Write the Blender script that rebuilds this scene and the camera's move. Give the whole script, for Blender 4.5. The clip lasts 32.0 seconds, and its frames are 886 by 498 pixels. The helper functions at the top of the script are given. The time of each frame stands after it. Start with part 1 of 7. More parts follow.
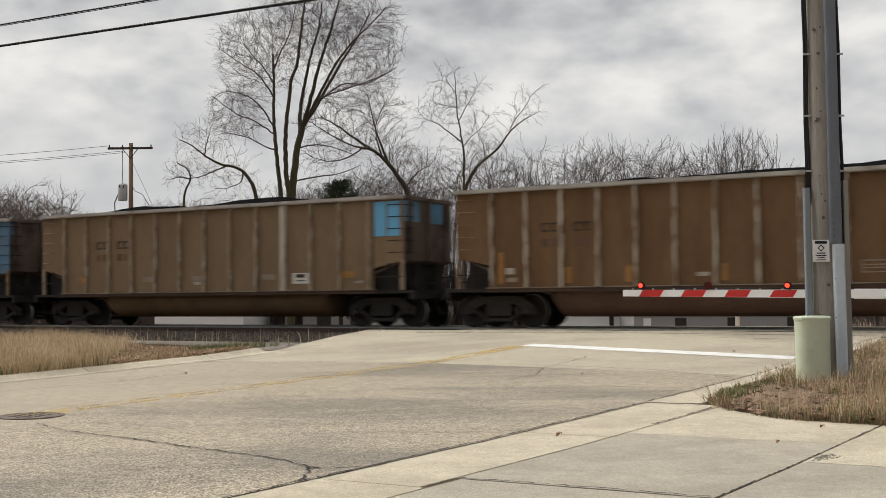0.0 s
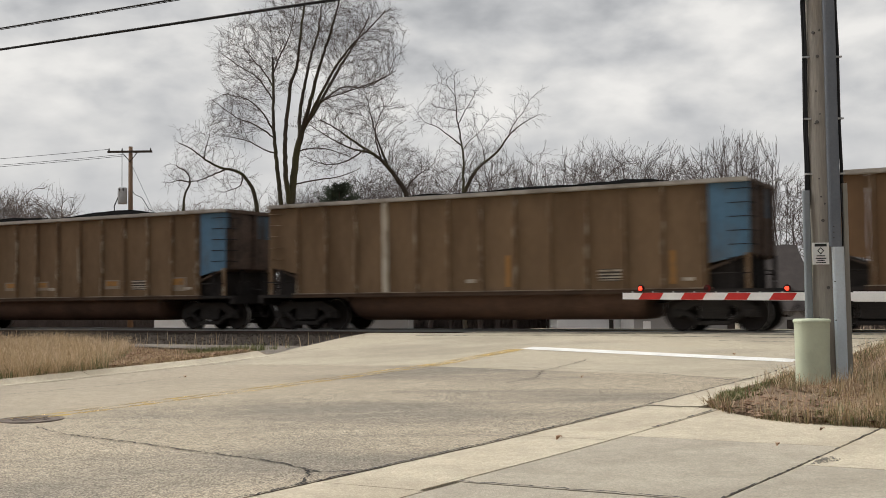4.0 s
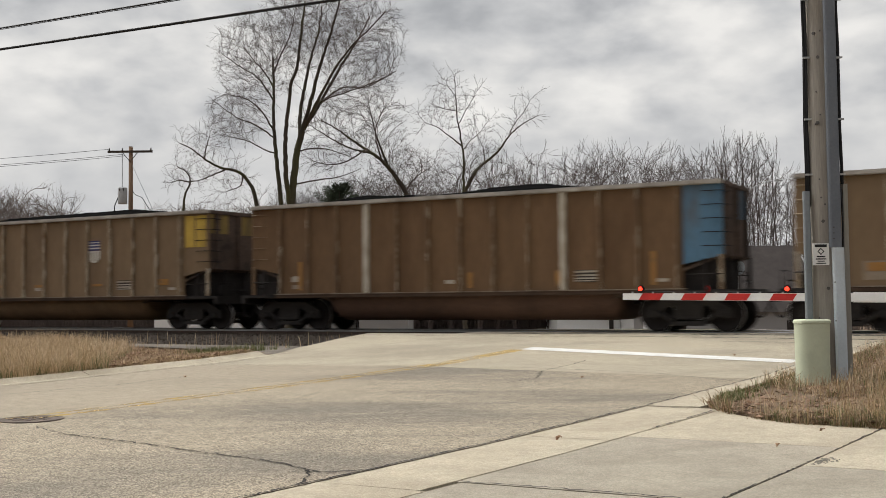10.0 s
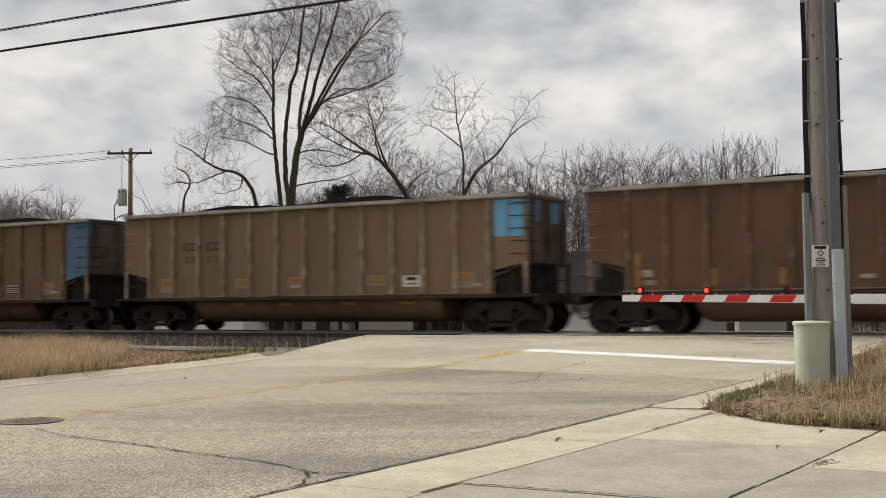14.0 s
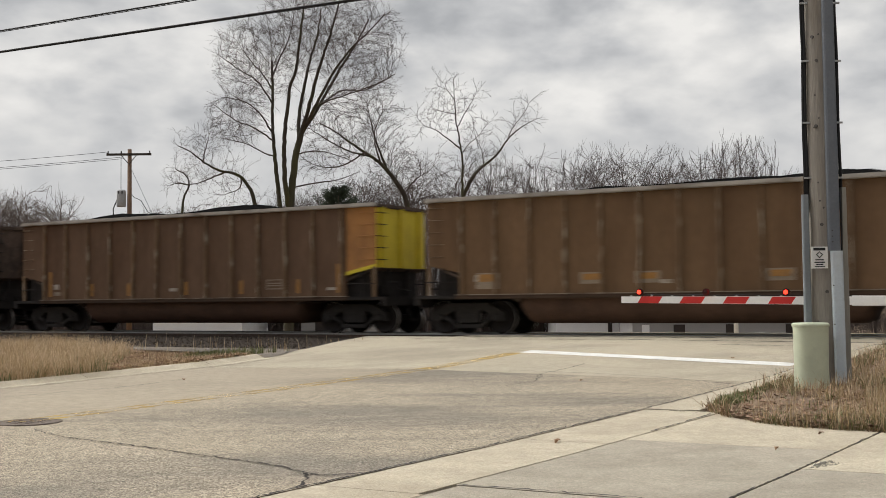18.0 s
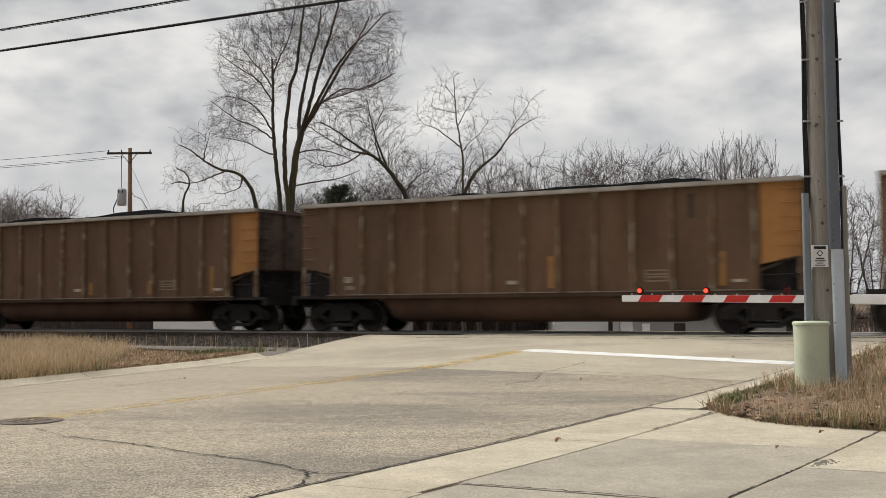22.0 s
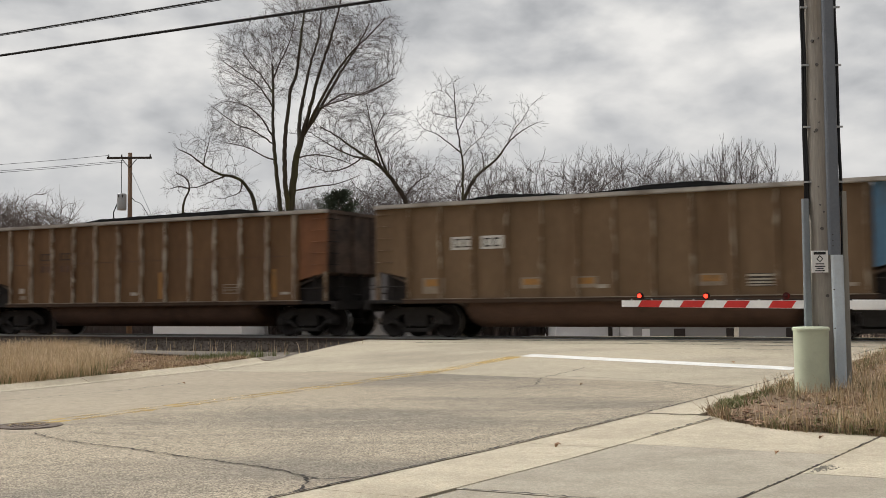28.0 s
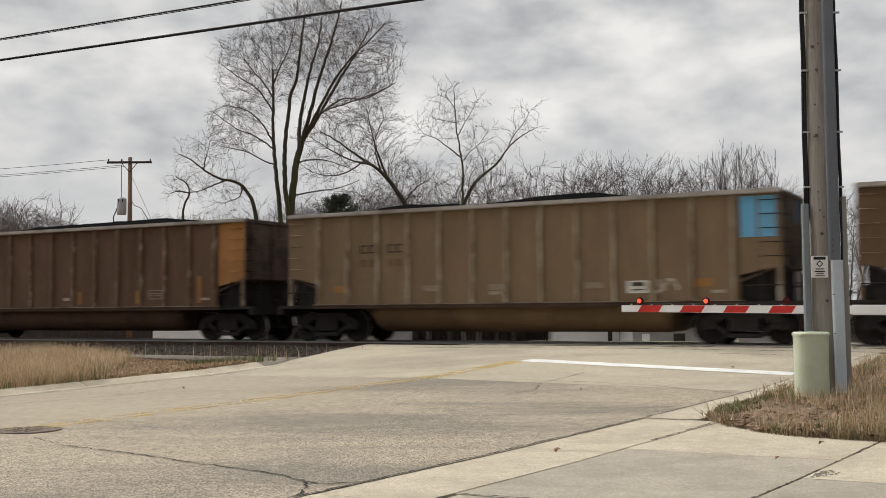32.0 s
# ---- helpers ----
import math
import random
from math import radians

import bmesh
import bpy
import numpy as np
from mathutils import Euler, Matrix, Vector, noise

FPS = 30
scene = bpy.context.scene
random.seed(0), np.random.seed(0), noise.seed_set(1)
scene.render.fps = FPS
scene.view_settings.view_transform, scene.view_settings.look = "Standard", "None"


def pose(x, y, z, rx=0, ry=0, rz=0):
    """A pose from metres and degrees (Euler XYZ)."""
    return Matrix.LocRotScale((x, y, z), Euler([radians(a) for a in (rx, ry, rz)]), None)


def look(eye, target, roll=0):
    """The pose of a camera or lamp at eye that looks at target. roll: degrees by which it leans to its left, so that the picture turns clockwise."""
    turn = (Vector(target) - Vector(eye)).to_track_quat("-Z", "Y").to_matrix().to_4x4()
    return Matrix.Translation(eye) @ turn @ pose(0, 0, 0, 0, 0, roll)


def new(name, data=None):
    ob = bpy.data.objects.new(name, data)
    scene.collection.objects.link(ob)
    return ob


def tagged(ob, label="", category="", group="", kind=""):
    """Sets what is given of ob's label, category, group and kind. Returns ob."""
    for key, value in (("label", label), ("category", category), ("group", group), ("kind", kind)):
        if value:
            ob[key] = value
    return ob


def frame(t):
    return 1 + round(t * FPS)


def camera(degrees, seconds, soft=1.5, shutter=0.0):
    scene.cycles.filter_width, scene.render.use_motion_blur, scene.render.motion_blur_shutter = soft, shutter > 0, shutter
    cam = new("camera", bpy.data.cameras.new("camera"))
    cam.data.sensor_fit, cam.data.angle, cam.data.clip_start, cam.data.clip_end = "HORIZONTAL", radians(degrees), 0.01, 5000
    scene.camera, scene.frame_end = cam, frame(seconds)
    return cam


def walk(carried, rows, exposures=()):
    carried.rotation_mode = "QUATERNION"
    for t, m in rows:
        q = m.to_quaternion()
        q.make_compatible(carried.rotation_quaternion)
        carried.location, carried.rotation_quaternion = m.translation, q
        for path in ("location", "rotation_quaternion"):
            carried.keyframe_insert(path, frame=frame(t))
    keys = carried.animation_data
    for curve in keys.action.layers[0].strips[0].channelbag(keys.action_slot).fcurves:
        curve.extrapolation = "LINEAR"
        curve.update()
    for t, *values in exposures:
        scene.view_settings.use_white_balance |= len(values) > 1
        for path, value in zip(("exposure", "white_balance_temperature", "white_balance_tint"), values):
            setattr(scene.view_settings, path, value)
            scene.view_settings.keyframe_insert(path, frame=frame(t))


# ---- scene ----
# Plan: the eye stands at (0, 0), looking along +y. The track runs across at 28.4 degrees, the road at 35.8 degrees.
EYE_Z = 1.45
RAIL_Z = 0.542
TURN = 0.4961                      # the track's turn, radians
ALONG = Vector((math.cos(TURN), -math.sin(TURN), 0))      # the way the train goes
ACROSS = Vector((math.sin(TURN), math.cos(TURN), 0))      # away from the eye
SIDE = 30.85                       # where the near side of the train crosses the y axis
NEAR_RAIL = SIDE * ACROSS.y + 0.85
ROAD_TURN = radians(35.83)
ROAD_N = Vector((math.cos(ROAD_TURN), -math.sin(ROAD_TURN), 0))
ROAD_C = -11.967                   # the yellow line

# seconds, tilt up, turn to the left, lean (degrees)
CAMERA_ROWS = (
    (0.0, 2.384, 0.001, -0.607),
    (0.5, 2.389, 0.003, -0.613),
    (1.0, 2.404, 0.003, -0.621),
    (1.5, 2.432, -0.001, -0.632),
    (2.0, 2.468, -0.004, -0.645),
    (2.5, 2.513, -0.006, -0.657),
    (3.0, 2.541, -0.013, -0.667),
    (3.5, 2.549, -0.018, -0.671),
    (5.5, 2.517, -0.016, -0.595),
    (6.0, 2.513, -0.015, -0.586),
    (6.5, 2.494, -0.014, -0.582),
    (7.0, 2.477, -0.014, -0.579),
    (7.5, 2.479, -0.013, -0.578),
    (8.0, 2.487, -0.012, -0.579),
    (8.5, 2.487, -0.012, -0.583),
    (9.0, 2.510, -0.011, -0.589),
    (9.5, 2.533, -0.010, -0.594),
    (10.0, 2.559, -0.012, -0.598),
    (10.5, 2.568, -0.016, -0.600),
    (11.0, 2.574, -0.018, -0.600),
    (11.5, 2.578, -0.017, -0.600),
    (12.0, 2.572, -0.015, -0.599),
    (12.5, 2.580, -0.013, -0.598),
    (13.0, 2.597, -0.014, -0.598),
    (13.5, 2.613, -0.021, -0.599),
    (14.0, 2.643, -0.031, -0.600),
    (14.5, 2.651, -0.034, -0.600),
    (16.5, 2.670, -0.081, -0.571),
    (17.0, 2.693, -0.086, -0.563),
    (17.5, 2.716, -0.086, -0.559),
    (18.0, 2.714, -0.077, -0.560),
    (18.5, 2.707, -0.069, -0.565),
    (19.0, 2.698, -0.067, -0.572),
    (19.5, 2.697, -0.070, -0.579),
    (20.0, 2.698, -0.073, -0.583),
    (20.5, 2.688, -0.072, -0.584),
    (21.0, 2.660, -0.067, -0.582),
    (21.5, 2.650, -0.061, -0.578),
    (22.0, 2.646, -0.055, -0.575),
    (22.5, 2.644, -0.052, -0.575),
    (23.0, 2.662, -0.051, -0.577),
    (23.5, 2.690, -0.052, -0.580),
    (24.0, 2.700, -0.051, -0.583),
    (24.5, 2.710, -0.050, -0.583),
    (25.0, 2.738, -0.050, -0.580),
    (25.5, 2.768, -0.051, -0.574),
    (27.5, 2.903, -0.063, -0.519),
    (28.0, 2.906, -0.064, -0.507),
    (28.5, 2.924, -0.066, -0.495),
    (29.0, 2.960, -0.066, -0.483),
    (29.5, 2.999, -0.062, -0.471),
    (30.0, 3.030, -0.059, -0.462),
    (30.5, 3.073, -0.061, -0.455),
    (31.0, 3.108, -0.065, -0.452),
    (31.5, 3.133, -0.070, -0.451),
    (32.0, 3.150, -0.072, -0.452),
)

cam = camera(43.47, 32.0, soft=0.72, shutter=0.5)
walk(cam, [(t, pose(0, 0, EYE_Z) @ pose(0, 0, 0, 0, 0, turn) @ pose(0, 0, 0, 90 + tilt) @ pose(0, 0, 0, 0, 0, lean))
           for t, tilt, turn, lean in CAMERA_ROWS], exposures=((0, 0.0), (32, 0.0)))


# ---- plan helpers ----
def beside(w, d, z=0.0):
    """A point by its distance w from the near rail (towards the eye) and d to the right of the yellow line."""
    a, b, c, e = ACROSS.x, ACROSS.y, ROAD_N.x, ROAD_N.y
    p, q = NEAR_RAIL - w, ROAD_C + d
    k = a * e - b * c
    return Vector(((p * e - b * q) / k, (a * q - p * c) / k, z))


def w_of(x, y):
    return NEAR_RAIL - (x * ACROSS.x + y * ACROSS.y)


def d_of(x, y):
    return x * ROAD_N.x + y * ROAD_N.y - ROAD_C


def s_of(x, y):
    return x * ALONG.x + y * ALONG.y - SIDE * ALONG.y


def track_point(s, off, z=0.0):
    """s metres along the track, off metres behind the near side of the train."""
    p = Vector((0, SIDE, 0)) + ALONG * s + ACROSS * off
    return Vector((p.x, p.y, z))


ROAD_W = (-60, -20, -9, -3, -2.6, 1.2, 4, 7, 10, 14, 18, 26, 60)
ROAD_H = (-1.2, -0.75, 0.1, 0.522, 0.522, 0.522, 0.5, 0.43, 0.26, 0.15, 0.07, -0.01, -0.1)


def road_z(w, d):
    h = float(np.interp(w, ROAD_W, ROAD_H))
    return h - 0.014 * min(abs(d), 5.5) * min(max((w - 1) / 5, 0), 1)


def ground_z(x, y):
    w, d = w_of(x, y), d_of(x, y)
    base = float(np.interp(w, (-60, -14, -5, -2.6, 1.0, 3.2, 6, 14, 26, 60), (-2.6, -1.0, -0.1, 0.2, 0.2, 0.16, 0.13, 0.16, 0.03, -0.1)))
    if abs(d - 0.4) < 8.5 and w > -30:
        k = min(max((8.5 - abs(d - 0.4)) / 2.4, 0), 1)
        base = base * (1 - k) + (road_z(w, d) + (0.07 if (d < -5 and w > 8.4) or d > 6.3 else (-0.07 if d < -5 else 0))) * k
    return base


# ---- world, sun ----
world = bpy.data.worlds.new("world")
scene.world = world
world.use_nodes = True
wn, wl = world.node_tree.nodes, world.node_tree.links
wbg = wn["Background"]
sky = wn.new("ShaderNodeTexSky")
sky.sky_type, sky.sun_disc, sky.sun_elevation, sky.sun_rotation = "NISHITA", False, radians(38), radians(-150)
sky.air_density, sky.dust_density = 1.0, 4.0
sky_bw = wn.new("ShaderNodeHueSaturation")
sky_bw.inputs["Saturation"].default_value = 0.12
wl.new(sky.outputs[0], sky_bw.inputs["Color"])
# an overcast sky is about three times as bright overhead as at the horizon
w_co, w_sep = wn.new("ShaderNodeTexCoord"), wn.new("ShaderNodeSeparateXYZ")
wl.new(w_co.outputs["Generated"], w_sep.inputs[0])
w_up = wn.new("ShaderNodeMapRange")
w_up.inputs["To Min"].default_value, w_up.inputs["To Max"].default_value = 0.26, 3.0
wl.new(w_sep.outputs["Z"], w_up.inputs["Value"])
w_mul = wn.new("ShaderNodeVectorMath")
w_mul.operation = "SCALE"
wl.new(sky_bw.outputs[0], w_mul.inputs[0])
wl.new(w_up.outputs[0], w_mul.inputs["Scale"])
wl.new(w_mul.outputs[0], wbg.inputs[0])
wbg.inputs[1].default_value = 0.117
SUN_AZ, SUN_EL = radians(-55), radians(50)
sky.sun_elevation, sky.sun_rotation = SUN_EL, SUN_AZ
sun = new("sun", bpy.data.lights.new("sun", "SUN"))
sun.data.energy, sun.data.angle, sun.data.color = 1.56, radians(40), (1.0, 0.95, 0.87)
sun.matrix_world = look((0, 0, 0), (-math.sin(SUN_AZ) * math.cos(SUN_EL), -math.cos(SUN_AZ) * math.cos(SUN_EL), -math.sin(SUN_EL)))


# ---- materials ----
def nodes_of(name):
    m = bpy.data.materials.new(name)
    m.use_nodes = True
    t = m.node_tree
    return m, t.nodes, t.links, t.nodes["Principled BSDF"]


def node(n, kind, **sockets):
    k = n.new(kind)
    for key, value in sockets.items():
        k.inputs[key].default_value = value
    return k


def ramp(n, stops):
    k = n.new("ShaderNodeValToRGB")
    e = k.color_ramp.elements
    while len(e) < len(stops):
        e.new(0.5)
    for i, (at, c) in enumerate(stops):
        e[i].position, e[i].color = at, (*c, 1) if len(c) == 3 else c
    return k


def shade(c, k):
    return tuple(min(v * k, 1) for v in c)


def surface(name, color, rough=0.8, metal=0.0, vary=0.25, coarse=1.5, fine=30.0, bump=0.15, stretch=(1, 1, 1),
            stain=None, stain_scale=0.6, stain_amount=0.5, each=0.0, spec=0.25, island=0.0):
    """Colour with a coarse and a fine variation, stains and fine relief, in the object's own metres."""
    m, n, l, b = nodes_of(name)
    co = n.new("ShaderNodeTexCoord")
    mp = node(n, "ShaderNodeMapping", Scale=stretch)
    who = n.new("ShaderNodeObjectInfo")
    apart = n.new("ShaderNodeVectorMath")
    apart.operation = "MULTIPLY_ADD"
    l.new(who.outputs["Random"], apart.inputs[0])
    apart.inputs[1].default_value = (37.0, 53.0, 71.0)
    l.new(co.outputs["Object"], apart.inputs[2])
    l.new(apart.outputs[0], mp.inputs[0])
    big = node(n, "ShaderNodeTexNoise", Scale=coarse, Detail=5.0, Roughness=0.6)
    small = node(n, "ShaderNodeTexNoise", Scale=fine, Detail=3.0, Roughness=0.6)
    l.new(mp.outputs[0], big.inputs["Vector"])
    l.new(mp.outputs[0], small.inputs["Vector"])
    add = n.new("ShaderNodeMath")
    add.operation = "MULTIPLY_ADD"
    add.inputs[1].default_value = 0.45
    l.new(small.outputs[0], add.inputs[0])
    sc = n.new("ShaderNodeMath")
    sc.operation = "MULTIPLY"
    sc.inputs[1].default_value = 0.55
    l.new(big.outputs[0], sc.inputs[0])
    l.new(sc.outputs[0], add.inputs[2])
    r = ramp(n, ((0.3, shade(color, 1 - vary)), (0.52, color), (0.72, shade(color, 1 + vary))))
    l.new(add.outputs[0], r.inputs[0])
    out = r.outputs[0]
    if stain:
        sn = node(n, "ShaderNodeTexNoise", Scale=stain_scale, Detail=6.0, Roughness=0.65)
        l.new(mp.outputs[0], sn.inputs["Vector"])
        sr = ramp(n, ((0.48, (0, 0, 0)), (0.68, (1, 1, 1))))
        l.new(sn.outputs[0], sr.inputs[0])
        amt = n.new("ShaderNodeMath")
        amt.operation = "MULTIPLY"
        amt.inputs[1].default_value = stain_amount
        l.new(sr.outputs[0], amt.inputs[0])
        mix = n.new("ShaderNodeMix")
        mix.data_type = "RGBA"
        l.new(amt.outputs[0], mix.inputs["Factor"])
        l.new(out, mix.inputs["A"])
        mix.inputs["B"].default_value = (*stain, 1)
        out = mix.outputs["Result"]
    if each:
        info = n.new("ShaderNodeObjectInfo")
        hs = n.new("ShaderNodeHueSaturation")
        mr = node(n, "ShaderNodeMapRange", **{"To Min": 1 - each, "To Max": 1 + each})
        l.new(info.outputs["Random"], mr.inputs["Value"])
        l.new(mr.outputs[0], hs.inputs["Value"])
        l.new(out, hs.inputs["Color"])
        out = hs.outputs[0]
    if island:
        geo = n.new("ShaderNodeNewGeometry")
        hs = n.new("ShaderNodeHueSaturation")
        for name_, lo, hi in (("Value", 1 - island, 1 + island), ("Saturation", 1.15, 0.75)):
            mr = node(n, "ShaderNodeMapRange", **{"To Min": lo, "To Max": hi})
            l.new(geo.outputs["Random Per Island"], mr.inputs["Value"])
            l.new(mr.outputs[0], hs.inputs[name_])
        l.new(out, hs.inputs["Color"])
        out = hs.outputs[0]
    l.new(out, b.inputs["Base Color"])
    b.inputs["Roughness"].default_value, b.inputs["Metallic"].default_value = rough, metal
    b.inputs["Specular IOR Level"].default_value = spec
    if bump:
        bp = node(n, "ShaderNodeBump", Strength=bump, Distance=0.02)
        l.new(add.outputs[0], bp.inputs["Height"])
        l.new(bp.outputs[0], b.inputs["Normal"])
    return m


def glow(name, color, strength):
    m, n, l, b = nodes_of(name)
    b.inputs["Base Color"].default_value = (*color, 1)
    b.inputs["Emission Color"].default_value = (*color, 1)
    b.inputs["Emission Strength"].default_value = strength
    return m


def aggregate(name, color, stones, contrast, worn, patches=0.32, lane=None):
    """A paved surface: small stones of many shades in a binder, with worn and stained stretches; lane: the binder of the smoother lane."""
    m, n, l, b = nodes_of(name)
    co = n.new("ShaderNodeTexCoord")
    vo = node(n, "ShaderNodeTexVoronoi", Scale=stones, Randomness=1.0)
    l.new(co.outputs["Object"], vo.inputs["Vector"])
    sep = n.new("ShaderNodeSeparateColor")
    l.new(vo.outputs["Color"], sep.inputs[0])
    r = ramp(n, ((0.0, shade(color, 1 - contrast)), (0.45, shade(color, 1 - contrast * 0.25)), (0.8, shade(color, 1 + contrast * 0.5)), (1.0, shade(color, 1 + contrast))))
    l.new(sep.outputs[0], r.inputs[0])
    big = node(n, "ShaderNodeTexNoise", Scale=patches, Detail=7.0, Roughness=0.62, Distortion=0.4)
    mp = node(n, "ShaderNodeMapping", Rotation=(0, 0, radians(54)), Scale=(0.3 if lane else 0.75, 1.0, 1.0))
    l.new(co.outputs["Object"], mp.inputs[0])
    l.new(mp.outputs[0], big.inputs["Vector"])
    br = ramp(n, ((0.45, (0, 0, 0)), (0.62, (0.9, 0.9, 0.9))))
    l.new(big.outputs[0], br.inputs[0])
    mid = node(n, "ShaderNodeTexNoise", Scale=6.0, Detail=7.0, Roughness=0.78)
    l.new(co.outputs["Object"], mid.inputs["Vector"])
    mr = node(n, "ShaderNodeMapRange", **{"From Min": 0.3, "From Max": 0.7, "To Min": 0.80 if lane else 0.88, "To Max": 1.18 if lane else 1.10})
    l.new(mid.outputs[0], mr.inputs["Value"])
    mix = n.new("ShaderNodeMix")
    mix.data_type = "RGBA"
    l.new(br.outputs[0], mix.inputs["Factor"])
    l.new(r.outputs[0], mix.inputs["A"])
    wr = ramp(n, ((0.0, shade(worn, 1 - contrast * 0.8)), (0.45, shade(worn, 1 - contrast * 0.2)), (0.8, shade(worn, 1 + contrast * 0.4)), (1.0, shade(worn, 1 + contrast * 0.8))))
    l.new(sep.outputs[0], wr.inputs[0])
    l.new(wr.outputs[0], mix.inputs["B"])
    if lane:
        # left of the centre line the binder still covers the stones
        dot = n.new("ShaderNodeVectorMath")
        dot.operation = "DOT_PRODUCT"
        l.new(co.outputs["Object"], dot.inputs[0])
        dot.inputs[1].default_value = (ROAD_N.x, ROAD_N.y, 0)
        fray = n.new("ShaderNodeMath")
        fray.operation = "MULTIPLY_ADD"
        l.new(big.outputs[0], fray.inputs[0])
        fray.inputs[1].default_value = 3.0
        l.new(dot.outputs["Value"], fray.inputs[2])
        over = node(n, "ShaderNodeMapRange", **{"From Min": ROAD_C + 0.6, "From Max": ROAD_C + 2.6, "To Min": 0.78, "To Max": 0.0})
        l.new(fray.outputs[0], over.inputs["Value"])
        cover = n.new("ShaderNodeMix")
        cover.data_type = "RGBA"
        l.new(over.outputs[0], cover.inputs["Factor"])
        l.new(mix.outputs["Result"], cover.inputs["A"])
        cover.inputs["B"].default_value = (*lane, 1)
        mix = cover
    hs = n.new("ShaderNodeHueSaturation")
    l.new(mix.outputs["Result"], hs.inputs["Color"])
    l.new(mr.outputs[0], hs.inputs["Value"])
    l.new(hs.outputs[0], b.inputs["Base Color"])
    b.inputs["Roughness"].default_value, b.inputs["Specular IOR Level"].default_value = 0.92, 0.2
    bp = node(n, "ShaderNodeBump", Strength=0.5, Distance=0.008)
    l.new(vo.outputs["Distance"], bp.inputs["Height"])
    l.new(bp.outputs[0], b.inputs["Normal"])
    return m


def worn_paint(name, color, low, high):
    """Thin road paint, worn through in specks and patches."""
    m = surface(name, color, 0.9, vary=0.2, coarse=4, fine=60, bump=0)
    n, l = m.node_tree.nodes, m.node_tree.links
    b = n["Principled BSDF"]
    co = n.new("ShaderNodeTexCoord")
    speck = node(n, "ShaderNodeTexNoise", Scale=34.0, Detail=4.0, Roughness=0.7)
    patch = node(n, "ShaderNodeTexNoise", Scale=1.7, Detail=4.0, Roughness=0.6)
    add = n.new("ShaderNodeMath")
    for k, t in enumerate((speck, patch)):
        l.new(co.outputs["Object"], t.inputs["Vector"])
        l.new(t.outputs[0], add.inputs[k])
    mr = node(n, "ShaderNodeMapRange", **{"From Min": 0.8, "From Max": 1.2, "To Min": low, "To Max": high})
    l.new(add.outputs[0], mr.inputs["Value"])
    l.new(mr.outputs[0], b.inputs["Alpha"])
    return m


def rib_paint(name, color, rust, chip, at):
    """Paint on a stiffening rib: long streaks of rust, and pale worn chips along its face."""
    m = surface(name, color, 0.82, vary=0.25, coarse=1.6, fine=22, stretch=(1, 1, 0.4), stain=rust, stain_scale=1.7, stain_amount=0.85, spec=0.12)
    n, l = m.node_tree.nodes, m.node_tree.links
    b = n["Principled BSDF"]
    was = b.inputs["Base Color"].links[0].from_socket
    co, who, apart = n.new("ShaderNodeTexCoord"), n.new("ShaderNodeObjectInfo"), n.new("ShaderNodeVectorMath")
    apart.operation = "MULTIPLY_ADD"
    l.new(who.outputs["Random"], apart.inputs[0])
    apart.inputs[1].default_value = (11.0, 29.0, 83.0)
    l.new(co.outputs["Object"], apart.inputs[2])
    mp = node(n, "ShaderNodeMapping", Scale=(9.0, 3.0, 1.0))
    l.new(apart.outputs[0], mp.inputs[0])
    spots = node(n, "ShaderNodeTexNoise", Scale=2.1, Detail=4.0, Roughness=0.6)
    l.new(mp.outputs[0], spots.inputs["Vector"])
    cut = ramp(n, ((at - 0.04, (0, 0, 0)), (at + 0.07, (0.92, 0.92, 0.92))))
    l.new(spots.outputs[0], cut.inputs[0])
    mix = n.new("ShaderNodeMix")
    mix.data_type = "RGBA"
    l.new(cut.outputs[0], mix.inputs["Factor"])
    l.new(was, mix.inputs["A"])
    mix.inputs["B"].default_value = (*chip, 1)
    l.new(mix.outputs["Result"], b.inputs["Base Color"])
    return m


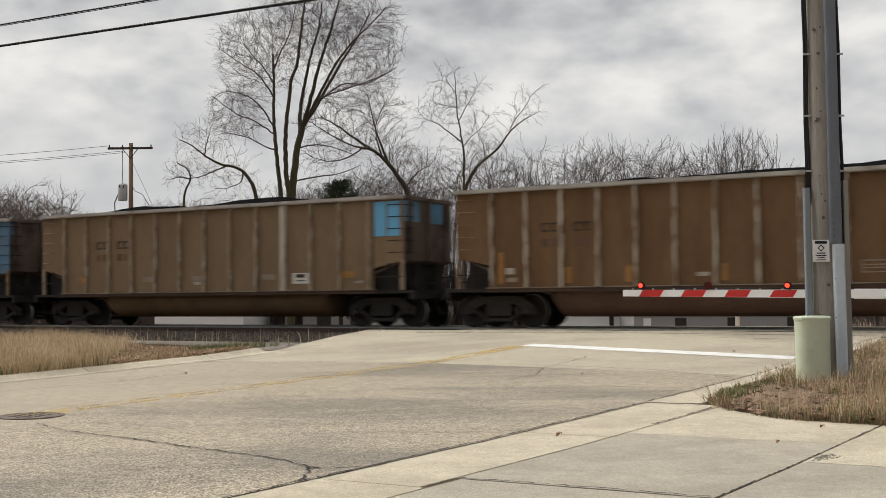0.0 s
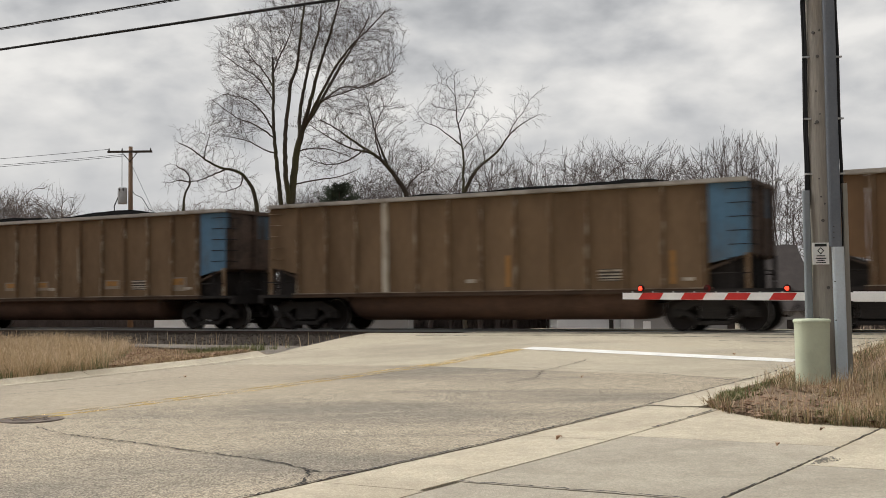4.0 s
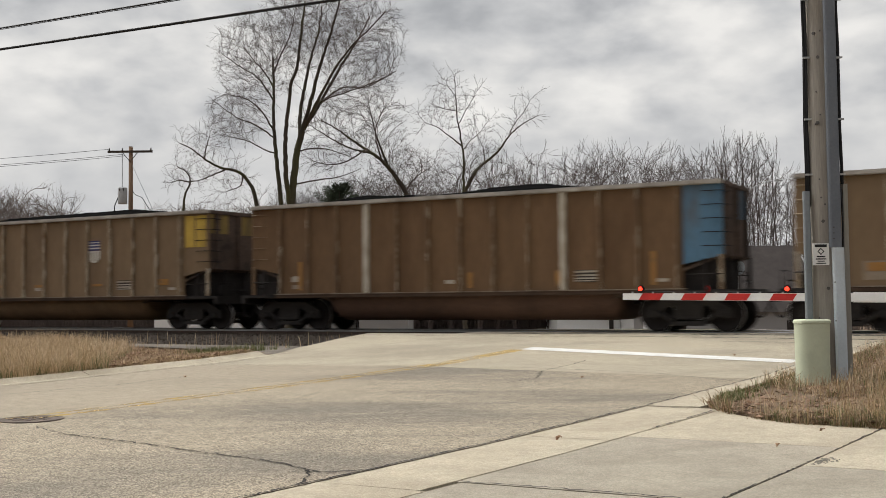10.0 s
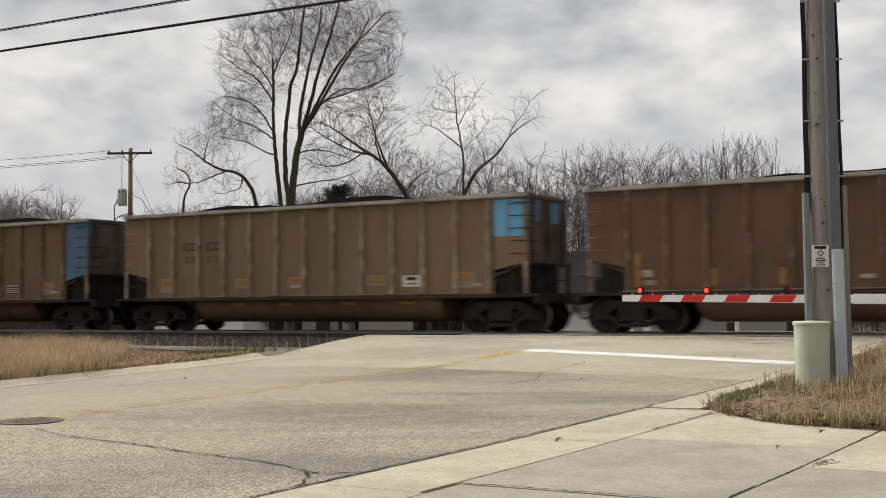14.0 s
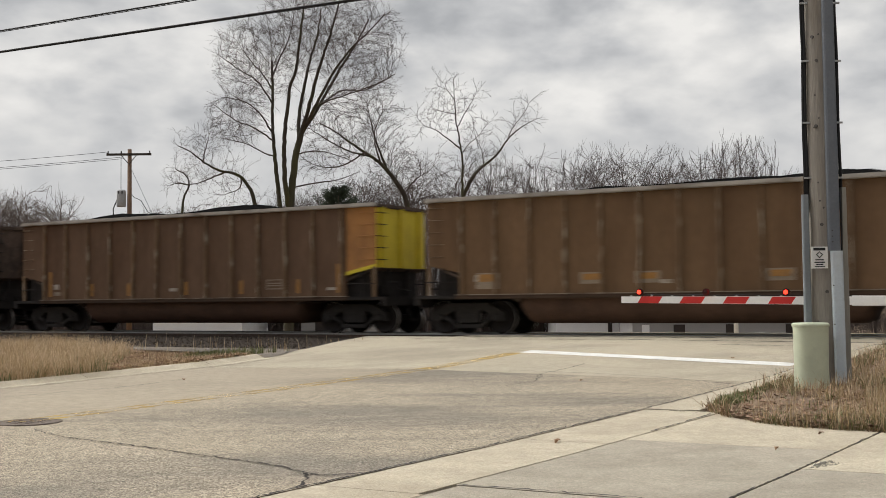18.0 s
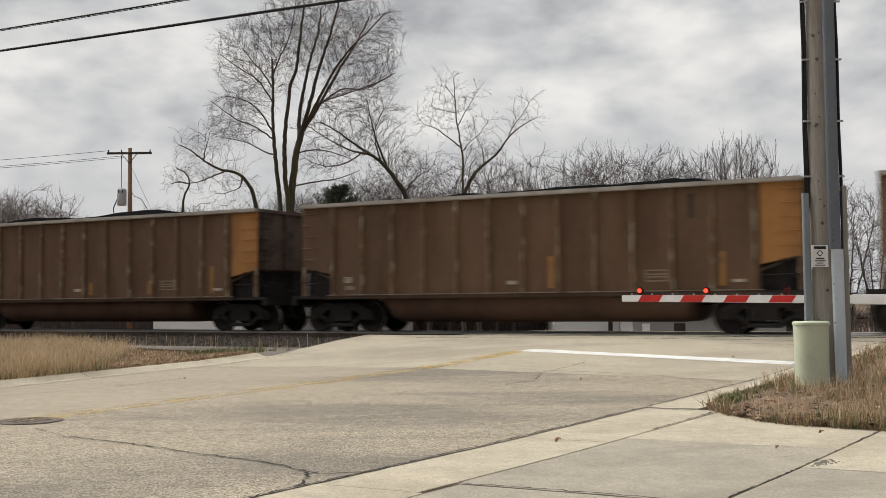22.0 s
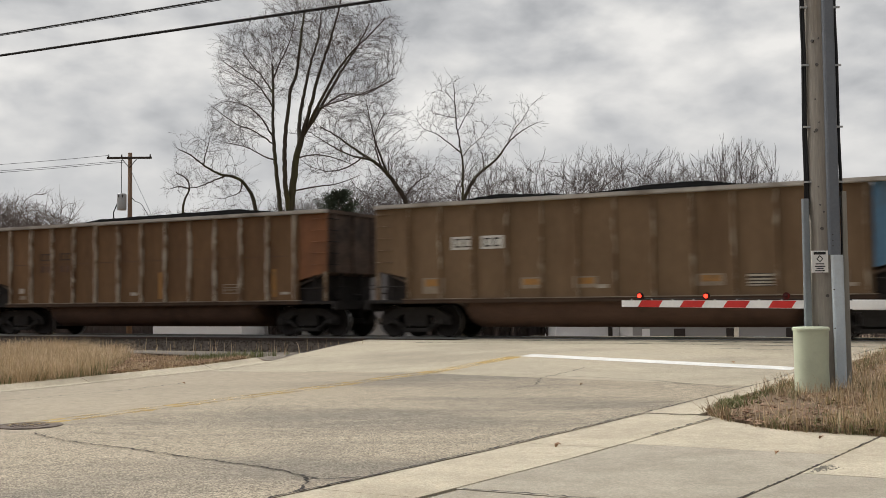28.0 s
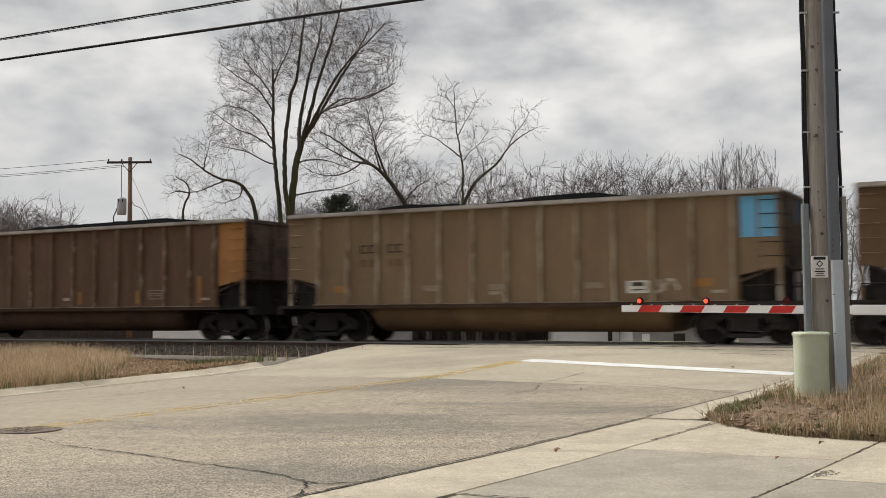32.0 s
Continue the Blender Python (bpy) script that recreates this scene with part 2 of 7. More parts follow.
BROWN = (0.150, 0.091, 0.050)
TAN = (0.198, 0.136, 0.081)
RUST = (0.062, 0.030, 0.017)
M = {
    "grass_soil": surface("soil", (0.175, 0.122, 0.078), 0.95, vary=0.5, coarse=0.8, fine=18, bump=0.5),
    "asphalt": aggregate("asphalt", (0.345, 0.292, 0.216), 86.0, 0.66, (0.205, 0.180, 0.142), 0.55, (0.335, 0.285, 0.215)),
    "patch_asphalt": aggregate("shoulder_asphalt", (0.185, 0.158, 0.126), 60.0, 0.4, (0.13, 0.112, 0.092)),
    "approach": aggregate("approach_concrete", (0.405, 0.355, 0.265), 90.0, 0.24, (0.30, 0.262, 0.20)),
    "concrete": aggregate("concrete", (0.455, 0.40, 0.30), 70.0, 0.16, (0.37, 0.318, 0.235), 0.9),
    "slab": aggregate("slab_concrete", (0.345, 0.306, 0.24), 75.0, 0.16, (0.275, 0.243, 0.192), 1.1),
    "joint": surface("joint_tar", (0.038, 0.032, 0.027), 0.9, vary=0.4, coarse=4, fine=40),
    "yellow_line": worn_paint("yellow_paint", (0.54, 0.37, 0.125), 0.08, 0.82),
    "white_line": worn_paint("white_paint", (0.70, 0.69, 0.65), 0.8, 1.0),
    "rubble": surface("rubble", (0.26, 0.24, 0.2), 0.95, vary=0.5, coarse=20, fine=60),
    "ballast": surface("ballast", (0.052, 0.042, 0.034), 0.95, vary=0.5, coarse=3, fine=16, bump=0.6, each=0.3, spec=0.05),
    "moulding": surface("moulding_wood", (0.27, 0.255, 0.22), 0.85, vary=0.2, coarse=3, fine=20, stretch=(3, 3, 0.3)),
    "guard": surface("cable_guard", (0.54, 0.60, 0.64), 0.5, 0.05, vary=0.12, coarse=2, fine=30, stain=(0.33, 0.31, 0.28), stain_scale=2, stain_amount=0.4),
    "rail": surface("rail_steel", (0.10, 0.07, 0.055), 0.6, 0.4, vary=0.3, coarse=2, fine=20),
    "rail_head": surface("rail_head", (0.45, 0.44, 0.43), 0.35, 0.9, vary=0.15, coarse=2, fine=20),
    "tie": surface("tie_wood", (0.055, 0.045, 0.036), 0.95, vary=0.4, coarse=3, fine=25, each=0.2),
    "brown": surface("brown_paint", BROWN, 0.8, vary=0.28, coarse=1.4, fine=14, bump=0.15, stretch=(1, 1, 0.25), stain=RUST, stain_scale=1.2, stain_amount=0.45, spec=0.12),
    "dark_brown": surface("dark_brown_paint", (0.130, 0.079, 0.050), 0.8, vary=0.28, coarse=1.4, fine=14, bump=0.15, stretch=(1, 1, 0.25), stain=RUST, stain_scale=1.1, stain_amount=0.5, spec=0.12),
    "olive_brown": surface("olive_brown_paint", (0.160, 0.105, 0.061), 0.8, vary=0.25, coarse=1.4, fine=14, bump=0.15, stretch=(1, 1, 0.25), stain=(0.075, 0.042, 0.022), stain_scale=1.2, stain_amount=0.45, spec=0.12),
    "tan": surface("tan_paint", TAN, 0.8, vary=0.2, coarse=1.2, fine=14, bump=0.15, stretch=(1, 1, 0.25), stain=(0.11, 0.07, 0.045), stain_scale=1.1, stain_amount=0.35, spec=0.12),
    "red_brown": surface("red_brown_paint", (0.146, 0.084, 0.043), 0.8, vary=0.3, coarse=1.4, fine=14, bump=0.15, stretch=(1, 1, 0.25), stain=RUST, stain_scale=1.2, stain_amount=0.5, spec=0.12),
    "brown_rib": rib_paint("brown_rib", (0.165, 0.106, 0.062), (0.095, 0.058, 0.036), (0.40, 0.345, 0.26), 0.585),
    "tan_rib": rib_paint("tan_rib", (0.245, 0.180, 0.115), (0.14, 0.09, 0.055), (0.43, 0.375, 0.29), 0.54),
    "pale_rib": rib_paint("pale_rib", (0.200, 0.135, 0.085), (0.085, 0.048, 0.030), (0.47, 0.42, 0.34), 0.50),
    "white_rib": rib_paint("white_rib", (0.36, 0.315, 0.245), (0.22, 0.165, 0.115), (0.50, 0.455, 0.38), 0.48),
    "chord": surface("top_chord", (0.36, 0.33, 0.29), 0.8, vary=0.3, coarse=2, fine=20, stain=(0.15, 0.12, 0.09), stain_scale=1.1, stain_amount=0.7),
    "sill": surface("side_sill", (0.066, 0.042, 0.029), 0.85, vary=0.35, coarse=1.5, fine=16, stain=(0.03, 0.022, 0.018), stain_scale=1.0, stain_amount=0.6, spec=0.12),
    "ledge": surface("sill_ledge", (0.25, 0.205, 0.155), 0.85, vary=0.3, coarse=2, fine=20, stain=(0.11, 0.07, 0.045), stain_scale=1.6, stain_amount=0.9, spec=0.12),
    "underframe": surface("underframe", (0.030, 0.026, 0.024), 0.85, vary=0.4, coarse=2, fine=20, spec=0.12),
    "truck": surface("truck_iron", (0.046, 0.041, 0.038), 0.8, vary=0.4, coarse=4, fine=30, spec=0.12),
    "wheel": surface("wheel_steel", (0.034, 0.028, 0.026), 0.7, 0.3, vary=0.3, coarse=4, fine=30),
    "tread": surface("wheel_tread", (0.62, 0.60, 0.58), 0.42, 0.75, vary=0.1),
    "tub": surface("tub_paint", (0.112, 0.067, 0.048), 0.85, vary=0.3, coarse=1, fine=14, stain=(0.05, 0.035, 0.026), stain_scale=0.8, stain_amount=0.5, spec=0.12),
    "tan_tub": surface("tan_tub_paint", (0.155, 0.100, 0.056), 0.85, vary=0.25, coarse=1, fine=14, stain=(0.07, 0.048, 0.032), stain_scale=0.8, stain_amount=0.5, spec=0.12),
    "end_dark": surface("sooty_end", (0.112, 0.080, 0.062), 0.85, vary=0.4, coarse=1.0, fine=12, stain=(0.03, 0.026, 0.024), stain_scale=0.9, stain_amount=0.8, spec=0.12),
    "blue": surface("blue_panel", (0.085, 0.165, 0.245), 0.75, vary=0.25, coarse=1.5, fine=15, stretch=(1, 1, 0.4), stain=(0.10, 0.085, 0.07), stain_scale=1.3, stain_amount=0.7),
    "end_gold": surface("sooty_gold", (0.24, 0.165, 0.05), 0.8, vary=0.25, coarse=1.5, fine=15, stretch=(1, 1, 0.3), stain=(0.08, 0.06, 0.05), stain_scale=1.6, stain_amount=1.0),
    "end_blue": surface("sooty_blue", (0.085, 0.20, 0.30), 0.8, vary=0.25, coarse=1.5, fine=15, stretch=(1, 1, 0.3), stain=(0.07, 0.06, 0.055), stain_scale=1.6, stain_amount=1.0),
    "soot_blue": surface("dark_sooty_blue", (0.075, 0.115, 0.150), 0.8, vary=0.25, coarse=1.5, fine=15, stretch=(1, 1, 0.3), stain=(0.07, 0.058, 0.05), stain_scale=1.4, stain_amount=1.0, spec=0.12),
    "sky_blue": surface("light_blue_panel", (0.13, 0.36, 0.55), 0.7, vary=0.12, coarse=1.5, fine=15, stain=(0.16, 0.2, 0.22), stain_scale=1.5, stain_amount=0.3),
    "orange": surface("orange_panel", (0.36, 0.17, 0.055), 0.75, vary=0.2, coarse=1.5, fine=15, stretch=(1, 1, 0.4), stain=(0.17, 0.085, 0.04), stain_scale=1.2, stain_amount=0.55),
    "dull_orange": surface("dull_orange_panel", (0.20, 0.085, 0.038), 0.8, vary=0.25, coarse=1.5, fine=15, stretch=(1, 1, 0.4), stain=(0.10, 0.05, 0.03), stain_scale=1.2, stain_amount=0.6),
    "yellow": surface("yellow_panel", (0.62, 0.49, 0.04), 0.7, vary=0.12, coarse=1.5, fine=15, stain=(0.40, 0.27, 0.05), stain_scale=1.2, stain_amount=0.4),
    "gold": surface("gold_panel", (0.50, 0.34, 0.06), 0.7, vary=0.15, coarse=1.5, fine=15, stain=(0.27, 0.17, 0.05), stain_scale=1.2, stain_amount=0.6),
    "patch": surface("pale_patch", (0.38, 0.335, 0.275), 0.8, vary=0.3, coarse=6, fine=40, stain=(0.17, 0.125, 0.085), stain_scale=4, stain_amount=0.8),
    "white_patch": surface("white_patch", (0.56, 0.54, 0.49), 0.7, vary=0.1, coarse=6, fine=40, stain=(0.35, 0.3, 0.24), stain_scale=5, stain_amount=0.4),
    "scrawl": surface("scrawl_paint", (0.36, 0.30, 0.19), 0.8, vary=0.35, coarse=5, fine=30, stain=(0.17, 0.12, 0.075), stain_scale=2.5, stain_amount=1.0),
    "dark_mark": surface("dark_mark", (0.045, 0.036, 0.028), 0.8, vary=0.3),
    "amber": surface("amber_patch", (0.33, 0.165, 0.048), 0.8, vary=0.35, coarse=5, fine=40, stain=(0.17, 0.105, 0.055), stain_scale=5, stain_amount=1.0),
    "navy": surface("navy_mark", (0.04, 0.05, 0.14), 0.7, vary=0.2),
    "faded": surface("faded_patch", (0.24, 0.19, 0.14), 0.8, vary=0.3, coarse=5, fine=40),
    "coal": surface("coal", (0.009, 0.0088, 0.0086), 1.0, spec=0.0, vary=0.6, coarse=6, fine=25, bump=1.0),
    "pole_wood": surface("pole_wood", (0.240, 0.217, 0.188), 0.9, vary=0.3, coarse=2.5, fine=18, bump=0.5, stretch=(3, 3, 0.25), stain=(0.15, 0.125, 0.095), stain_scale=2.6, stain_amount=0.75),
    "conduit": surface("conduit", (0.215, 0.235, 0.25), 0.55, 0.2, vary=0.12, coarse=2, fine=30),
    "conduit_dark": surface("dark_conduit", (0.150, 0.163, 0.182), 0.6, 0.1, vary=0.15, coarse=2, fine=30),
    "cable": surface("black_cable", (0.015, 0.015, 0.016), 0.6, vary=0.2),
    "metal": surface("galvanised", (0.42, 0.42, 0.41), 0.45, 0.7, vary=0.15, coarse=8, fine=60),
    "pedestal": surface("pedestal_plastic", (0.52, 0.555, 0.41), 0.55, vary=0.08, coarse=3, fine=60, bump=0.05, stain=(0.36, 0.38, 0.27), stain_scale=2.5, stain_amount=0.5),
    "arm_white": surface("arm_white", (0.78, 0.77, 0.75), 0.5, vary=0.08, coarse=4, fine=30),
    "arm_red": surface("arm_red", (0.52, 0.035, 0.03), 0.5, vary=0.12, coarse=4, fine=30),
    "lens_dark": surface("red_lens_off", (0.03, 0.006, 0.005), 0.35, vary=0.1),
    "lens_lit": glow("red_lens_lit", (1.0, 0.032, 0.014), 3.6),
    "sign": surface("sign_white", (0.74, 0.73, 0.70), 0.5, vary=0.06, coarse=4, fine=30),
    "ink": surface("sign_ink", (0.02, 0.02, 0.02), 0.6, vary=0.1),
    "bark": surface("bark", (0.066, 0.054, 0.041), 0.95, vary=0.35, coarse=3, fine=14, bump=0.7, stretch=(2, 2, 0.5), stain=(0.088, 0.088, 0.036), stain_scale=0.5, stain_amount=0.8),
    "twig": surface("twig", (0.098, 0.078, 0.068), 0.95, vary=0.3),
    "far_twig": surface("far_twig", (0.100, 0.079, 0.070), 0.95, vary=0.3, coarse=0.3),
    # far_twig made paler: the haze of distance is put into the colour
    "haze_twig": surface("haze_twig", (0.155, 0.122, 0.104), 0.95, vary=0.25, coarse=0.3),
    "needle": surface("needle", (0.040, 0.052, 0.030), 0.9, vary=0.5, coarse=2, fine=8),
    "straw": surface("dry_grass", (0.53, 0.39, 0.225), 0.9, vary=0.35, coarse=0.9, fine=8, island=0.38),
    "green_grass": surface("green_grass", (0.17, 0.18, 0.07), 0.9, vary=0.4, coarse=0.9, fine=8, island=0.4),
    "brown_grass": surface("brown_grass", (0.285, 0.19, 0.110), 0.9, vary=0.4, coarse=0.9, fine=8, island=0.45),
    "pole_brown": surface("brown_pole_wood", (0.19, 0.12, 0.075), 0.9, vary=0.25, coarse=2, fine=14, stretch=(3, 3, 0.25)),
    "leaf": surface("dead_leaf", (0.29, 0.17, 0.098), 0.9, vary=0.5, coarse=2, fine=20, each=0.3, island=0.6),
    "iron": surface("cast_iron", (0.085, 0.078, 0.072), 0.75, 0.2, vary=0.35, coarse=5, fine=40, bump=0.4),
    "cover_iron": surface("cover_iron", (0.15, 0.118, 0.098), 0.85, 0.0, vary=0.4, coarse=5, fine=40, bump=0.4, stain=(0.08, 0.065, 0.055), stain_scale=4, stain_amount=0.7),
    "transformer": surface("transformer_paint", (0.42, 0.425, 0.42), 0.6, vary=0.15, coarse=2, fine=20, stain=(0.22, 0.2, 0.18), stain_scale=2, stain_amount=0.6),
    "siding": surface("white_siding", (0.84, 0.84, 0.83), 0.8, vary=0.06),
    "grey_siding": surface("grey_siding", (0.34, 0.335, 0.325), 0.8, vary=0.08),
    "roof": surface("roof_shingle", (0.048, 0.040, 0.036), 0.9, vary=0.3),
    "window": surface("window_glass", (0.03, 0.035, 0.04), 0.1, vary=0.1),
}


# ---- mesh helpers ----
def box(bm, x0, x1, y0, y1, z0, z1, bevel=0.0):
    v = [bm.verts.new((x, y, z)) for z in (z0, z1) for y in (y0, y1) for x in (x0, x1)]
    fs = [bm.faces.new([v[i] for i in q]) for q in ((0, 2, 3, 1), (4, 5, 7, 6), (0, 1, 5, 4), (2, 6, 7, 3), (0, 4, 6, 2), (1, 3, 7, 5))]
    if bevel:
        bmesh.ops.bevel(bm, geom=list({e for f in fs for e in f.edges}), offset=bevel, segments=2, affect="EDGES")


def tube(bm, points, radius, sides=8, cap=True):
    """A round bar along points; radius is a number or one for each point."""
    pts = [Vector(p) for p in points]
    rad = radius if isinstance(radius, (list, tuple)) else [radius] * len(pts)
    rings = []
    for i, p in enumerate(pts):
        t = (pts[min(i + 1, len(pts) - 1)] - pts[max(i - 1, 0)]).normalized()
        a = t.cross((0, 0, 1) if abs(t.z) < 0.9 else (1, 0, 0)).normalized()
        b = t.cross(a)
        rings.append([bm.verts.new(p + (a * math.cos(k) + b * math.sin(k)) * rad[i]) for k in [j * math.tau / sides for j in range(sides)]])
    for r0, r1 in zip(rings, rings[1:]):
        for j in range(sides):
            f = bm.faces.new((r0[j], r0[(j + 1) % sides], r1[(j + 1) % sides], r1[j]))
            f.smooth = True
    if cap:
        bm.faces.new(rings[0][::-1])
        bm.faces.new(rings[-1])


def prism(bm, outline, axis, a0, a1):
    """Extrudes an outline (pairs) along x, y or z from a0 to a1."""
    def at(p, k):
        return {"x": (k, p[0], p[1]), "y": (p[0], k, p[1]), "z": (p[0], p[1], k)}[axis]
    r0 = [bm.verts.new(at(p, a0)) for p in outline]
    r1 = [bm.verts.new(at(p, a1)) for p in outline]
    n = len(outline)
    for j in range(n):
        bm.faces.new((r0[j], r0[(j + 1) % n], r1[(j + 1) % n], r1[j]))
    bm.faces.new(r0[::-1])
    bm.faces.new(r1)


def mesh_of(bm, name):
    bmesh.ops.recalc_face_normals(bm, faces=bm.faces)
    me = bpy.data.meshes.new(name)
    bm.to_mesh(me)
    bm.free()
    return me


def part(name, bm, material, parent=None, label=""):
    me = bm if isinstance(bm, bpy.types.Mesh) else mesh_of(bm, name)
    if not me.materials:
        me.materials.append(M[material])
    ob = new(name, me)
    ob.parent = parent
    if label:
        tagged(ob, label)
    return ob


def grid_mesh(name, rows, smooth=False):
    """A sheet through rows of points."""
    ny, nx = len(rows), len(rows[0])
    me = bpy.data.meshes.new(name)
    me.from_pydata([tuple(p) for r in rows for p in r], [], [(j * nx + i, j * nx + i + 1, (j + 1) * nx + i + 1, (j + 1) * nx + i) for j in range(ny - 1) for i in range(nx - 1)])
    if smooth:
        me.polygons.foreach_set("use_smooth", [True] * len(me.polygons))
    me.update()
    return me


def empty(name, m, label, category, group=""):
    ob = new(name)
    ob.empty_display_size = 0.3
    ob.matrix_world = m
    return tagged(ob, label, category, group)


def up_normals(me):
    """Turns a sheet so that it faces up."""
    me.update()
    if len(me.polygons) and me.polygons[0].normal.z < 0:
        me.flip_normals()
    return me


def structure(name, me, material, label, category):
    if not me.materials:
        me.materials.append(M[material])
    return tagged(new(name, me), label, category, kind="structure")


# ---- sky backdrop: a far bank of cloud that drifts ----
# cloud masses: bearing, height, half width, half height (degrees), lighter or darker
CLOUDS = ((4.5, 13.8, 8.5, 2.1, -0.115), (13.6, 13.3, 2.4, 1.5, 0.12), (18.0, 14.6, 3.5, 1.5, -0.05), (5.5, 10.2, 9.5, 1.2, 0.07), (13.5, 10.6, 5.0, 1.3, 0.03),
          (-19.0, 11.2, 4.5, 1.2, 0.09), (-14.5, 10.6, 3.6, 1.4, -0.06), (-18.0, 14.6, 7.0, 1.1, -0.05), (22.0, 12.4, 3.4, 2.2, 0.07), (-12.0, 13.0, 3.0, 0.9, 0.05), (28.0, 13.5, 5.0, 2.4, -0.07))


def cloud_material():
    m, n, l, b = nodes_of("cloud")
    n.remove(b)
    out = n["Material Output"]

    def calc(op, a, c=None, d=None):
        k = n.new("ShaderNodeMath")
        k.operation = op
        for i, v in enumerate((a, c, d)):
            if v is None:
                continue
            if isinstance(v, (int, float)):
                k.inputs[i].default_value = v
            else:
                l.new(v, k.inputs[i])
        return k.outputs[0]

    em = n.new("ShaderNodeEmission")
    co = n.new("ShaderNodeTexCoord")
    sp = n.new("ShaderNodeSeparateXYZ")
    l.new(co.outputs["Object"], sp.inputs[0])
    az = calc("MULTIPLY", calc("ARCTAN2", sp.outputs["X"], sp.outputs["Y"]), 180 / math.pi)
    el = calc("MULTIPLY", sp.outputs["Z"], 180 / math.pi / 2600)
    flat = n.new("ShaderNodeCombineXYZ")
    l.new(az, flat.inputs[0])
    l.new(calc("MULTIPLY", el, 1.9), flat.inputs[1])

    def cloud_noise(scale, detail, rough, shift, twist=0.0):
        mp = node(n, "ShaderNodeMapping", Location=shift)
        l.new(flat.outputs[0], mp.inputs[0])
        k = node(n, "ShaderNodeTexNoise", Scale=scale, Detail=detail, Roughness=rough, Distortion=twist)
        l.new(mp.outputs[0], k.inputs["Vector"])
        return k.outputs[0]

    # the masses' outlines are frayed by noise
    fray_a = calc("MULTIPLY", calc("SUBTRACT", cloud_noise(0.16, 5.0, 0.52, (3.1, 8.0, 0)), 0.5), 10.0)
    fray_e = calc("MULTIPLY", calc("SUBTRACT", cloud_noise(0.15, 5.0, 0.55, (17.0, 2.0, 4)), 0.5), 4.5)
    wa, we = calc("ADD", az, fray_a), calc("ADD", el, fray_e)
    tone = calc("MULTIPLY_ADD", cloud_noise(0.27, 7.0, 0.47, (5.0, 1.0, 2), 0.1), 0.42, 0.337)
    tone = calc("ADD", tone, calc("MULTIPLY", calc("SUBTRACT", cloud_noise(0.11, 3.0, 0.5, (9.0, 4.0, 0)), 0.5), 0.25))
    for a, e, ra, re, much in CLOUDS:
        da, de = calc("MULTIPLY", calc("SUBTRACT", wa, a), 1 / ra), calc("MULTIPLY", calc("SUBTRACT", we, e), 1 / re)
        d2 = calc("ADD", calc("MULTIPLY", da, da), calc("MULTIPLY", de, de))
        tone = calc("MULTIPLY_ADD", calc("EXPONENT", calc("MULTIPLY", d2, -1.0)), much, tone)
    # low down the bank is even and grey
    low = node(n, "ShaderNodeMapRange", **{"From Min": 5.0, "From Max": 9.5, "To Min": 0.62, "To Max": 0.0})
    l.new(el, low.inputs["Value"])
    tone = calc("ADD", calc("MULTIPLY", tone, calc("SUBTRACT", 1.0, low.outputs[0])), calc("MULTIPLY", low.outputs[0], 0.505))
    r = ramp(n, ((0.33, (0.325, 0.335, 0.352)), (0.42, (0.43, 0.44, 0.456)), (0.50, (0.575, 0.58, 0.588)), (0.57, (0.70, 0.696, 0.688)), (0.66, (0.85, 0.835, 0.81))))
    l.new(tone, r.inputs[0])
    l.new(r.outputs[0], em.inputs[0])
    em.inputs[1].default_value = 1.0
    l.new(em.outputs[0], out.inputs[0])
    return m


M["cloud"] = cloud_material()
cloud_rows = [[(2600 * math.sin(radians(a)) * math.cos(radians(e)), 2600 * math.cos(radians(a)) * math.cos(radians(e)), 2600 * math.sin(radians(e)))
               for a in range(-60, 61, 3)] for e in (-4, -1, 0, 2, 4, 7, 10, 14, 18, 24, 30, 38, 46)]
backdrop = structure("backdrop", grid_mesh("backdrop", cloud_rows), "cloud", "grey overcast sky with drifting bands of cloud", "sky")

# ---- ground ----
near = [i * 0.6 for i in range(-70, 71)]
far_steps = [60, 85, 120, 180, 280, 450, 800, 1500, 2800]
s_steps = [-k for k in far_steps[::-1]] + near + far_steps
w_steps = [-k for k in far_steps[::-1]] + near + far_steps


def cut_under(x, y, z):
    w, d = w_of(x, y), d_of(x, y)
    if (-5.6 if not 1 < w < 8.4 else -5.3 - (8.4 - w) * 0.4) < d < 6.6 and w > -60 or (d >= 6.6 and w > 2.0):
        return z - 0.22
    return z


ground_rows = []
for w in w_steps:
    row = []
    for s in s_steps:
        p = track_point(s, 0.85 - w)
        row.append((p.x, p.y, cut_under(p.x, p.y, ground_z(p.x, p.y)) + (0.02 * noise.noise(p * 1.3) if abs(w) < 40 and abs(s) < 40 else 0)))
    ground_rows.append(row)
structure("ground", up_normals(grid_mesh("ground", ground_rows, True)), "grass_soil", "bare brown soil with thin dry turf", "ground")


def road_sheet(name, w0, w1, d0, d1, material, label, category, lift=0.0, dw=0.25, dd=0.25):
    ws = np.linspace(w0, w1, max(2, int(abs(w1 - w0) / dw) + 1))
    ds = np.linspace(d0, d1, max(2, int(abs(d1 - d0) / dd) + 1))
    rows = [[beside(w, d, road_z(w, d) + lift) for d in ds] for w in ws]
    return structure(name, up_normals(grid_mesh(name, rows, True)), material, label, category)


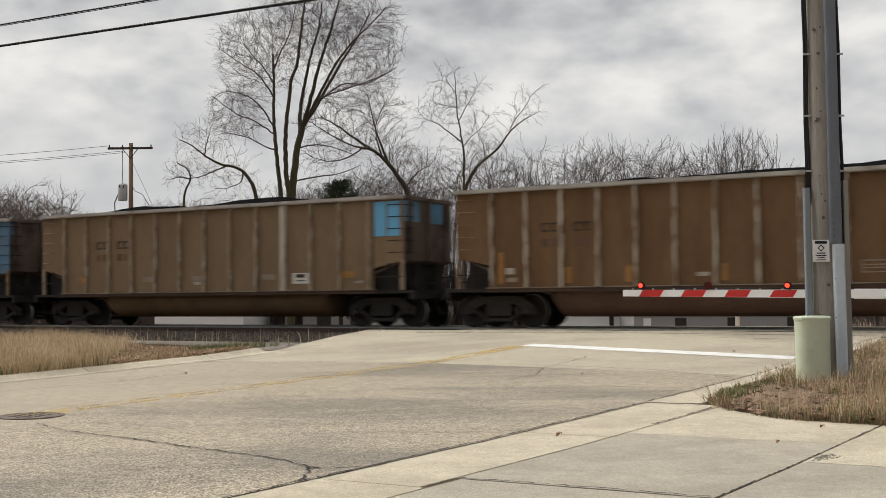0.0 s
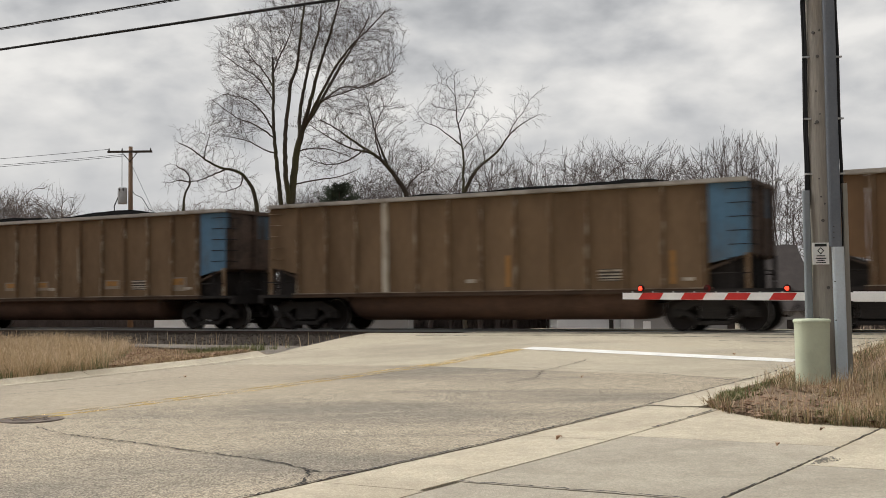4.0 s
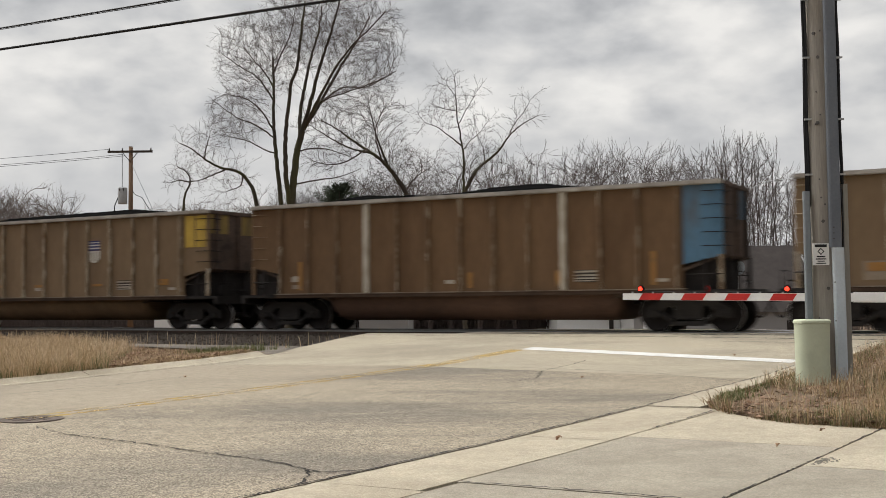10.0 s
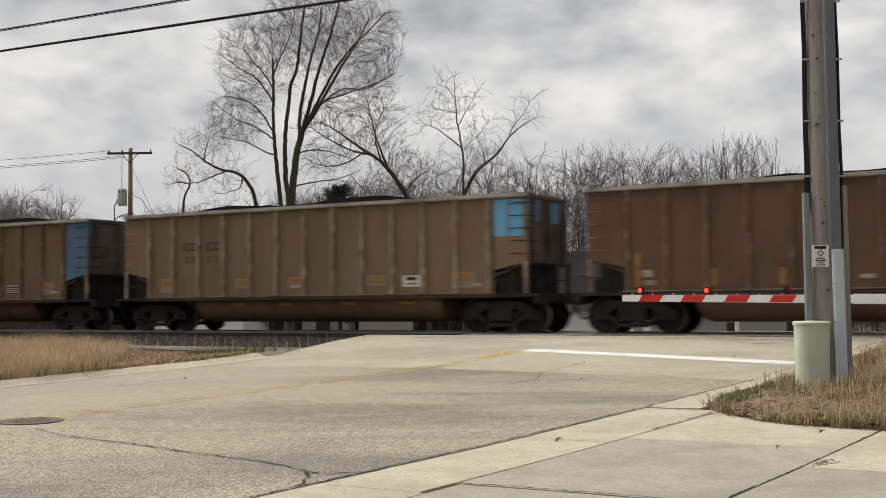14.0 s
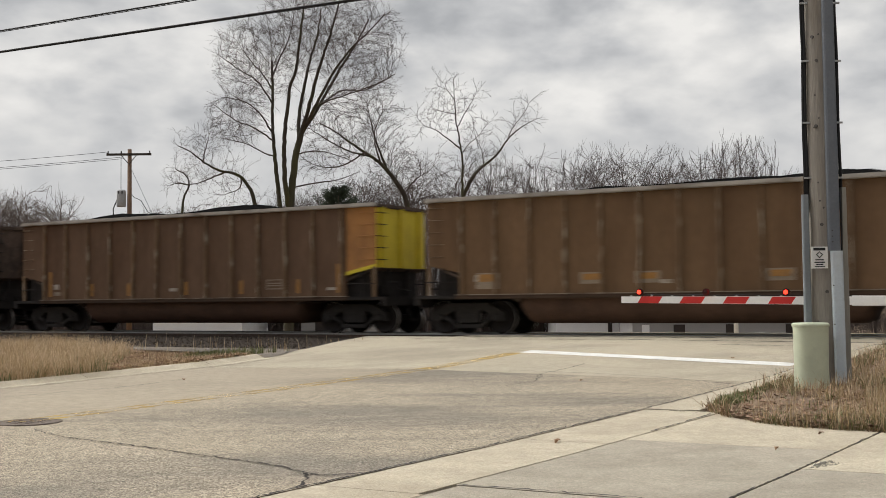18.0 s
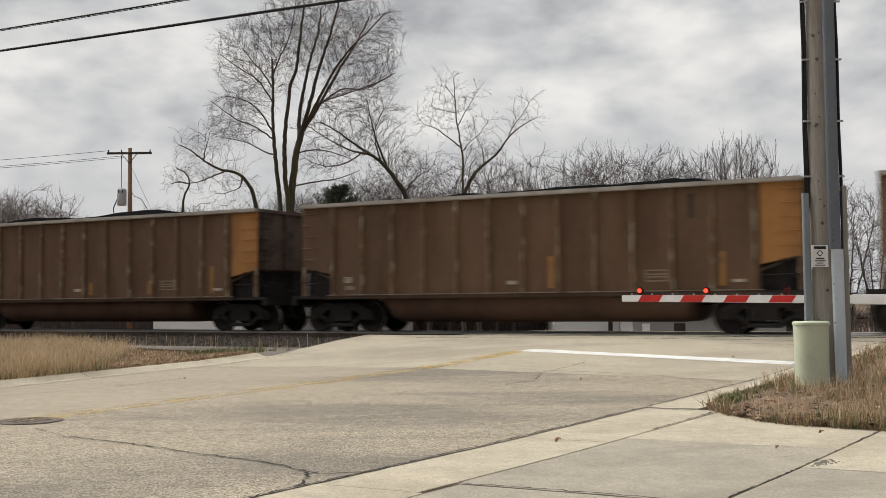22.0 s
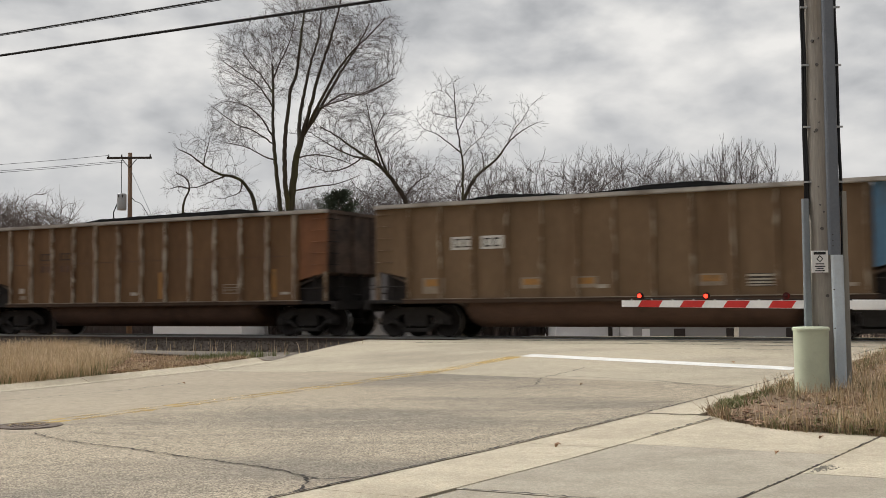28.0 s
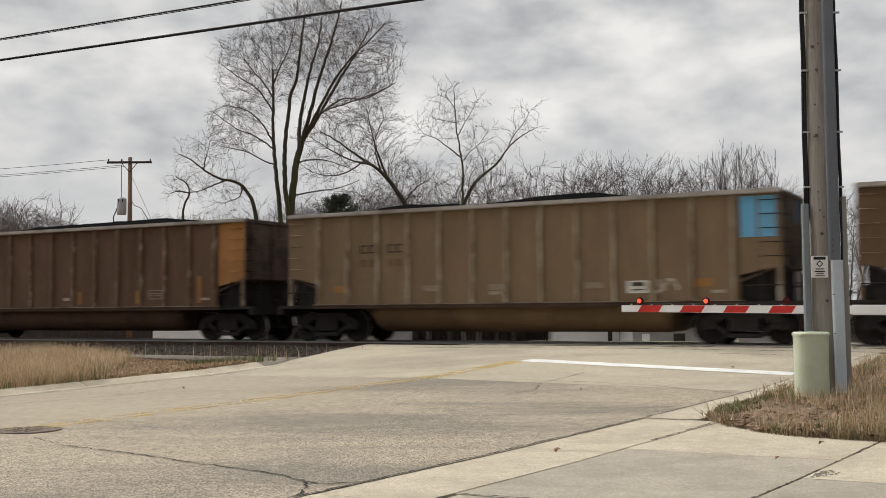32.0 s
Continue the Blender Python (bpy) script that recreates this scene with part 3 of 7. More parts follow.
LEFT, RIGHT = -5.0, 5.75
road_sheet("road", 60, 10.6, LEFT, RIGHT, "asphalt", "worn grey asphalt road with exposed stone", "road")
road_sheet("road_approach", 10.58, 1.3, LEFT - 0.3, RIGHT, "approach", "pale concrete road rising to the rails", "road")
road_sheet("road_crossing_near", 1.3, 0.12, LEFT - 0.3, RIGHT + 2.5, "approach", "pale concrete crossing panel before the rails", "road")
road_sheet("road_crossing", -0.12, -1.39, LEFT - 0.3, RIGHT + 2.5, "approach", "concrete crossing panel between the rails", "road")
road_sheet("road_beyond", -1.63, -60, LEFT - 0.3, RIGHT, "asphalt", "grey asphalt road going on behind the rails", "road", dw=1)


def slab(name, w0, w1, d0, d1, material, thick=0.2, lift=0.0, cells=5):
    """One concrete slab with its own thickness, following the fall of the road."""
    bm = bmesh.new()
    ws, ds = np.linspace(w0, w1, cells), np.linspace(d0, d1, 3)
    top = [[bm.verts.new(beside(w, d, road_z(w, d) + lift)) for d in ds] for w in ws]
    for a, b in zip(top, top[1:]):
        for i in range(2):
            bm.faces.new((a[i], a[i + 1], b[i + 1], b[i]))
    ring = [v for v in top[0]] + [r[2] for r in top[1:]] + top[-1][1::-1] + [r[0] for r in top[-2:0:-1]]
    low = [bm.verts.new(v.co - Vector((0, 0, thick))) for v in ring]
    for i in range(len(ring)):
        j = (i + 1) % len(ring)
        bm.faces.new((ring[i], ring[j], low[j], low[i]))
    bmesh.ops.recalc_face_normals(bm, faces=bm.faces)
    return bm


def strip_line(bm, pts, width, lift=0.010, jag=0.0, seed=1, gaps=0.0):
    """A thin band along (w, d) points, laid on the road; jag makes its edges uneven."""
    rnd = random.Random(seed)
    fine = []
    for (w0, d0), (w1, d1) in zip(pts, pts[1:]):
        k = max(2, int(math.hypot(w1 - w0, d1 - d0) / 0.07))
        fine += [(w0 + (w1 - w0) * i / k, d0 + (d1 - d0) * i / k) for i in range(k)]
    fine.append(pts[-1])
    ps = [beside(w, d) + Vector((rnd.uniform(-jag, jag), rnd.uniform(-jag, jag), 0)) for w, d in fine]
    cuts = max(1, round(width / 0.12))
    last = None
    for i, p in enumerate(ps):
        t = (ps[min(i + 1, len(ps) - 1)] - ps[max(i - 1, 0)]).normalized()
        side = Vector((-t.y, t.x, 0)) * width * 0.5 * (1 + (rnd.uniform(-0.75, 0.8) if jag and width < 0.2 else 0))
        now = []
        for j in range(cuts + 1):
            q = p + side * (2 * j / cuts - 1)
            now.append(bm.verts.new((q.x, q.y, road_z(w_of(q.x, q.y), d_of(q.x, q.y)) + lift)))
        if last:
            for j in range(cuts):
                if noise.noise((p.x * 5.3, p.y * 5.3, j * 0.8 + seed)) * 0.5 + 0.5 > gaps - 0.3 + 0.6 * rnd.random() or not gaps:
                    bm.faces.new((last[j], now[j], now[j + 1], last[j + 1]))
        last = now


def band(name, pts, width, material, label, category, lift=0.010, jag=0.0, seed=1, gaps=0.0):
    bm = bmesh.new()
    strip_line(bm, pts, width, lift, jag, seed, gaps)
    me = bpy.data.meshes.new(name)
    bm.to_mesh(me)
    bm.free()
    return structure(name, up_normals(me), material, label, category)


# ---- track ----
def make_track():
    bed = []
    for off, z in ((-3.4, -0.05), (-2.6, 0.17), (-0.45, 0.40), (0.2, 0.41), (2.9, 0.41), (3.5, 0.4), (5.6, 0.1), (6.4, -0.2)):
        bed.append([track_point(s, off, z + 0.035 * noise.noise((s * 3.1, off * 3.0, 0))) for s in np.arange(-120, 121, 0.5)])
    structure("track_bed", up_normals(grid_mesh("track_bed", bed)), "ballast", "dark grey ballast bed under the rails", "ballast")
    for k, off in enumerate((0.85, 0.85 + 1.507)):
        rail = empty("rail", Matrix.Translation(track_point(0, off, RAIL_Z)) @ pose(0, 0, 0, 0, 0, -math.degrees(TURN)), "long steel rail with a worn shiny head", "rail", "rails of the track")
        bm = bmesh.new()
        prism(bm, ((-0.07, -0.168), (0.07, -0.168), (0.07, -0.155), (0.012, -0.135), (0.009, -0.045), (-0.009, -0.045), (-0.012, -0.135), (-0.07, -0.155)), "x", -120, 120)
        part("web", bm, "rail", rail)
        bm = bmesh.new()
        prism(bm, ((-0.036, -0.046), (0.036, -0.046), (0.036, -0.008), (0.028, 0), (-0.028, 0), (-0.036, -0.008)), "x", -120, 120)
        part("rail_head", bm, "rail_head", rail, "polished rail head")
    bm = bmesh.new()
    box(bm, -0.115, 0.115, -1.3, 1.3, -0.17, 0.0, 0.012)
    me = mesh_of(bm, "tie")
    me.materials.append(M["tie"])
    bed_ob = bpy.data.objects["track_bed"]
    rnd = random.Random(4)
    for i in range(-110, 111):
        s = i * 0.52
        p = track_point(s, 0.85 + 0.7535, RAIL_Z - 0.17)
        d = d_of(p.x, p.y)
        if -5.6 < d < 8.6:
            continue
        t = new("tie", me)
        t.parent = bed_ob
        t.matrix_world = Matrix.Translation(p + Vector((0, 0, rnd.uniform(-0.012, 0.006)))) @ pose(0, 0, 0, 0, 0, -math.degrees(TURN) + 90 + rnd.uniform(-1.5, 1.5)) @ pose(0, 0, 0, 0, 0, -90)


make_track()

# ---- the train ----
HL, HW, TOP, SILL = 7.236, 1.594, 3.788, 1.07
PITCH = 16.18
RIBS = [-6.15 + i * 1.02 for i in range(13)]


def wheel_mesh():
    bm = bmesh.new()
    prof = ((0.0, 0.09), (0.10, 0.09), (0.12, 0.05), (0.36, 0.045), (0.38, 0.065), (0.452, 0.065), (0.457, 0.03), (0.457, -0.05), (0.485, -0.065), (0.485, -0.09), (0.39, -0.09), (0.37, -0.03), (0.12, -0.04), (0.0, -0.05))
    n = 28
    rings = [[bm.verts.new((r * math.cos(k * math.tau / n), -y, r * math.sin(k * math.tau / n))) for k in range(n)] if r > 0 else [bm.verts.new((0, -y, 0))] for r, y in prof]
    for a, b in zip(rings, rings[1:]):
        for k in range(n):
            j = (k + 1) % n
            if len(a) == 1:
                bm.faces.new((a[0], b[k], b[j]))
            elif len(b) == 1:
                bm.faces.new((a[k], a[j], b[0]))
            else:
                f = bm.faces.new((a[k], a[j], b[j], b[k]))
                f.smooth = True
    return mesh_of(bm, "wheel")


def shared(bm, name, material):
    me = mesh_of(bm, name)
    me.materials.append(M[material])
    return me


def side_frame_mesh():
    bm = bmesh.new()
    # cast side frame in truck space: x along, z up from the rail
    outer = ((-1.12, 0.36), (-1.10, 0.60), (-0.62, 0.86), (0.62, 0.86), (1.10, 0.60), (1.12, 0.36), (0.72, 0.40), (0.66, 0.54), (0.46, 0.66), (0.36, 0.66), (0.36, 0.34), (-0.36, 0.34), (-0.36, 0.66), (-0.46, 0.66), (-0.66, 0.54), (-0.72, 0.40))
    r = []
    for y in (-0.07, 0.07):
        r.append([bm.verts.new((x, y, z)) for x, z in outer])
    k = len(outer)
    for i in range(k):
        bm.faces.new((r[0][i], r[0][(i + 1) % k], r[1][(i + 1) % k], r[1][i]))
    bmesh.ops.triangle_fill(bm, edges=[bm.edges.get((r[0][i], r[0][(i + 1) % k])) for i in range(k)])
    bmesh.ops.triangle_fill(bm, edges=[bm.edges.get((r[1][i], r[1][(i + 1) % k])) for i in range(k)])
    # lower tie bar and slanting legs
    for sx in (-1, 1):
        tube(bm, ((sx * 0.78, 0, 0.52), (sx * 0.40, 0, 0.24)), 0.075, 6)
    box(bm, -0.45, 0.45, -0.08, 0.08, 0.16, 0.27, 0.02)
    return bm


def build_train_meshes():
    t = {}
    t["wheel"] = wheel_mesh()
    t["wheel"].materials.append(M["wheel"])
    bm = bmesh.new()
    n = 28
    a, b = [[bm.verts.new((0.462 * math.cos(k * math.tau / n), y, 0.462 * math.sin(k * math.tau / n))) for k in range(n)] for y in (-0.045, 0.04)]
    for k in range(n):
        bm.faces.new((a[k], a[(k + 1) % n], b[(k + 1) % n], b[k]))
    for ring, y in ((a, -0.045), (b, 0.04)):
        inner = [bm.verts.new((0.43 * math.cos(k * math.tau / n), y, 0.43 * math.sin(k * math.tau / n))) for k in range(n)]
        for k in range(n):
            bm.faces.new((ring[k], ring[(k + 1) % n], inner[(k + 1) % n], inner[k]))
    t["tread"] = shared(bm, "tread", "tread")
    bm = bmesh.new()
    tube(bm, ((0, -1.02, 0), (0, 1.02, 0)), 0.085, 10)
    t["axle"] = shared(bm, "axle", "wheel")
    bm = bmesh.new()
    tube(bm, ((0, -0.16, 0), (0, -0.14, 0), (0, 0.10, 0)), (0.085, 0.11, 0.11), 12)
    for k in range(3):
        c, s = 0.065 * math.cos(k * math.tau / 3), 0.065 * math.sin(k * math.tau / 3)
        tube(bm, ((c, -0.19, s), (c, -0.15, s)), 0.018, 6)
    t["cap"] = shared(bm, "bearing_cap", "truck")
    t["side_frame"] = shared(side_frame_mesh(), "side_frame", "truck")
    bm = bmesh.new()
    pts = [(0.075 * math.cos(k * 0.9), 0.075 * math.sin(k * 0.9), 0.27 + k * 0.0105) for k in range(31)]
    tube(bm, pts, 0.016, 5)
    t["spring"] = shared(bm, "spring", "truck")
    bm = bmesh.new()
    box(bm, -0.2, 0.2, -1.02, 1.02, 0.56, 0.82, 0.03)
    box(bm, -0.28, 0.28, -0.3, 0.3, 0.8, 0.93, 0.02)
    t["bolster"] = shared(bm, "bolster", "truck")

    # side sheet: between the end posts, with its ends cut on a slope
    def side_sheet(y0, y1):
        bm = bmesh.new()
        prism(bm, ((-6.22, SILL), (6.22, SILL), (6.22, TOP - 0.1), (-6.22, TOP - 0.1)), "y", y0, y1)
        return bm
    for mat in ("brown", "tan", "red_brown", "dark_brown", "olive_brown"):
        t["sheet_" + mat] = shared(side_sheet(-HW + 0.09, -HW + 0.13), "side_sheet", mat)
    # end corner panels, in front (+x) and behind (-x): the sheet narrows to a slope at its foot
    for key, sx in (("front", 1), ("rear", -1)):
        for mat in ("blue", "orange", "dull_orange", "brown", "tan", "red_brown", "dark_brown", "olive_brown"):
            bm = bmesh.new()
            prism(bm, ((sx * 6.24, 1.70), (sx * HL, 1.92), (sx * HL, TOP - 0.1), (sx * 6.24, TOP - 0.1)), "y", -HW + 0.085, -HW + 0.125)
            t["corner_" + key + "_" + mat] = shared(bm, "corner_panel", mat)
    for mat in ("brown_rib", "tan_rib", "pale_rib", "white_rib"):
        for key, wd in (("", 0.048), ("wide", 0.098)):
            bm = bmesh.new()
            prism(bm, ((-wd, -HW + 0.1), (-wd * 0.75, -HW), (wd * 0.75, -HW), (wd, -HW + 0.1)), "z", SILL + 0.02, TOP - 0.1)
            t["rib_" + mat + key] = shared(bm, "rib", mat)
    bm = bmesh.new()
    box(bm, -6.3, 6.3, -HW - 0.005, -HW + 0.14, SILL - 0.10, SILL + 0.005, 0.012)
    t["sill"] = shared(bm, "side_sill", "sill")
    bm = bmesh.new()
    box(bm, -6.3, 6.3, -HW - 0.02, -HW + 0.10, SILL + 0.006, SILL + 0.036, 0.008)
    t["ledge"] = shared(bm, "sill_ledge", "ledge")
    bm = bmesh.new()
    for y in (-1, 1):
        box(bm, -HL - 0.02, HL + 0.02, min(y * (HW + 0.03), y * (HW - 0.13)), max(y * (HW + 0.03), y * (HW - 0.13)), TOP - 0.115, TOP, 0.02)
    t["chord"] = shared(bm, "top_chord", "chord")
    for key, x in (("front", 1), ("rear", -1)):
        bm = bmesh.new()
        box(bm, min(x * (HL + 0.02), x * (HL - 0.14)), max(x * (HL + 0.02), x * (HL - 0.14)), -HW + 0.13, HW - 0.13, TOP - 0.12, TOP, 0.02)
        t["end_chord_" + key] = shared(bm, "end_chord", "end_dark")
    # inner hopper shell: far side, ends with slope sheets
    bm = bmesh.new()
    box(bm, -6.22, 6.22, HW - 0.13, HW - 0.09, SILL, TOP - 0.1)
    for i in RIBS:
        box(bm, i - 0.06, i + 0.06, HW - 0.09, HW, SILL, TOP - 0.1)
    t["far_side"] = shared(bm, "far_side", "brown")
    for key, sx in (("front", 1), ("rear", -1)):
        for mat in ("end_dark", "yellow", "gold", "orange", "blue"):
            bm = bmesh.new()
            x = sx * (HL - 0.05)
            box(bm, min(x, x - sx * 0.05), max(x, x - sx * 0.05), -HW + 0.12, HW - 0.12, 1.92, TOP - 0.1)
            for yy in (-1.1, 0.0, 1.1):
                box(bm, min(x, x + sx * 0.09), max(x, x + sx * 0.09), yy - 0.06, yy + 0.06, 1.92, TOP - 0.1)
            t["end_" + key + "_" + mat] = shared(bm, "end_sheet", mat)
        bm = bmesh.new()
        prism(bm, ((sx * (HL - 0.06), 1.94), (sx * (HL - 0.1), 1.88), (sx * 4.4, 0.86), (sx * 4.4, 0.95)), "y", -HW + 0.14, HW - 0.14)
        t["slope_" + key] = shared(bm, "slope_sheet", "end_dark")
        # web widened into a dark block, for the black shade in the end openings
        bm = bmesh.new()
        prism(bm, ((sx * 4.5, 0.96), (sx * 6.98, 0.96), (sx * 6.98, 1.86), (sx * 6.7, 1.74)), "y", -1.3, 1.3)
        t["shade_web_" + key] = shared(bm, "shear_web", "underframe")
        bm = bmesh.new()
        # end platform, corner posts and rails round it
        box(bm, min(sx * 6.2, sx * 7.62), max(sx * 6.2, sx * 7.62), -HW + 0.03, HW - 0.03, 0.98, 1.07, 0.01)
        box(bm, min(sx * 4.3, sx * 7.5), max(sx * 4.3, sx * 7.5), -0.22, 0.22, 0.72, 1.0)
        box(bm, min(sx * 7.45, sx * 7.62), max(sx * 7.45, sx * 7.62), -HW + 0.03, HW - 0.03, 0.80, 1.0, 0.02)
        t["platform_" + key] = shared(bm, "end_platform", "underframe")
        bm = bmesh.new()
        tube(bm, ((sx * 6.3, 0, 1.45), (sx * 7.2, 0, 1.45)), 0.016, 6)
        t["handrail_" + key] = shared(bm, "handrail", "underframe")
        bm = bmesh.new()
        tube(bm, ((sx * 7.58, -HW + 0.2, 1.07), (sx * 7.58, -HW + 0.2, 1.5), (sx * 7.58, -0.7, 1.5), (sx * 7.58, -0.7, 1.07)), 0.016, 6)
        t["endrail_" + key] = shared(bm, "end_rail", "underframe")
        bm = bmesh.new()
        tube(bm, ((sx * 7.5, -0.05, 1.25), (sx * 7.56, -0.75, 1.28)), 0.02, 6)
        box(bm, min(sx * 7.0, sx * 7.3), max(sx * 7.0, sx * 7.3), -0.9, -0.55, 1.07, 1.42, 0.04)
        t["brake_" + key] = shared(bm, "brake_gear", "underframe")
        bm = bmesh.new()
        box(bm, min(sx * 7.3, sx * 7.95), max(sx * 7.3, sx * 7.95), -0.09, 0.09, 0.78, 0.96, 0.02)
        box(bm, min(sx * 7.9, sx * 8.12), max(sx * 7.9, sx * 8.12), -0.14, 0.14, 0.74, 1.0, 0.04)
        pts = [(sx * (7.55 + 0.08 * k), -0.28, 0.78 - 0.42 * math.sin(k / 7 * math.pi)) for k in range(8)]
        tube(bm, pts, 0.028, 6)
        t["coupler_" + key] = shared(bm, "coupler", "underframe")
        bm = bmesh.new()
        tube(bm, ((sx * 6.74, -HW + 0.09, 0), (sx * 6.74, -HW + 0.04, 0), (sx * 7.2, -HW + 0.04, 0), (sx * 7.2, -HW + 0.09, 0)), 0.013, 6)
        t["rung_" + key] = mesh_of(bm, "ladder_rung")
        for mat in ("blue", "orange", "dull_orange", "brown_rib", "tan_rib", "underframe"):
            t["rung_" + key + mat] = t["rung_" + key].copy()
            t["rung_" + key + mat].materials.append(M[mat])
    bm = bmesh.new()
    tube(bm, ((HL - 0.05, -1.42, 0), (HL + 0.06, -1.42, 0), (HL + 0.06, -0.98, 0), (HL - 0.05, -0.98, 0)), 0.014, 6)
    t["end_rung"] = shared(bm, "ladder_rung", "underframe")
    for key, r in (("thick", 0.05), ("thin", 0.028)):
        bm = bmesh.new()
        box(bm, -r, r, -r * 0.8, r * 0.8, 1.07, 1.84 if key == "thin" else 1.94)
        t["post_" + key] = shared(bm, "end_post", "underframe")
        for mat in ("tan_rib", "brown_rib"):
            t["post_" + key + mat] = t["post_" + key].copy()
            t["post_" + key + mat].materials[0] = M[mat]
    # the round-bellied tub between the trucks
    for mat in ("tub", "tan_tub"):
        bm = bmesh.new()
        prof = [(-1.36, 1.0)] + [(-1.36 + 0.62 * (1 - math.cos(k * math.pi / 12)), 0.92 - 0.62 * math.sin(k * math.pi / 12)) for k in range(7)] + [(0.74 + 0.62 * math.sin(k * math.pi / 12), 0.30 + 0.62 * (1 - math.cos(k * math.pi / 12))) for k in range(7)] + [(1.36, 1.0)]
        rings = []
        for x, sq in ((-4.5, 0.55), (-4.36, 0.9), (-4.2, 1), (4.2, 1), (4.36, 0.9), (4.5, 0.55)):
            rings.append([bm.verts.new((x, y * (0.9 + 0.1 * sq), 1.0 - (1.0 - z) * sq)) for y, z in prof])
        for a, b in zip(rings, rings[1:]):
            for i in range(len(prof) - 1):
                f = bm.faces.new((a[i], a[i + 1], b[i + 1], b[i]))
                f.smooth = True
        bm.faces.new(rings[0])
        bm.faces.new(rings[-1])
        t["belly_" + mat] = shared(bm, "tub", mat)
    # coal heaps
    for v in range(3):
        rnd = random.Random(v)
        rows = []
        for i in range(49):
            x = -HL + 0.2 + i * (2 * HL - 0.4) / 48
            e = min(1, (HL - abs(x - (v - 1) * 0.8)) / 4.2) if abs(x) < HL - 0.3 else 0.0
            e = max(e, 0.0)
            crest = (0.02 + 0.40 * e) * (0.85 + 0.3 * noise.noise((x * 0.35, v * 7.3, 0)))
            rows.append([(x, y, TOP - 0.185 + crest * max(0, 1 - (abs(y) / HW) ** 2.2) * 1.15 + 0.05 * noise.noise((x * 4, y * 4, v * 3.0)) + rnd.uniform(-0.015, 0.015)) for y in np.linspace(-HW + 0.13, HW - 0.13, 13)])
        me = up_normals(grid_mesh("coal_load", rows))
        me.materials.append(M["coal"])
        t["coal%d" % v] = me
    return t


# style: body, front corner, end, ribs, pale ribs (index), marks
CARS = {
    -2: dict(body="brown", corner="orange"),
    -1: dict(body="red_brown", corner="dull_orange", ribs="pale_rib", tall="amber", plate=0, letters="dark", spot=1),
    0: dict(body="tan", corner="tan", window="sky_blue", ribs="tan_rib", tub="tan_tub", patches="faded_amber", plate=2, letters="dark", wide=(9,)),
    1: dict(body="brown", corner="blue", wide=(9,), plate=1, tall="one", scrawl="faint", white_box=1),
    2: dict(body="olive_brown", corner="blue", wide=(3,), plate=1, tall="one"),
    3: dict(body="olive_brown", corner="blue", letters="white", patches="amber", plate=1),
    4: dict(body="olive_brown", corner="blue", tall="few", plate=3, letters="dark"),
    5: dict(body="tan", corner="tan", window="sky_blue", ribs="tan_rib", tub="tan_tub", patches="amber_pale", plate=3, letters="dark"),
    6: dict(body="brown", corner="blue", wide=(3, 9), tall="few", plate=1, spot=1),
    7: dict(body="tan", corner="tan", window="gold", ribs="tan_rib", tub="tan_tub", patches="amber_thin", plate=1, letters="dark", shield=1),
    8: dict(body="dark_brown", corner="orange", tall="amber", plate=0, spot=1),
    9: dict(body="tan", corner="tan", window="sky_blue", ribs="tan_rib", tub="tan_tub", patches="amber_pale", plate=2, letters="dark", tub_marks=1),
    10: dict(body="olive_brown", corner="blue", letters="white", patches="amber", plate=1, scrawl="faint"),
    11: dict(body="brown", corner="blue", patches="amber", plate=0, spot=1),
    12: dict(body="dark_brown", corner="orange", end="yellow", lip=1, tall="amber", plate=0, spot=1),
    13: dict(body="olive_brown", corner="blue", patches="amber_thin", plate=2, spot=1),
    14: dict(body="dark_brown", corner="orange", tall="one", plate=0, streak=1, spot=1),
    15: dict(body="dark_brown", corner="orange", tall="few", plate=0, spot=1),
    16: dict(body="brown", corner="dull_orange", ribs="pale_rib", wide=(9,), tall="one", plate=0, scrawl="end"),
    17: dict(body="olive_brown", corner="dull_orange", ribs="pale_rib", plate=0, scrawl="blot"),
    18: dict(body="olive_brown", corner="blue", letters="white", patches="amber", plate=1),
    19: dict(body="red_brown", corner="dull_orange", ribs="pale_rib", tall="one", plate=0, letters="dark", seam=1, spot=1),
    20: dict(body="olive_brown", corner="blue", letters="white", patches="amber_thin", plate=2, scrawl="big"),
    21: dict(body="tan", corner="tan", window="sky_blue", ribs="tan_rib", tub="tan_tub", patches="faded_amber", plate=2, letters="dark", scrawl="small"),
    22: dict(body="dark_brown", corner="orange", tall="few", plate=0, spot=1),
    23: dict(body="brown", corner="dull_orange", tall="one", plate=0),
    24: dict(body="brown", corner="blue", plate=1),
}
PANEL_WORD = {"blue": "faded blue", "orange": "weathered orange", "dull_orange": "rusty orange", "tan": "tan"}
TRAIN = {}
WHEELSETS = {}


def flat_mark(parent, name, x0, x1, z0, z1, material, y=-HW + 0.084, label=""):
    bm = bmesh.new()
    box(bm, x0, x1, y - 0.004, y + 0.006, z0, z1)
    return part(name, bm, material, parent, label)


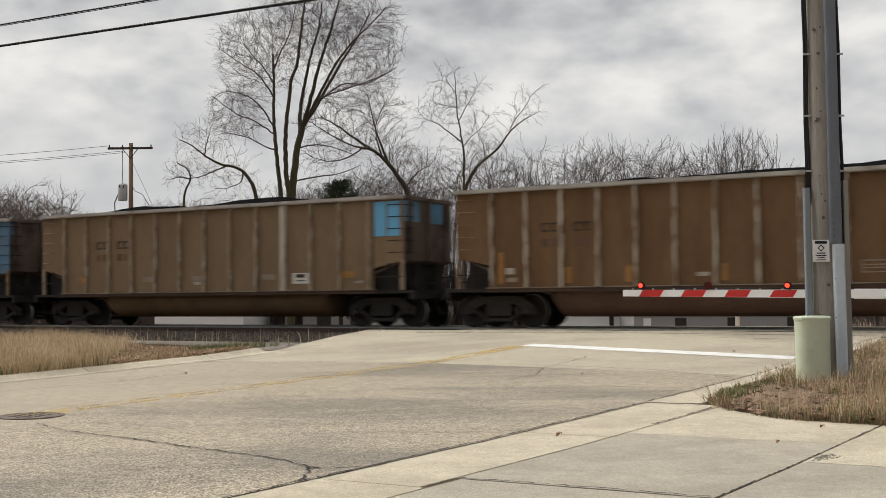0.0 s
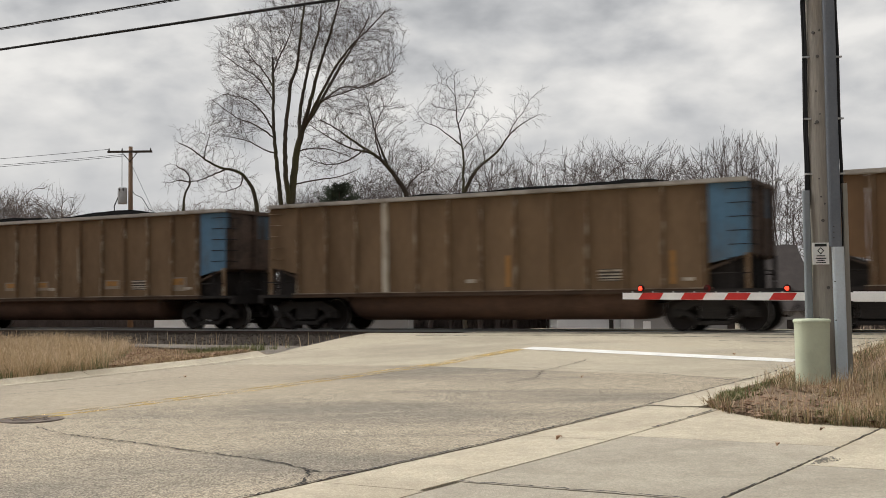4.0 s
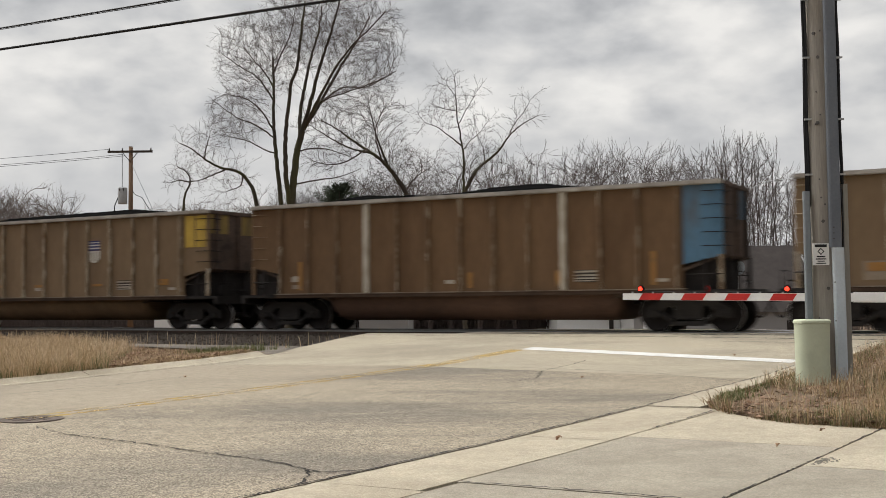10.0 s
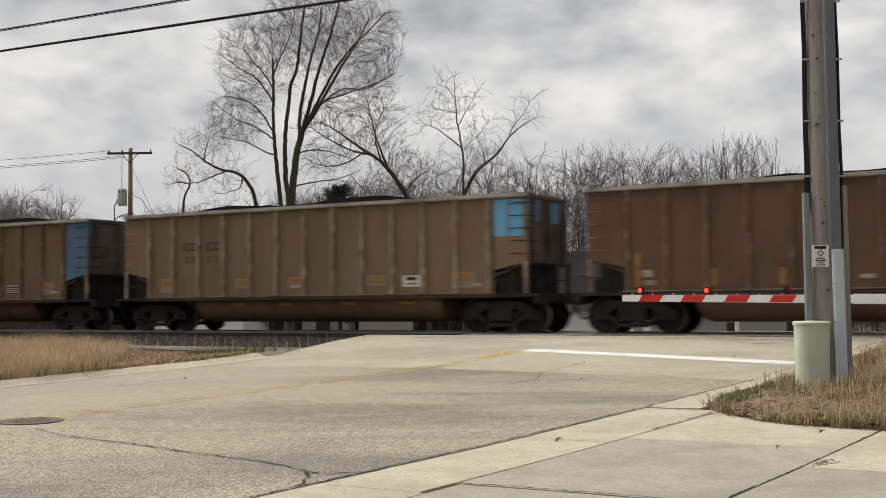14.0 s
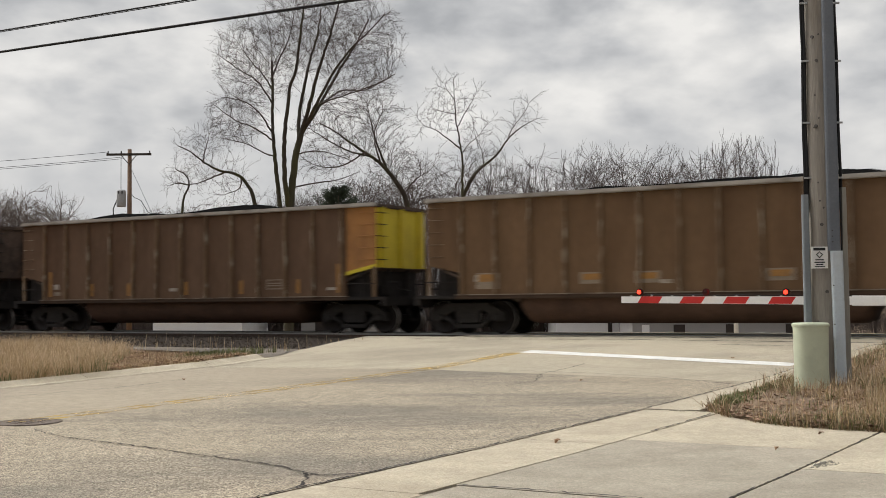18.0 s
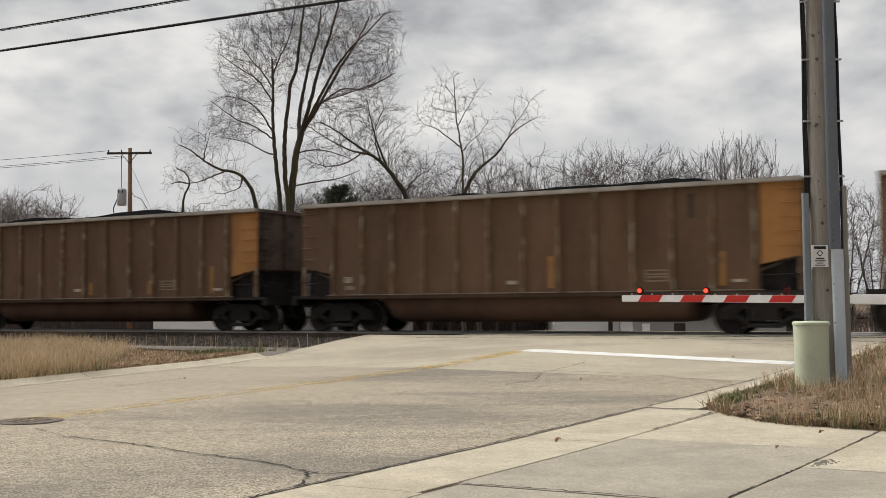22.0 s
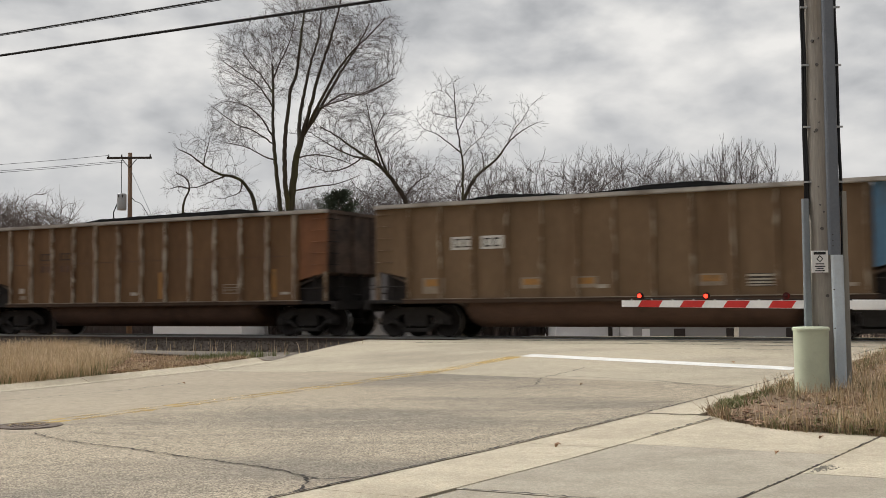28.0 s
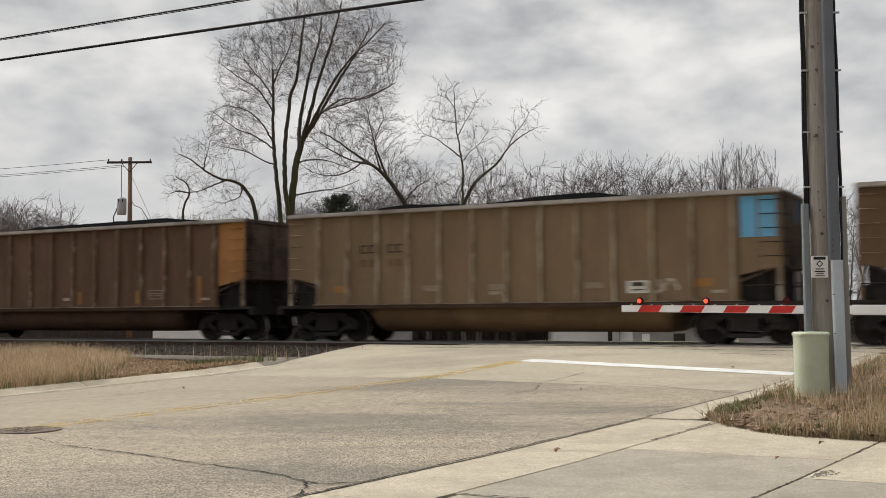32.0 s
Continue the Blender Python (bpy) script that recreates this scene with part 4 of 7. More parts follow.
def scribble(parent, x0, z0, w, h, material, seed, thick=0.05, y=-HW + 0.08):
    """A painted scrawl: a few looping strokes of flat ribbon."""
    rnd = random.Random(seed)
    n = max(2, int(w / (h * 0.8)))
    for i in range(n):
        bm = bmesh.new()
        cx, cz = x0 + (i + 0.5) * w / n, z0 + h / 2
        a0, turns = rnd.uniform(0, 6), rnd.uniform(3.5, 6)
        pts = [(cx + 0.42 * w / n * math.cos(a0 + turns * k / 14) * (1 + 0.3 * math.sin(k + i)), cz + 0.45 * h * math.sin(a0 + turns * k / 14)) for k in range(15)]
        last = None
        for k, (x, z) in enumerate(pts):
            u, v = pts[min(k + 1, 14)], pts[max(k - 1, 0)]
            t = Vector((u[0] - v[0], u[1] - v[1])).normalized() * thick
            now = (bm.verts.new((x - t.y, y, z + t.x)), bm.verts.new((x + t.y, y, z - t.x)))
            if last:
                bm.faces.new((last[0], now[0], now[1], last[1]))
            last = now
        part("scrawl", bm, material, parent, "pale painted scrawl")


def build_car(k, st, T):
    car = empty("coal_car", Matrix.Identity(4), "", "freight car", "cars of the coal train")
    tan = st["body"] == "tan"
    words = "%s loaded coal car with a %s corner panel" % ({"tan": "dusty tan", "brown": "grimy brown", "red_brown": "rusty red-brown", "dark_brown": "sooty dark brown", "olive_brown": "dusty olive-brown"}[st["body"]],
             {"sky_blue": "light blue", "gold": "golden yellow"}.get(st.get("window"), PANEL_WORD[st["corner"]]))
    tagged(car, words)
    part("side_sheet", T["sheet_" + st["body"]], "", car)
    part("far_side", T["far_side"], "", car)
    part("corner_panel", T["corner_front_" + st["corner"]], "", car, PANEL_WORD[st["corner"]] + " corner panel")
    part("corner_panel", T["corner_rear_" + st["body"]], "", car)
    part("top_chord", T["chord"], "", car, "dusty pale top chord")
    for key in ("front", "rear"):
        part("end_chord", T["end_chord_" + key], "", car)
    part("side_sill", T["sill"], "", car)
    part("sill_ledge", T["ledge"], "", car, "pale worn ledge above the sill")
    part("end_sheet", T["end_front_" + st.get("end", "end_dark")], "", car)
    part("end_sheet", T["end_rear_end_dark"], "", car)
    part("tub", T["belly_" + st.get("tub", "tub")], "", car)
    part("coal_load", T["coal%d" % (k % 3)], "", car, "heap of black coal")
    for key in ("front", "rear"):
        for name, src in (("slope_sheet", "slope_"), ("shear_web", "shade_web_"), ("end_platform", "platform_"), ("end_rail", "endrail_"), ("brake_gear", "brake_"), ("coupler", "coupler_")):
            part(name, T[src + key], "", car)
        sx = 1 if key == "front" else -1
        for y in (-HW + 0.06, HW - 0.06):
            part("handrail", T["handrail_" + key], "", car).location.y = y
        for x, y, kind in ((7.18, -HW + 0.1, "thick"), (7.18, HW - 0.1, "thick"), (6.75, -HW + 0.1, "thin"), (6.75, HW - 0.1, "thin"), (7.1, -0.55, "thick"), (7.1, 0.55, "thick")):
            part("end_post", T["post_" + kind + (("tan_rib" if tan else "brown_rib") if x == 7.18 and y < 0 else "")], "", car).location = (sx * x, y, 0)
        for i in range(5):
            r = part("ladder_rung", T["rung_" + key + ("underframe" if key == "front" and (st.get("window") or st["corner"] == "blue") else (st["corner"] if key == "front" and not tan else ("tan_rib" if tan else "brown_rib")))], "", car)
            r.location.z = 2.15 + i * 0.34
    for i in range(5):
        part("ladder_rung", T["end_rung"], "", car).location.z = 2.15 + i * 0.34
    rib = st.get("ribs", "brown_rib")
    for i, x in enumerate(RIBS):
        wide = i in st.get("wide", ())
        r = part("rib", T["rib_" + ("white_rib" if wide else rib) + ("wide" if wide else "")], "", car, "broad pale rib" if wide else "")
        r.location.x = x
    for sx in (-1, 1):
        truck = new("truck")
        truck.parent = car
        truck.location = (sx * 6.2, 0, 0)
        for y in (-0.98, 0.98):
            o = part("side_frame", T["side_frame"], "", truck)
            o.location.y = y
            for dx in (-0.2, 0, 0.2):
                part("spring", T["spring"], "", truck).location = (dx, y, 0)
        part("bolster", T["bolster"], "", truck)
        for dx in (-0.89, 0.89):
            ax = part("wheelset", T["axle"], "", truck)
            ax.location = (dx, 0, 0.457)
            WHEELSETS.setdefault(k, []).append(ax)
            # the wheels and caps of an axle turn with it in one mesh
            ax.data = T["wheelset"]
    # marks
    pl = st.get("plate", 0)
    if pl:
        flat_mark(car, "consolidated_plate", 3.36, 3.94, 1.30, 1.62, "dark_mark" if pl != 2 else "white_patch")
        bars = {1: ((1.60, 1.55), (1.50, 1.46), (1.42, 1.38), (1.35, 1.32)), 3: ((1.62, 1.57), (1.36, 1.31)), 2: ((1.58, 1.48), (1.40, 1.37))}[pl]
        for z1, z0 in bars:
            flat_mark(car, "plate_bar", 3.34 if pl != 2 else 3.48, 3.96 if pl != 2 else 3.82, z0, z1, "patch" if pl != 2 else "dark_mark", -HW + 0.078)
        if pl == 3:
            for x in (3.34, 3.90):
                flat_mark(car, "plate_bar", x, x + 0.06, 1.31, 1.62, "white_patch", -HW + 0.078)
    else:
        for z in (1.33, 1.43, 1.50, 1.60):
            flat_mark(car, "plate_bar", 3.38, 3.90, z, z + 0.03, "faded")
        for x in (3.34, 3.90):
            flat_mark(car, "plate_bar", x, x + 0.04, 1.33, 1.63, "faded")
    flat_mark(car, "data_patch", -0.52, -0.22, 1.32, 1.42, "patch")
    flat_mark(car, "data_patch", 5.55, 5.86, 1.28, 1.36, "patch")
    if st.get("spot"):
        flat_mark(car, "data_patch", -5.75, -5.5, 1.45, 1.62, "patch")
        flat_mark(car, "data_patch", -5.72, -5.42, 1.24, 1.36, "faded")
    if st.get("white_box"):
        flat_mark(car, "data_patch", -4.75, -4.3, 1.3, 1.62, "patch")
    lt = st.get("letters")
    if lt:
        ink = "dark_mark"
        z0 = 2.44 if lt == "white" else 2.5
        for gx in (-4.78, -3.86):
            if lt == "white":
                flat_mark(car, "number_patch", gx, gx + 0.68, z0, z0 + 0.36, "white_patch")
            for j in range(2):
                x = gx + 0.10 + j * 0.27
                for b in ((x, x + 0.2, z0 + 0.26, z0 + 0.30), (x, x + 0.2, z0 + 0.06, z0 + 0.10), (x, x + 0.05, z0 + 0.06, z0 + 0.30)):
                    flat_mark(car, "letter_bar", *b, ink, -HW + 0.078)
            for j in range(2 if lt == "dark" else 0):
                x = gx + 0.10 + j * 0.27
                flat_mark(car, "letter_bar", x, x + 0.18, z0 - 0.34, z0 - 0.12, "tub" if not tan else "tan_tub", -HW + 0.08)
    pt = st.get("patches")
    if pt:
        for i, x in enumerate((-5.62, -2.6, -0.55 if pt != "amber" else -1.1, 2.2, 5.05)):
            big = i in (0, 4)
            c = {"amber": "amber", "amber_pale": "amber", "amber_thin": "amber", "faded_amber": "amber" if big else "faded"}[pt]
            w, h = (0.52, 0.2) if big else ((0.5, 0.16) if pt != "amber_thin" else (0.45, 0.08))
            if pt in ("amber", "amber_pale"):
                flat_mark(car, "reflector_backing", x - 0.08, x + w + 0.08, 1.42 - 0.08 - (0.1 if big else 0), 1.42 + h + 0.06, "faded", -HW + 0.085)
            flat_mark(car, "reflector_patch", x, x + w, 1.44, 1.44 + h, c, -HW + 0.078)
    tl = st.get("tall")
    if tl:
        xs = {"amber": (-5.95, -4.0, -2.35, 0.1, 2.3, 4.45, 5.9), "few": (-5.5, 0.2, 2.8, 5.4), "one": (0.7, 5.25)}[tl]
        for x in xs:
            z1 = 2.05 if x in (xs[0], xs[-1]) else 1.62
            flat_mark(car, "reflector_strip", x, x + 0.13, 1.2, z1, "amber", -HW + 0.078)
    if st.get("window"):
        for x0, x1 in ((6.27, 6.66), (6.72, 7.12)):
            flat_mark(car, "colour_panel", x0, x1, 2.62, 3.62, st["window"], -HW + 0.078, {"sky_blue": "light blue painted panel", "gold": "golden yellow painted panel"}[st["window"]])
        # the paint carries on round the corner
        for y0, y1 in ((-HW + 0.14, -1.18), (-1.02, -0.5), (0.1, 0.9)):
            bm = bmesh.new()
            box(bm, HL - 0.052, HL - 0.046, y0, y1, 3.05, 3.66)
            part("colour_panel", bm, {"sky_blue": "end_blue", "gold": "end_gold"}[st["window"]], car, "faded paint on the end sheet")
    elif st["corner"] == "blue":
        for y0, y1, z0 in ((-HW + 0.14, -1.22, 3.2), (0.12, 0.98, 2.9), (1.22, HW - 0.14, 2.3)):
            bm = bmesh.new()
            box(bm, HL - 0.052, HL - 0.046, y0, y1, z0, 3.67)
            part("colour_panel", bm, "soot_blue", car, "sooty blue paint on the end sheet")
    if st.get("shield"):
        bm = bmesh.new()
        prism(bm, ((2.02, 2.62), (2.04, 2.36), (2.16, 2.26), (2.3, 2.22), (2.44, 2.26), (2.56, 2.36), (2.58, 2.62)), "y", -HW + 0.074, -HW + 0.084)
        shield = part("shield_mark", bm, "white_patch", car, "white shield with a dark band")
        flat_mark(shield, "shield_band", 2.06, 2.54, 2.66, 2.94, "white_patch", -HW + 0.078)
        for z in (2.64, 2.74, 2.84, 2.92):
            flat_mark(shield, "shield_bar", 2.05, 2.55, z, z + 0.05, "navy", -HW + 0.074)
        for j in range(4):
            flat_mark(shield, "shield_bar", 2.1 + j * 0.12, 2.13 + j * 0.12, 2.28, 2.58, "faded", -HW + 0.07)
    if st.get("lip"):
        bm = bmesh.new()
        prism(bm, ((6.24, 1.70), (7.24, 1.92), (7.24, 2.02), (6.24, 1.80)), "y", -HW + 0.075, -HW + 0.085)
        part("edge_stripe", bm, "yellow", car, "yellow stripe along the panel's foot")
    if st.get("tub_marks"):
        for x in (-2.9, -1.1, 1.2, 3.2):
            flat_mark(car, "reflector_patch", x, x + 0.5, 0.80, 0.88, "amber", -1.385)
    if st.get("seam"):
        flat_mark(car, "weld_seam", -6.15, 6.15, 2.43, 2.445, "tub", -HW + 0.088)
    if st.get("streak"):
        flat_mark(car, "soot_streak", 4.5, 4.62, 2.9, 3.5, "dark_mark", -HW + 0.08)
    sc = st.get("scrawl")
    if sc == "big":
        scribble(car, -3.75, 1.16, 2.2, 0.60, "scrawl", 3, 0.08)
        scribble(car, -3.7, 0.52, 1.9, 0.42, "scrawl", 5, 0.06, -1.385)
    elif sc == "faint":
        scribble(car, -3.2, 1.25, 3.4, 0.42, "faded", 8, 0.04)
    elif sc == "small":
        scribble(car, 3.9, 1.3, 0.8, 0.35, "patch", 11, 0.04)
    elif sc == "end":
        scribble(car, 5.0, 1.5, 0.9, 0.5, "patch", 12, 0.04)
        flat_mark(car, "data_patch", -5.6, -5.3, 1.3, 1.75, "patch")
    elif sc == "blot":
        for x in (1.05, 2.05):
            scribble(car, x, 1.4, 0.7, 0.42, "patch", int(x * 10), 0.09)
    TRAIN[k] = car
    return car


def make_train():
    T = build_train_meshes()
    # one wheelset mesh: axle, two wheels with bright treads, bearing caps
    me = bpy.data.meshes.new("wheelset")
    bm = bmesh.new()
    slots = ["wheel", "tread", "truck"]
    for src, slot, places in ((T["axle"], 0, ((0, 0),)), (T["wheel"], 0, ((-0.72, 0), (0.72, 180))), (T["tread"], 1, ((-0.72, 0), (0.72, 0))), (T["cap"], 2, ((-0.98, 0), (0.98, 180)))):
        for y, turn in places:
            n0 = len(bm.faces)
            copy = src.copy()
            copy.transform(pose(0, y, 0, 0, 0, turn))
            bm.from_mesh(copy)
            bm.faces.ensure_lookup_table()
            for f in bm.faces[n0:]:
                f.material_index = slot
            bpy.data.meshes.remove(copy)
    bm.to_mesh(me)
    bm.free()
    for s in slots:
        me.materials.append(M[s])
    T["wheelset"] = me
    for k, st in CARS.items():
        build_car(k, st, T)


make_train()


def train_way(t):
    """How far the front corner of car 0 has come along the track at t seconds."""
    return 0.0150 * t * t + 10.467 * t - 1.3206


def car_pose(k, t):
    p = track_point(train_way(t) - PITCH * k - HL, HW, RAIL_Z)
    return Matrix.Translation(p) @ pose(0, 0, 0, 0, 0, -math.degrees(TURN))


# ---- road details ----
def slabs(owner, pieces, material, lift=0.0):
    for w0, w1, d0, d1 in pieces:
        bm = slab("slab", w0, w1, d0, d1, material, 0.16, lift)
        me = mesh_of(bm, "slab")
        me.materials.append(M[material])
        o = new("slab", me)
        o.parent = owner


sub = road_sheet("driveway", 34, 15.2, 5.7, 22, "joint", "concrete driveway of cast slabs with dark joints", "driveway", -0.05)
slabs(sub, [(14.35, 17.28, 5.78, 6.72), (17.295, 20.44, 5.78, 6.72), (20.455, 24, 5.78, 6.78), (24.015, 27.5, 5.78, 6.78), (27.515, 34, 5.78, 6.78), (14.3, 16.95, 6.74, 8.82), (15.2, 18.09, 8.84, 11.2)], "concrete")
slabs(sub, [(16.958, 19.97, 6.745, 8.82), (20.0, 23.4, 6.80, 8.82), (23.42, 27, 6.80, 8.82), (27.02, 34, 6.80, 8.82),
            (18.11, 21.6, 8.845, 11.2), (21.62, 25.1, 8.845, 11.2), (25.12, 34, 8.845, 11.2), (15.2, 18.5, 11.22, 13.6), (18.55, 22, 11.22, 13.6), (22.05, 25.5, 11.22, 13.6), (25.55, 34, 11.22, 13.6),
            (15.2, 34, 13.66, 22)], "slab")


def kerb(name, w0, w1, face, back, label, rise=0.11):
    """A gutter pan and a raised kerb along the road, in lengths with joints."""
    own = road_sheet(name, w0, w1, min(face, back), max(face, back), "joint", label, "kerb", -0.06, dd=1)
    sg = 1 if back > face else -1
    w = w0
    while w > w1 + 0.1:
        e = max(w - 3.0, w1)
        pan = slab("gutter", w - 0.008, e + 0.008, min(face, face + sg * 0.42), max(face, face + sg * 0.42), "concrete", 0.15, 0.004)
        stone = bmesh.new()
        rings = []
        for ww in np.linspace(w - 0.008, e + 0.008, 5):
            rings.append([stone.verts.new(beside(ww, face + sg * d, road_z(ww, face + sg * 0.42) + z)) for d, z in ((0.36, 0.004), (0.48, rise * 0.62), (0.54, rise * 0.93), (0.57, rise), (0.68, rise), (0.68, -0.2), (0.42, -0.2))])
        for r0, r1 in zip(rings, rings[1:]):
            for j in range(7):
                stone.faces.new((r0[j], r0[(j + 1) % 7], r1[(j + 1) % 7], r1[j]))
        stone.faces.new(rings[0])
        stone.faces.new(rings[-1])
        for nm, bm in (("gutter_slab", pan), ("kerb_stone", stone)):
            me = mesh_of(bm, nm)
            me.materials.append(M["concrete"])
            o = new(nm, me)
            o.parent = own
        w = e
    return own


kerb("kerb_left", 46, 8.5, LEFT, LEFT - 0.61, "pale concrete kerb and gutter beside dry grass", 0.075)
kerb("kerb_right", 14.3, 3.4, RIGHT, RIGHT + 0.61, "pale concrete kerb and gutter beside the pole", 0.012)
ledge = [[(p.x, p.y, ground_z(p.x, p.y) + 0.07) for p in (beside(w, d) for d in np.linspace(min(-16 + max(0, w - 4.2) * 4.6, LEFT - 1.3 - (8.6 - w) * 0.4), LEFT - 0.2 - (8.6 - w) * 0.4, 40))] for w in np.linspace(8.3, 3.6, 34)]
structure("shoulder", up_normals(grid_mesh("shoulder", ledge, True)), "patch_asphalt", "grey asphalt shoulder beside the track", "road")
flare = [[beside(w, d, road_z(w, d) - 0.012) for d in np.linspace(LEFT - 0.3 - (8.5 - w) * 0.4, LEFT - 0.0 if w > 7.2 else LEFT - 0.3, 8)] for w in np.linspace(8.5, 1.3, 30)]
structure("road_flare", up_normals(grid_mesh("road_flare", flare, True)), "approach", "concrete flare of the road at the rails", "road")
band("edge_joint", [(7.4, LEFT - 0.76), (7.0, LEFT - 0.92), (6.0, LEFT - 1.33), (4.6, LEFT - 1.88), (3.0, LEFT - 2.53)], 0.045, "joint", "dark ragged joint beside the shoulder", "crack", 0.004, 0.05, 47)


# verge round the pole: a low mound with an uneven front edge
def verge_edge(d):
    return float(np.interp(d, (6.3, 6.5, 6.9, 7.4, 8.0, 8.9, 12, 22), (13.9, 14.1, 14.7, 15.15, 15.42, 15.5, 15.3, 15.3)))


verge = []
for i in range(26):
    row = []
    for d in np.linspace(6.36, 22, 66):
        e = verge_edge(d)
        w = e - (e - 2.4) * (i / 25) ** 1.6
        p = beside(w, d)
        lift = 0.02 + 0.05 * min(1, i / 5) + 0.03 * noise.noise(p * 2.0)
        row.append(beside(w, d, road_z(w, d) + (lift if i else -0.03)))
    verge.append(row)
structure("verge", up_normals(grid_mesh("verge", verge, True)), "grass_soil", "bare soil verge round the pole with dry grass", "ground")

# paint
for d, seed in ((-0.12, 3), (0.12, 4)):
    band("yellow_line", [(26, d), (10.2, d)], 0.115, "yellow_line", "faded yellow centre line on the road", "road marking", 0.006, 0.004, seed, 0.0)
band("yellow_line", [(10.6, 0.0), (7.5, 0.0)], 0.36, "yellow_line", "broad faded yellow line before the rails", "road marking", 0.008, 0.006, 5, 0.0)
band("stop_bar", [(7.2, 0.05), (8.05, 5.6)], 0.47, "white_line", "white stop line across the right lane", "road marking", 0.008, 0.006, 9)

# cracks and tar joints
CRACKS = (
    ((19.08, 0.8), (19.33, 1.55), (19.5, 2.86), (19.68, 4.11), (19.83, 4.9), (20.04, 5.35), (20.03, 5.6), (19.8, 5.72)),
    ((20.04, 5.35), (20.35, 5.6), (20.6, 5.72)),
    ((10.58, -4.9), (10.5, -2.2), (10.6, 0.0)),
    ((10.21, 1.63), (10.22, 2.99), (10.33, 4.01), (10.67, 4.89), (11.0, 5.6)),
    ((12.59, 2.8), (11.67, 2.77), (10.62, 2.28), (9.54, 2.22), (8.82, 2.17)),
    ((12.63, 0.3), (11.62, 0.3), (10.68, 0.49)),
    ((16.2, -3.4), (14.5, -3.0), (13.0, -3.1)),
)
for i, c in enumerate(CRACKS):
    band("crack", c, 0.021 if i < 2 else 0.018, "joint", "dark crack in the road surface", "crack", 0.008, 0.030, 20 + i)
band("edge_joint", [(34, 5.77), (20, 5.77), (17, 5.75), (14, 5.76), (11, 5.76), (3.4, 5.76)], 0.021, "joint", "dark ragged joint between road and gutter", "crack", 0.012, 0.02, 40)
band("edge_joint", [(46, LEFT), (7.2, LEFT)], 0.02, "joint", "dark joint between road and gutter", "crack", 0.012, 0.008, 41)
for i, c in enumerate((((14.33, 5.8), (14.5, 6.5)), ((15.4, 8.83), (17.5, 8.83), (20.0, 8.83)))):
    band("slab_joint", c, 0.015, "joint", "ragged dark joint between concrete slabs", "crack", 0.006, 0.014, 60 + i, 0.35)
band("slab_crack", [(16.3, 6.72), (15.4, 6.73), (14.6, 6.7)], 0.022, "joint", "crumbled dark joint in the concrete", "crack", 0.012, 0.02, 44)
band("slab_crack", [(19.99, 6.8), (19.98, 7.8), (19.985, 8.82)], 0.02, "joint", "tar joint across the driveway", "crack", 0.012, 0.02, 45)

band("crossing_joint", [(1.35, LEFT - 0.2), (1.35, 8.2)], 0.16, "joint", "dark rubber strip along the crossing panels", "joint", 0.006, 0.02, 71)
band("crossing_joint", [(2.75, LEFT - 0.6), (2.7, 1.0), (2.8, 5.7)], 0.10, "joint", "dark joint across the approach slab", "joint", 0.006, 0.03, 72)
band("crossing_joint", [(4.1, 2.6), (4.2, 5.7)], 0.05, "joint", "thin crack across the approach slab", "crack", 0.006, 0.04, 73, 0.3)

# loose stones in a broken corner of a slab
rnd = random.Random(31)
verts, faces = [], []
for i in range(90):
    w, d = 17.85 + rnd.gauss(0, 0.10), 8.88 + abs(rnd.gauss(0, 0.06))
    p = beside(w, d, road_z(w, d) + 0.004)
    r = rnd.uniform(0.005, 0.016)
    b = len(verts)
    for dx, dy, dz in ((1, 0, 0), (-0.5, 0.9, 0), (-0.5, -0.9, 0), (0, 0, 0.9)):
        verts.append((p.x + dx * r * rnd.uniform(0.7, 1.3), p.y + dy * r * rnd.uniform(0.7, 1.3), p.z + dz * r))
    faces += [(b, b + 1, b + 3), (b + 1, b + 2, b + 3), (b + 2, b, b + 3)]
me = bpy.data.meshes.new("rubble")
me.from_pydata(verts, [], faces)
me.materials.append(M["rubble"])
tagged(new("rubble", me), "crumbs of broken concrete in a slab joint", "rubble", kind="stuff")


def make_manhole():
    c = beside(18.6, 0.15)
    c.z = road_z(18.6, 0.15)
    cover = empty("manhole_cover", Matrix.Translation(c), "round cast iron manhole cover set in the asphalt", "manhole")
    bm = bmesh.new()
    n = 36
    rr = [[bm.verts.new((r * math.cos(k * math.tau / n), r * math.sin(k * math.tau / n), z)) for k in range(n)] for r, z in ((0.39, -0.05), (0.385, 0.008), (0.335, 0.010), (0.33, 0.002), (0.325, -0.03))]
    for a, b in zip(rr, rr[1:]):
        for k in range(n):
            bm.faces.new((a[k], a[(k + 1) % n], b[(k + 1) % n], b[k]))
    part("ring", bm, "cover_iron", cover)
    bm = bmesh.new()
    tube(bm, ((0, 0, -0.03), (0, 0, 0.006)), 0.322, 36)
    for i in range(-4, 5):
        for j in range(-4, 5):
            x, y = i * 0.068, j * 0.068
            if x * x + y * y < 0.27 ** 2 and (i + j) % 2 == 0:
                box(bm, x - 0.026, x + 0.026, y - 0.026, y + 0.026, 0.005, 0.012)
    part("lid", bm, "cover_iron", cover)


make_manhole()


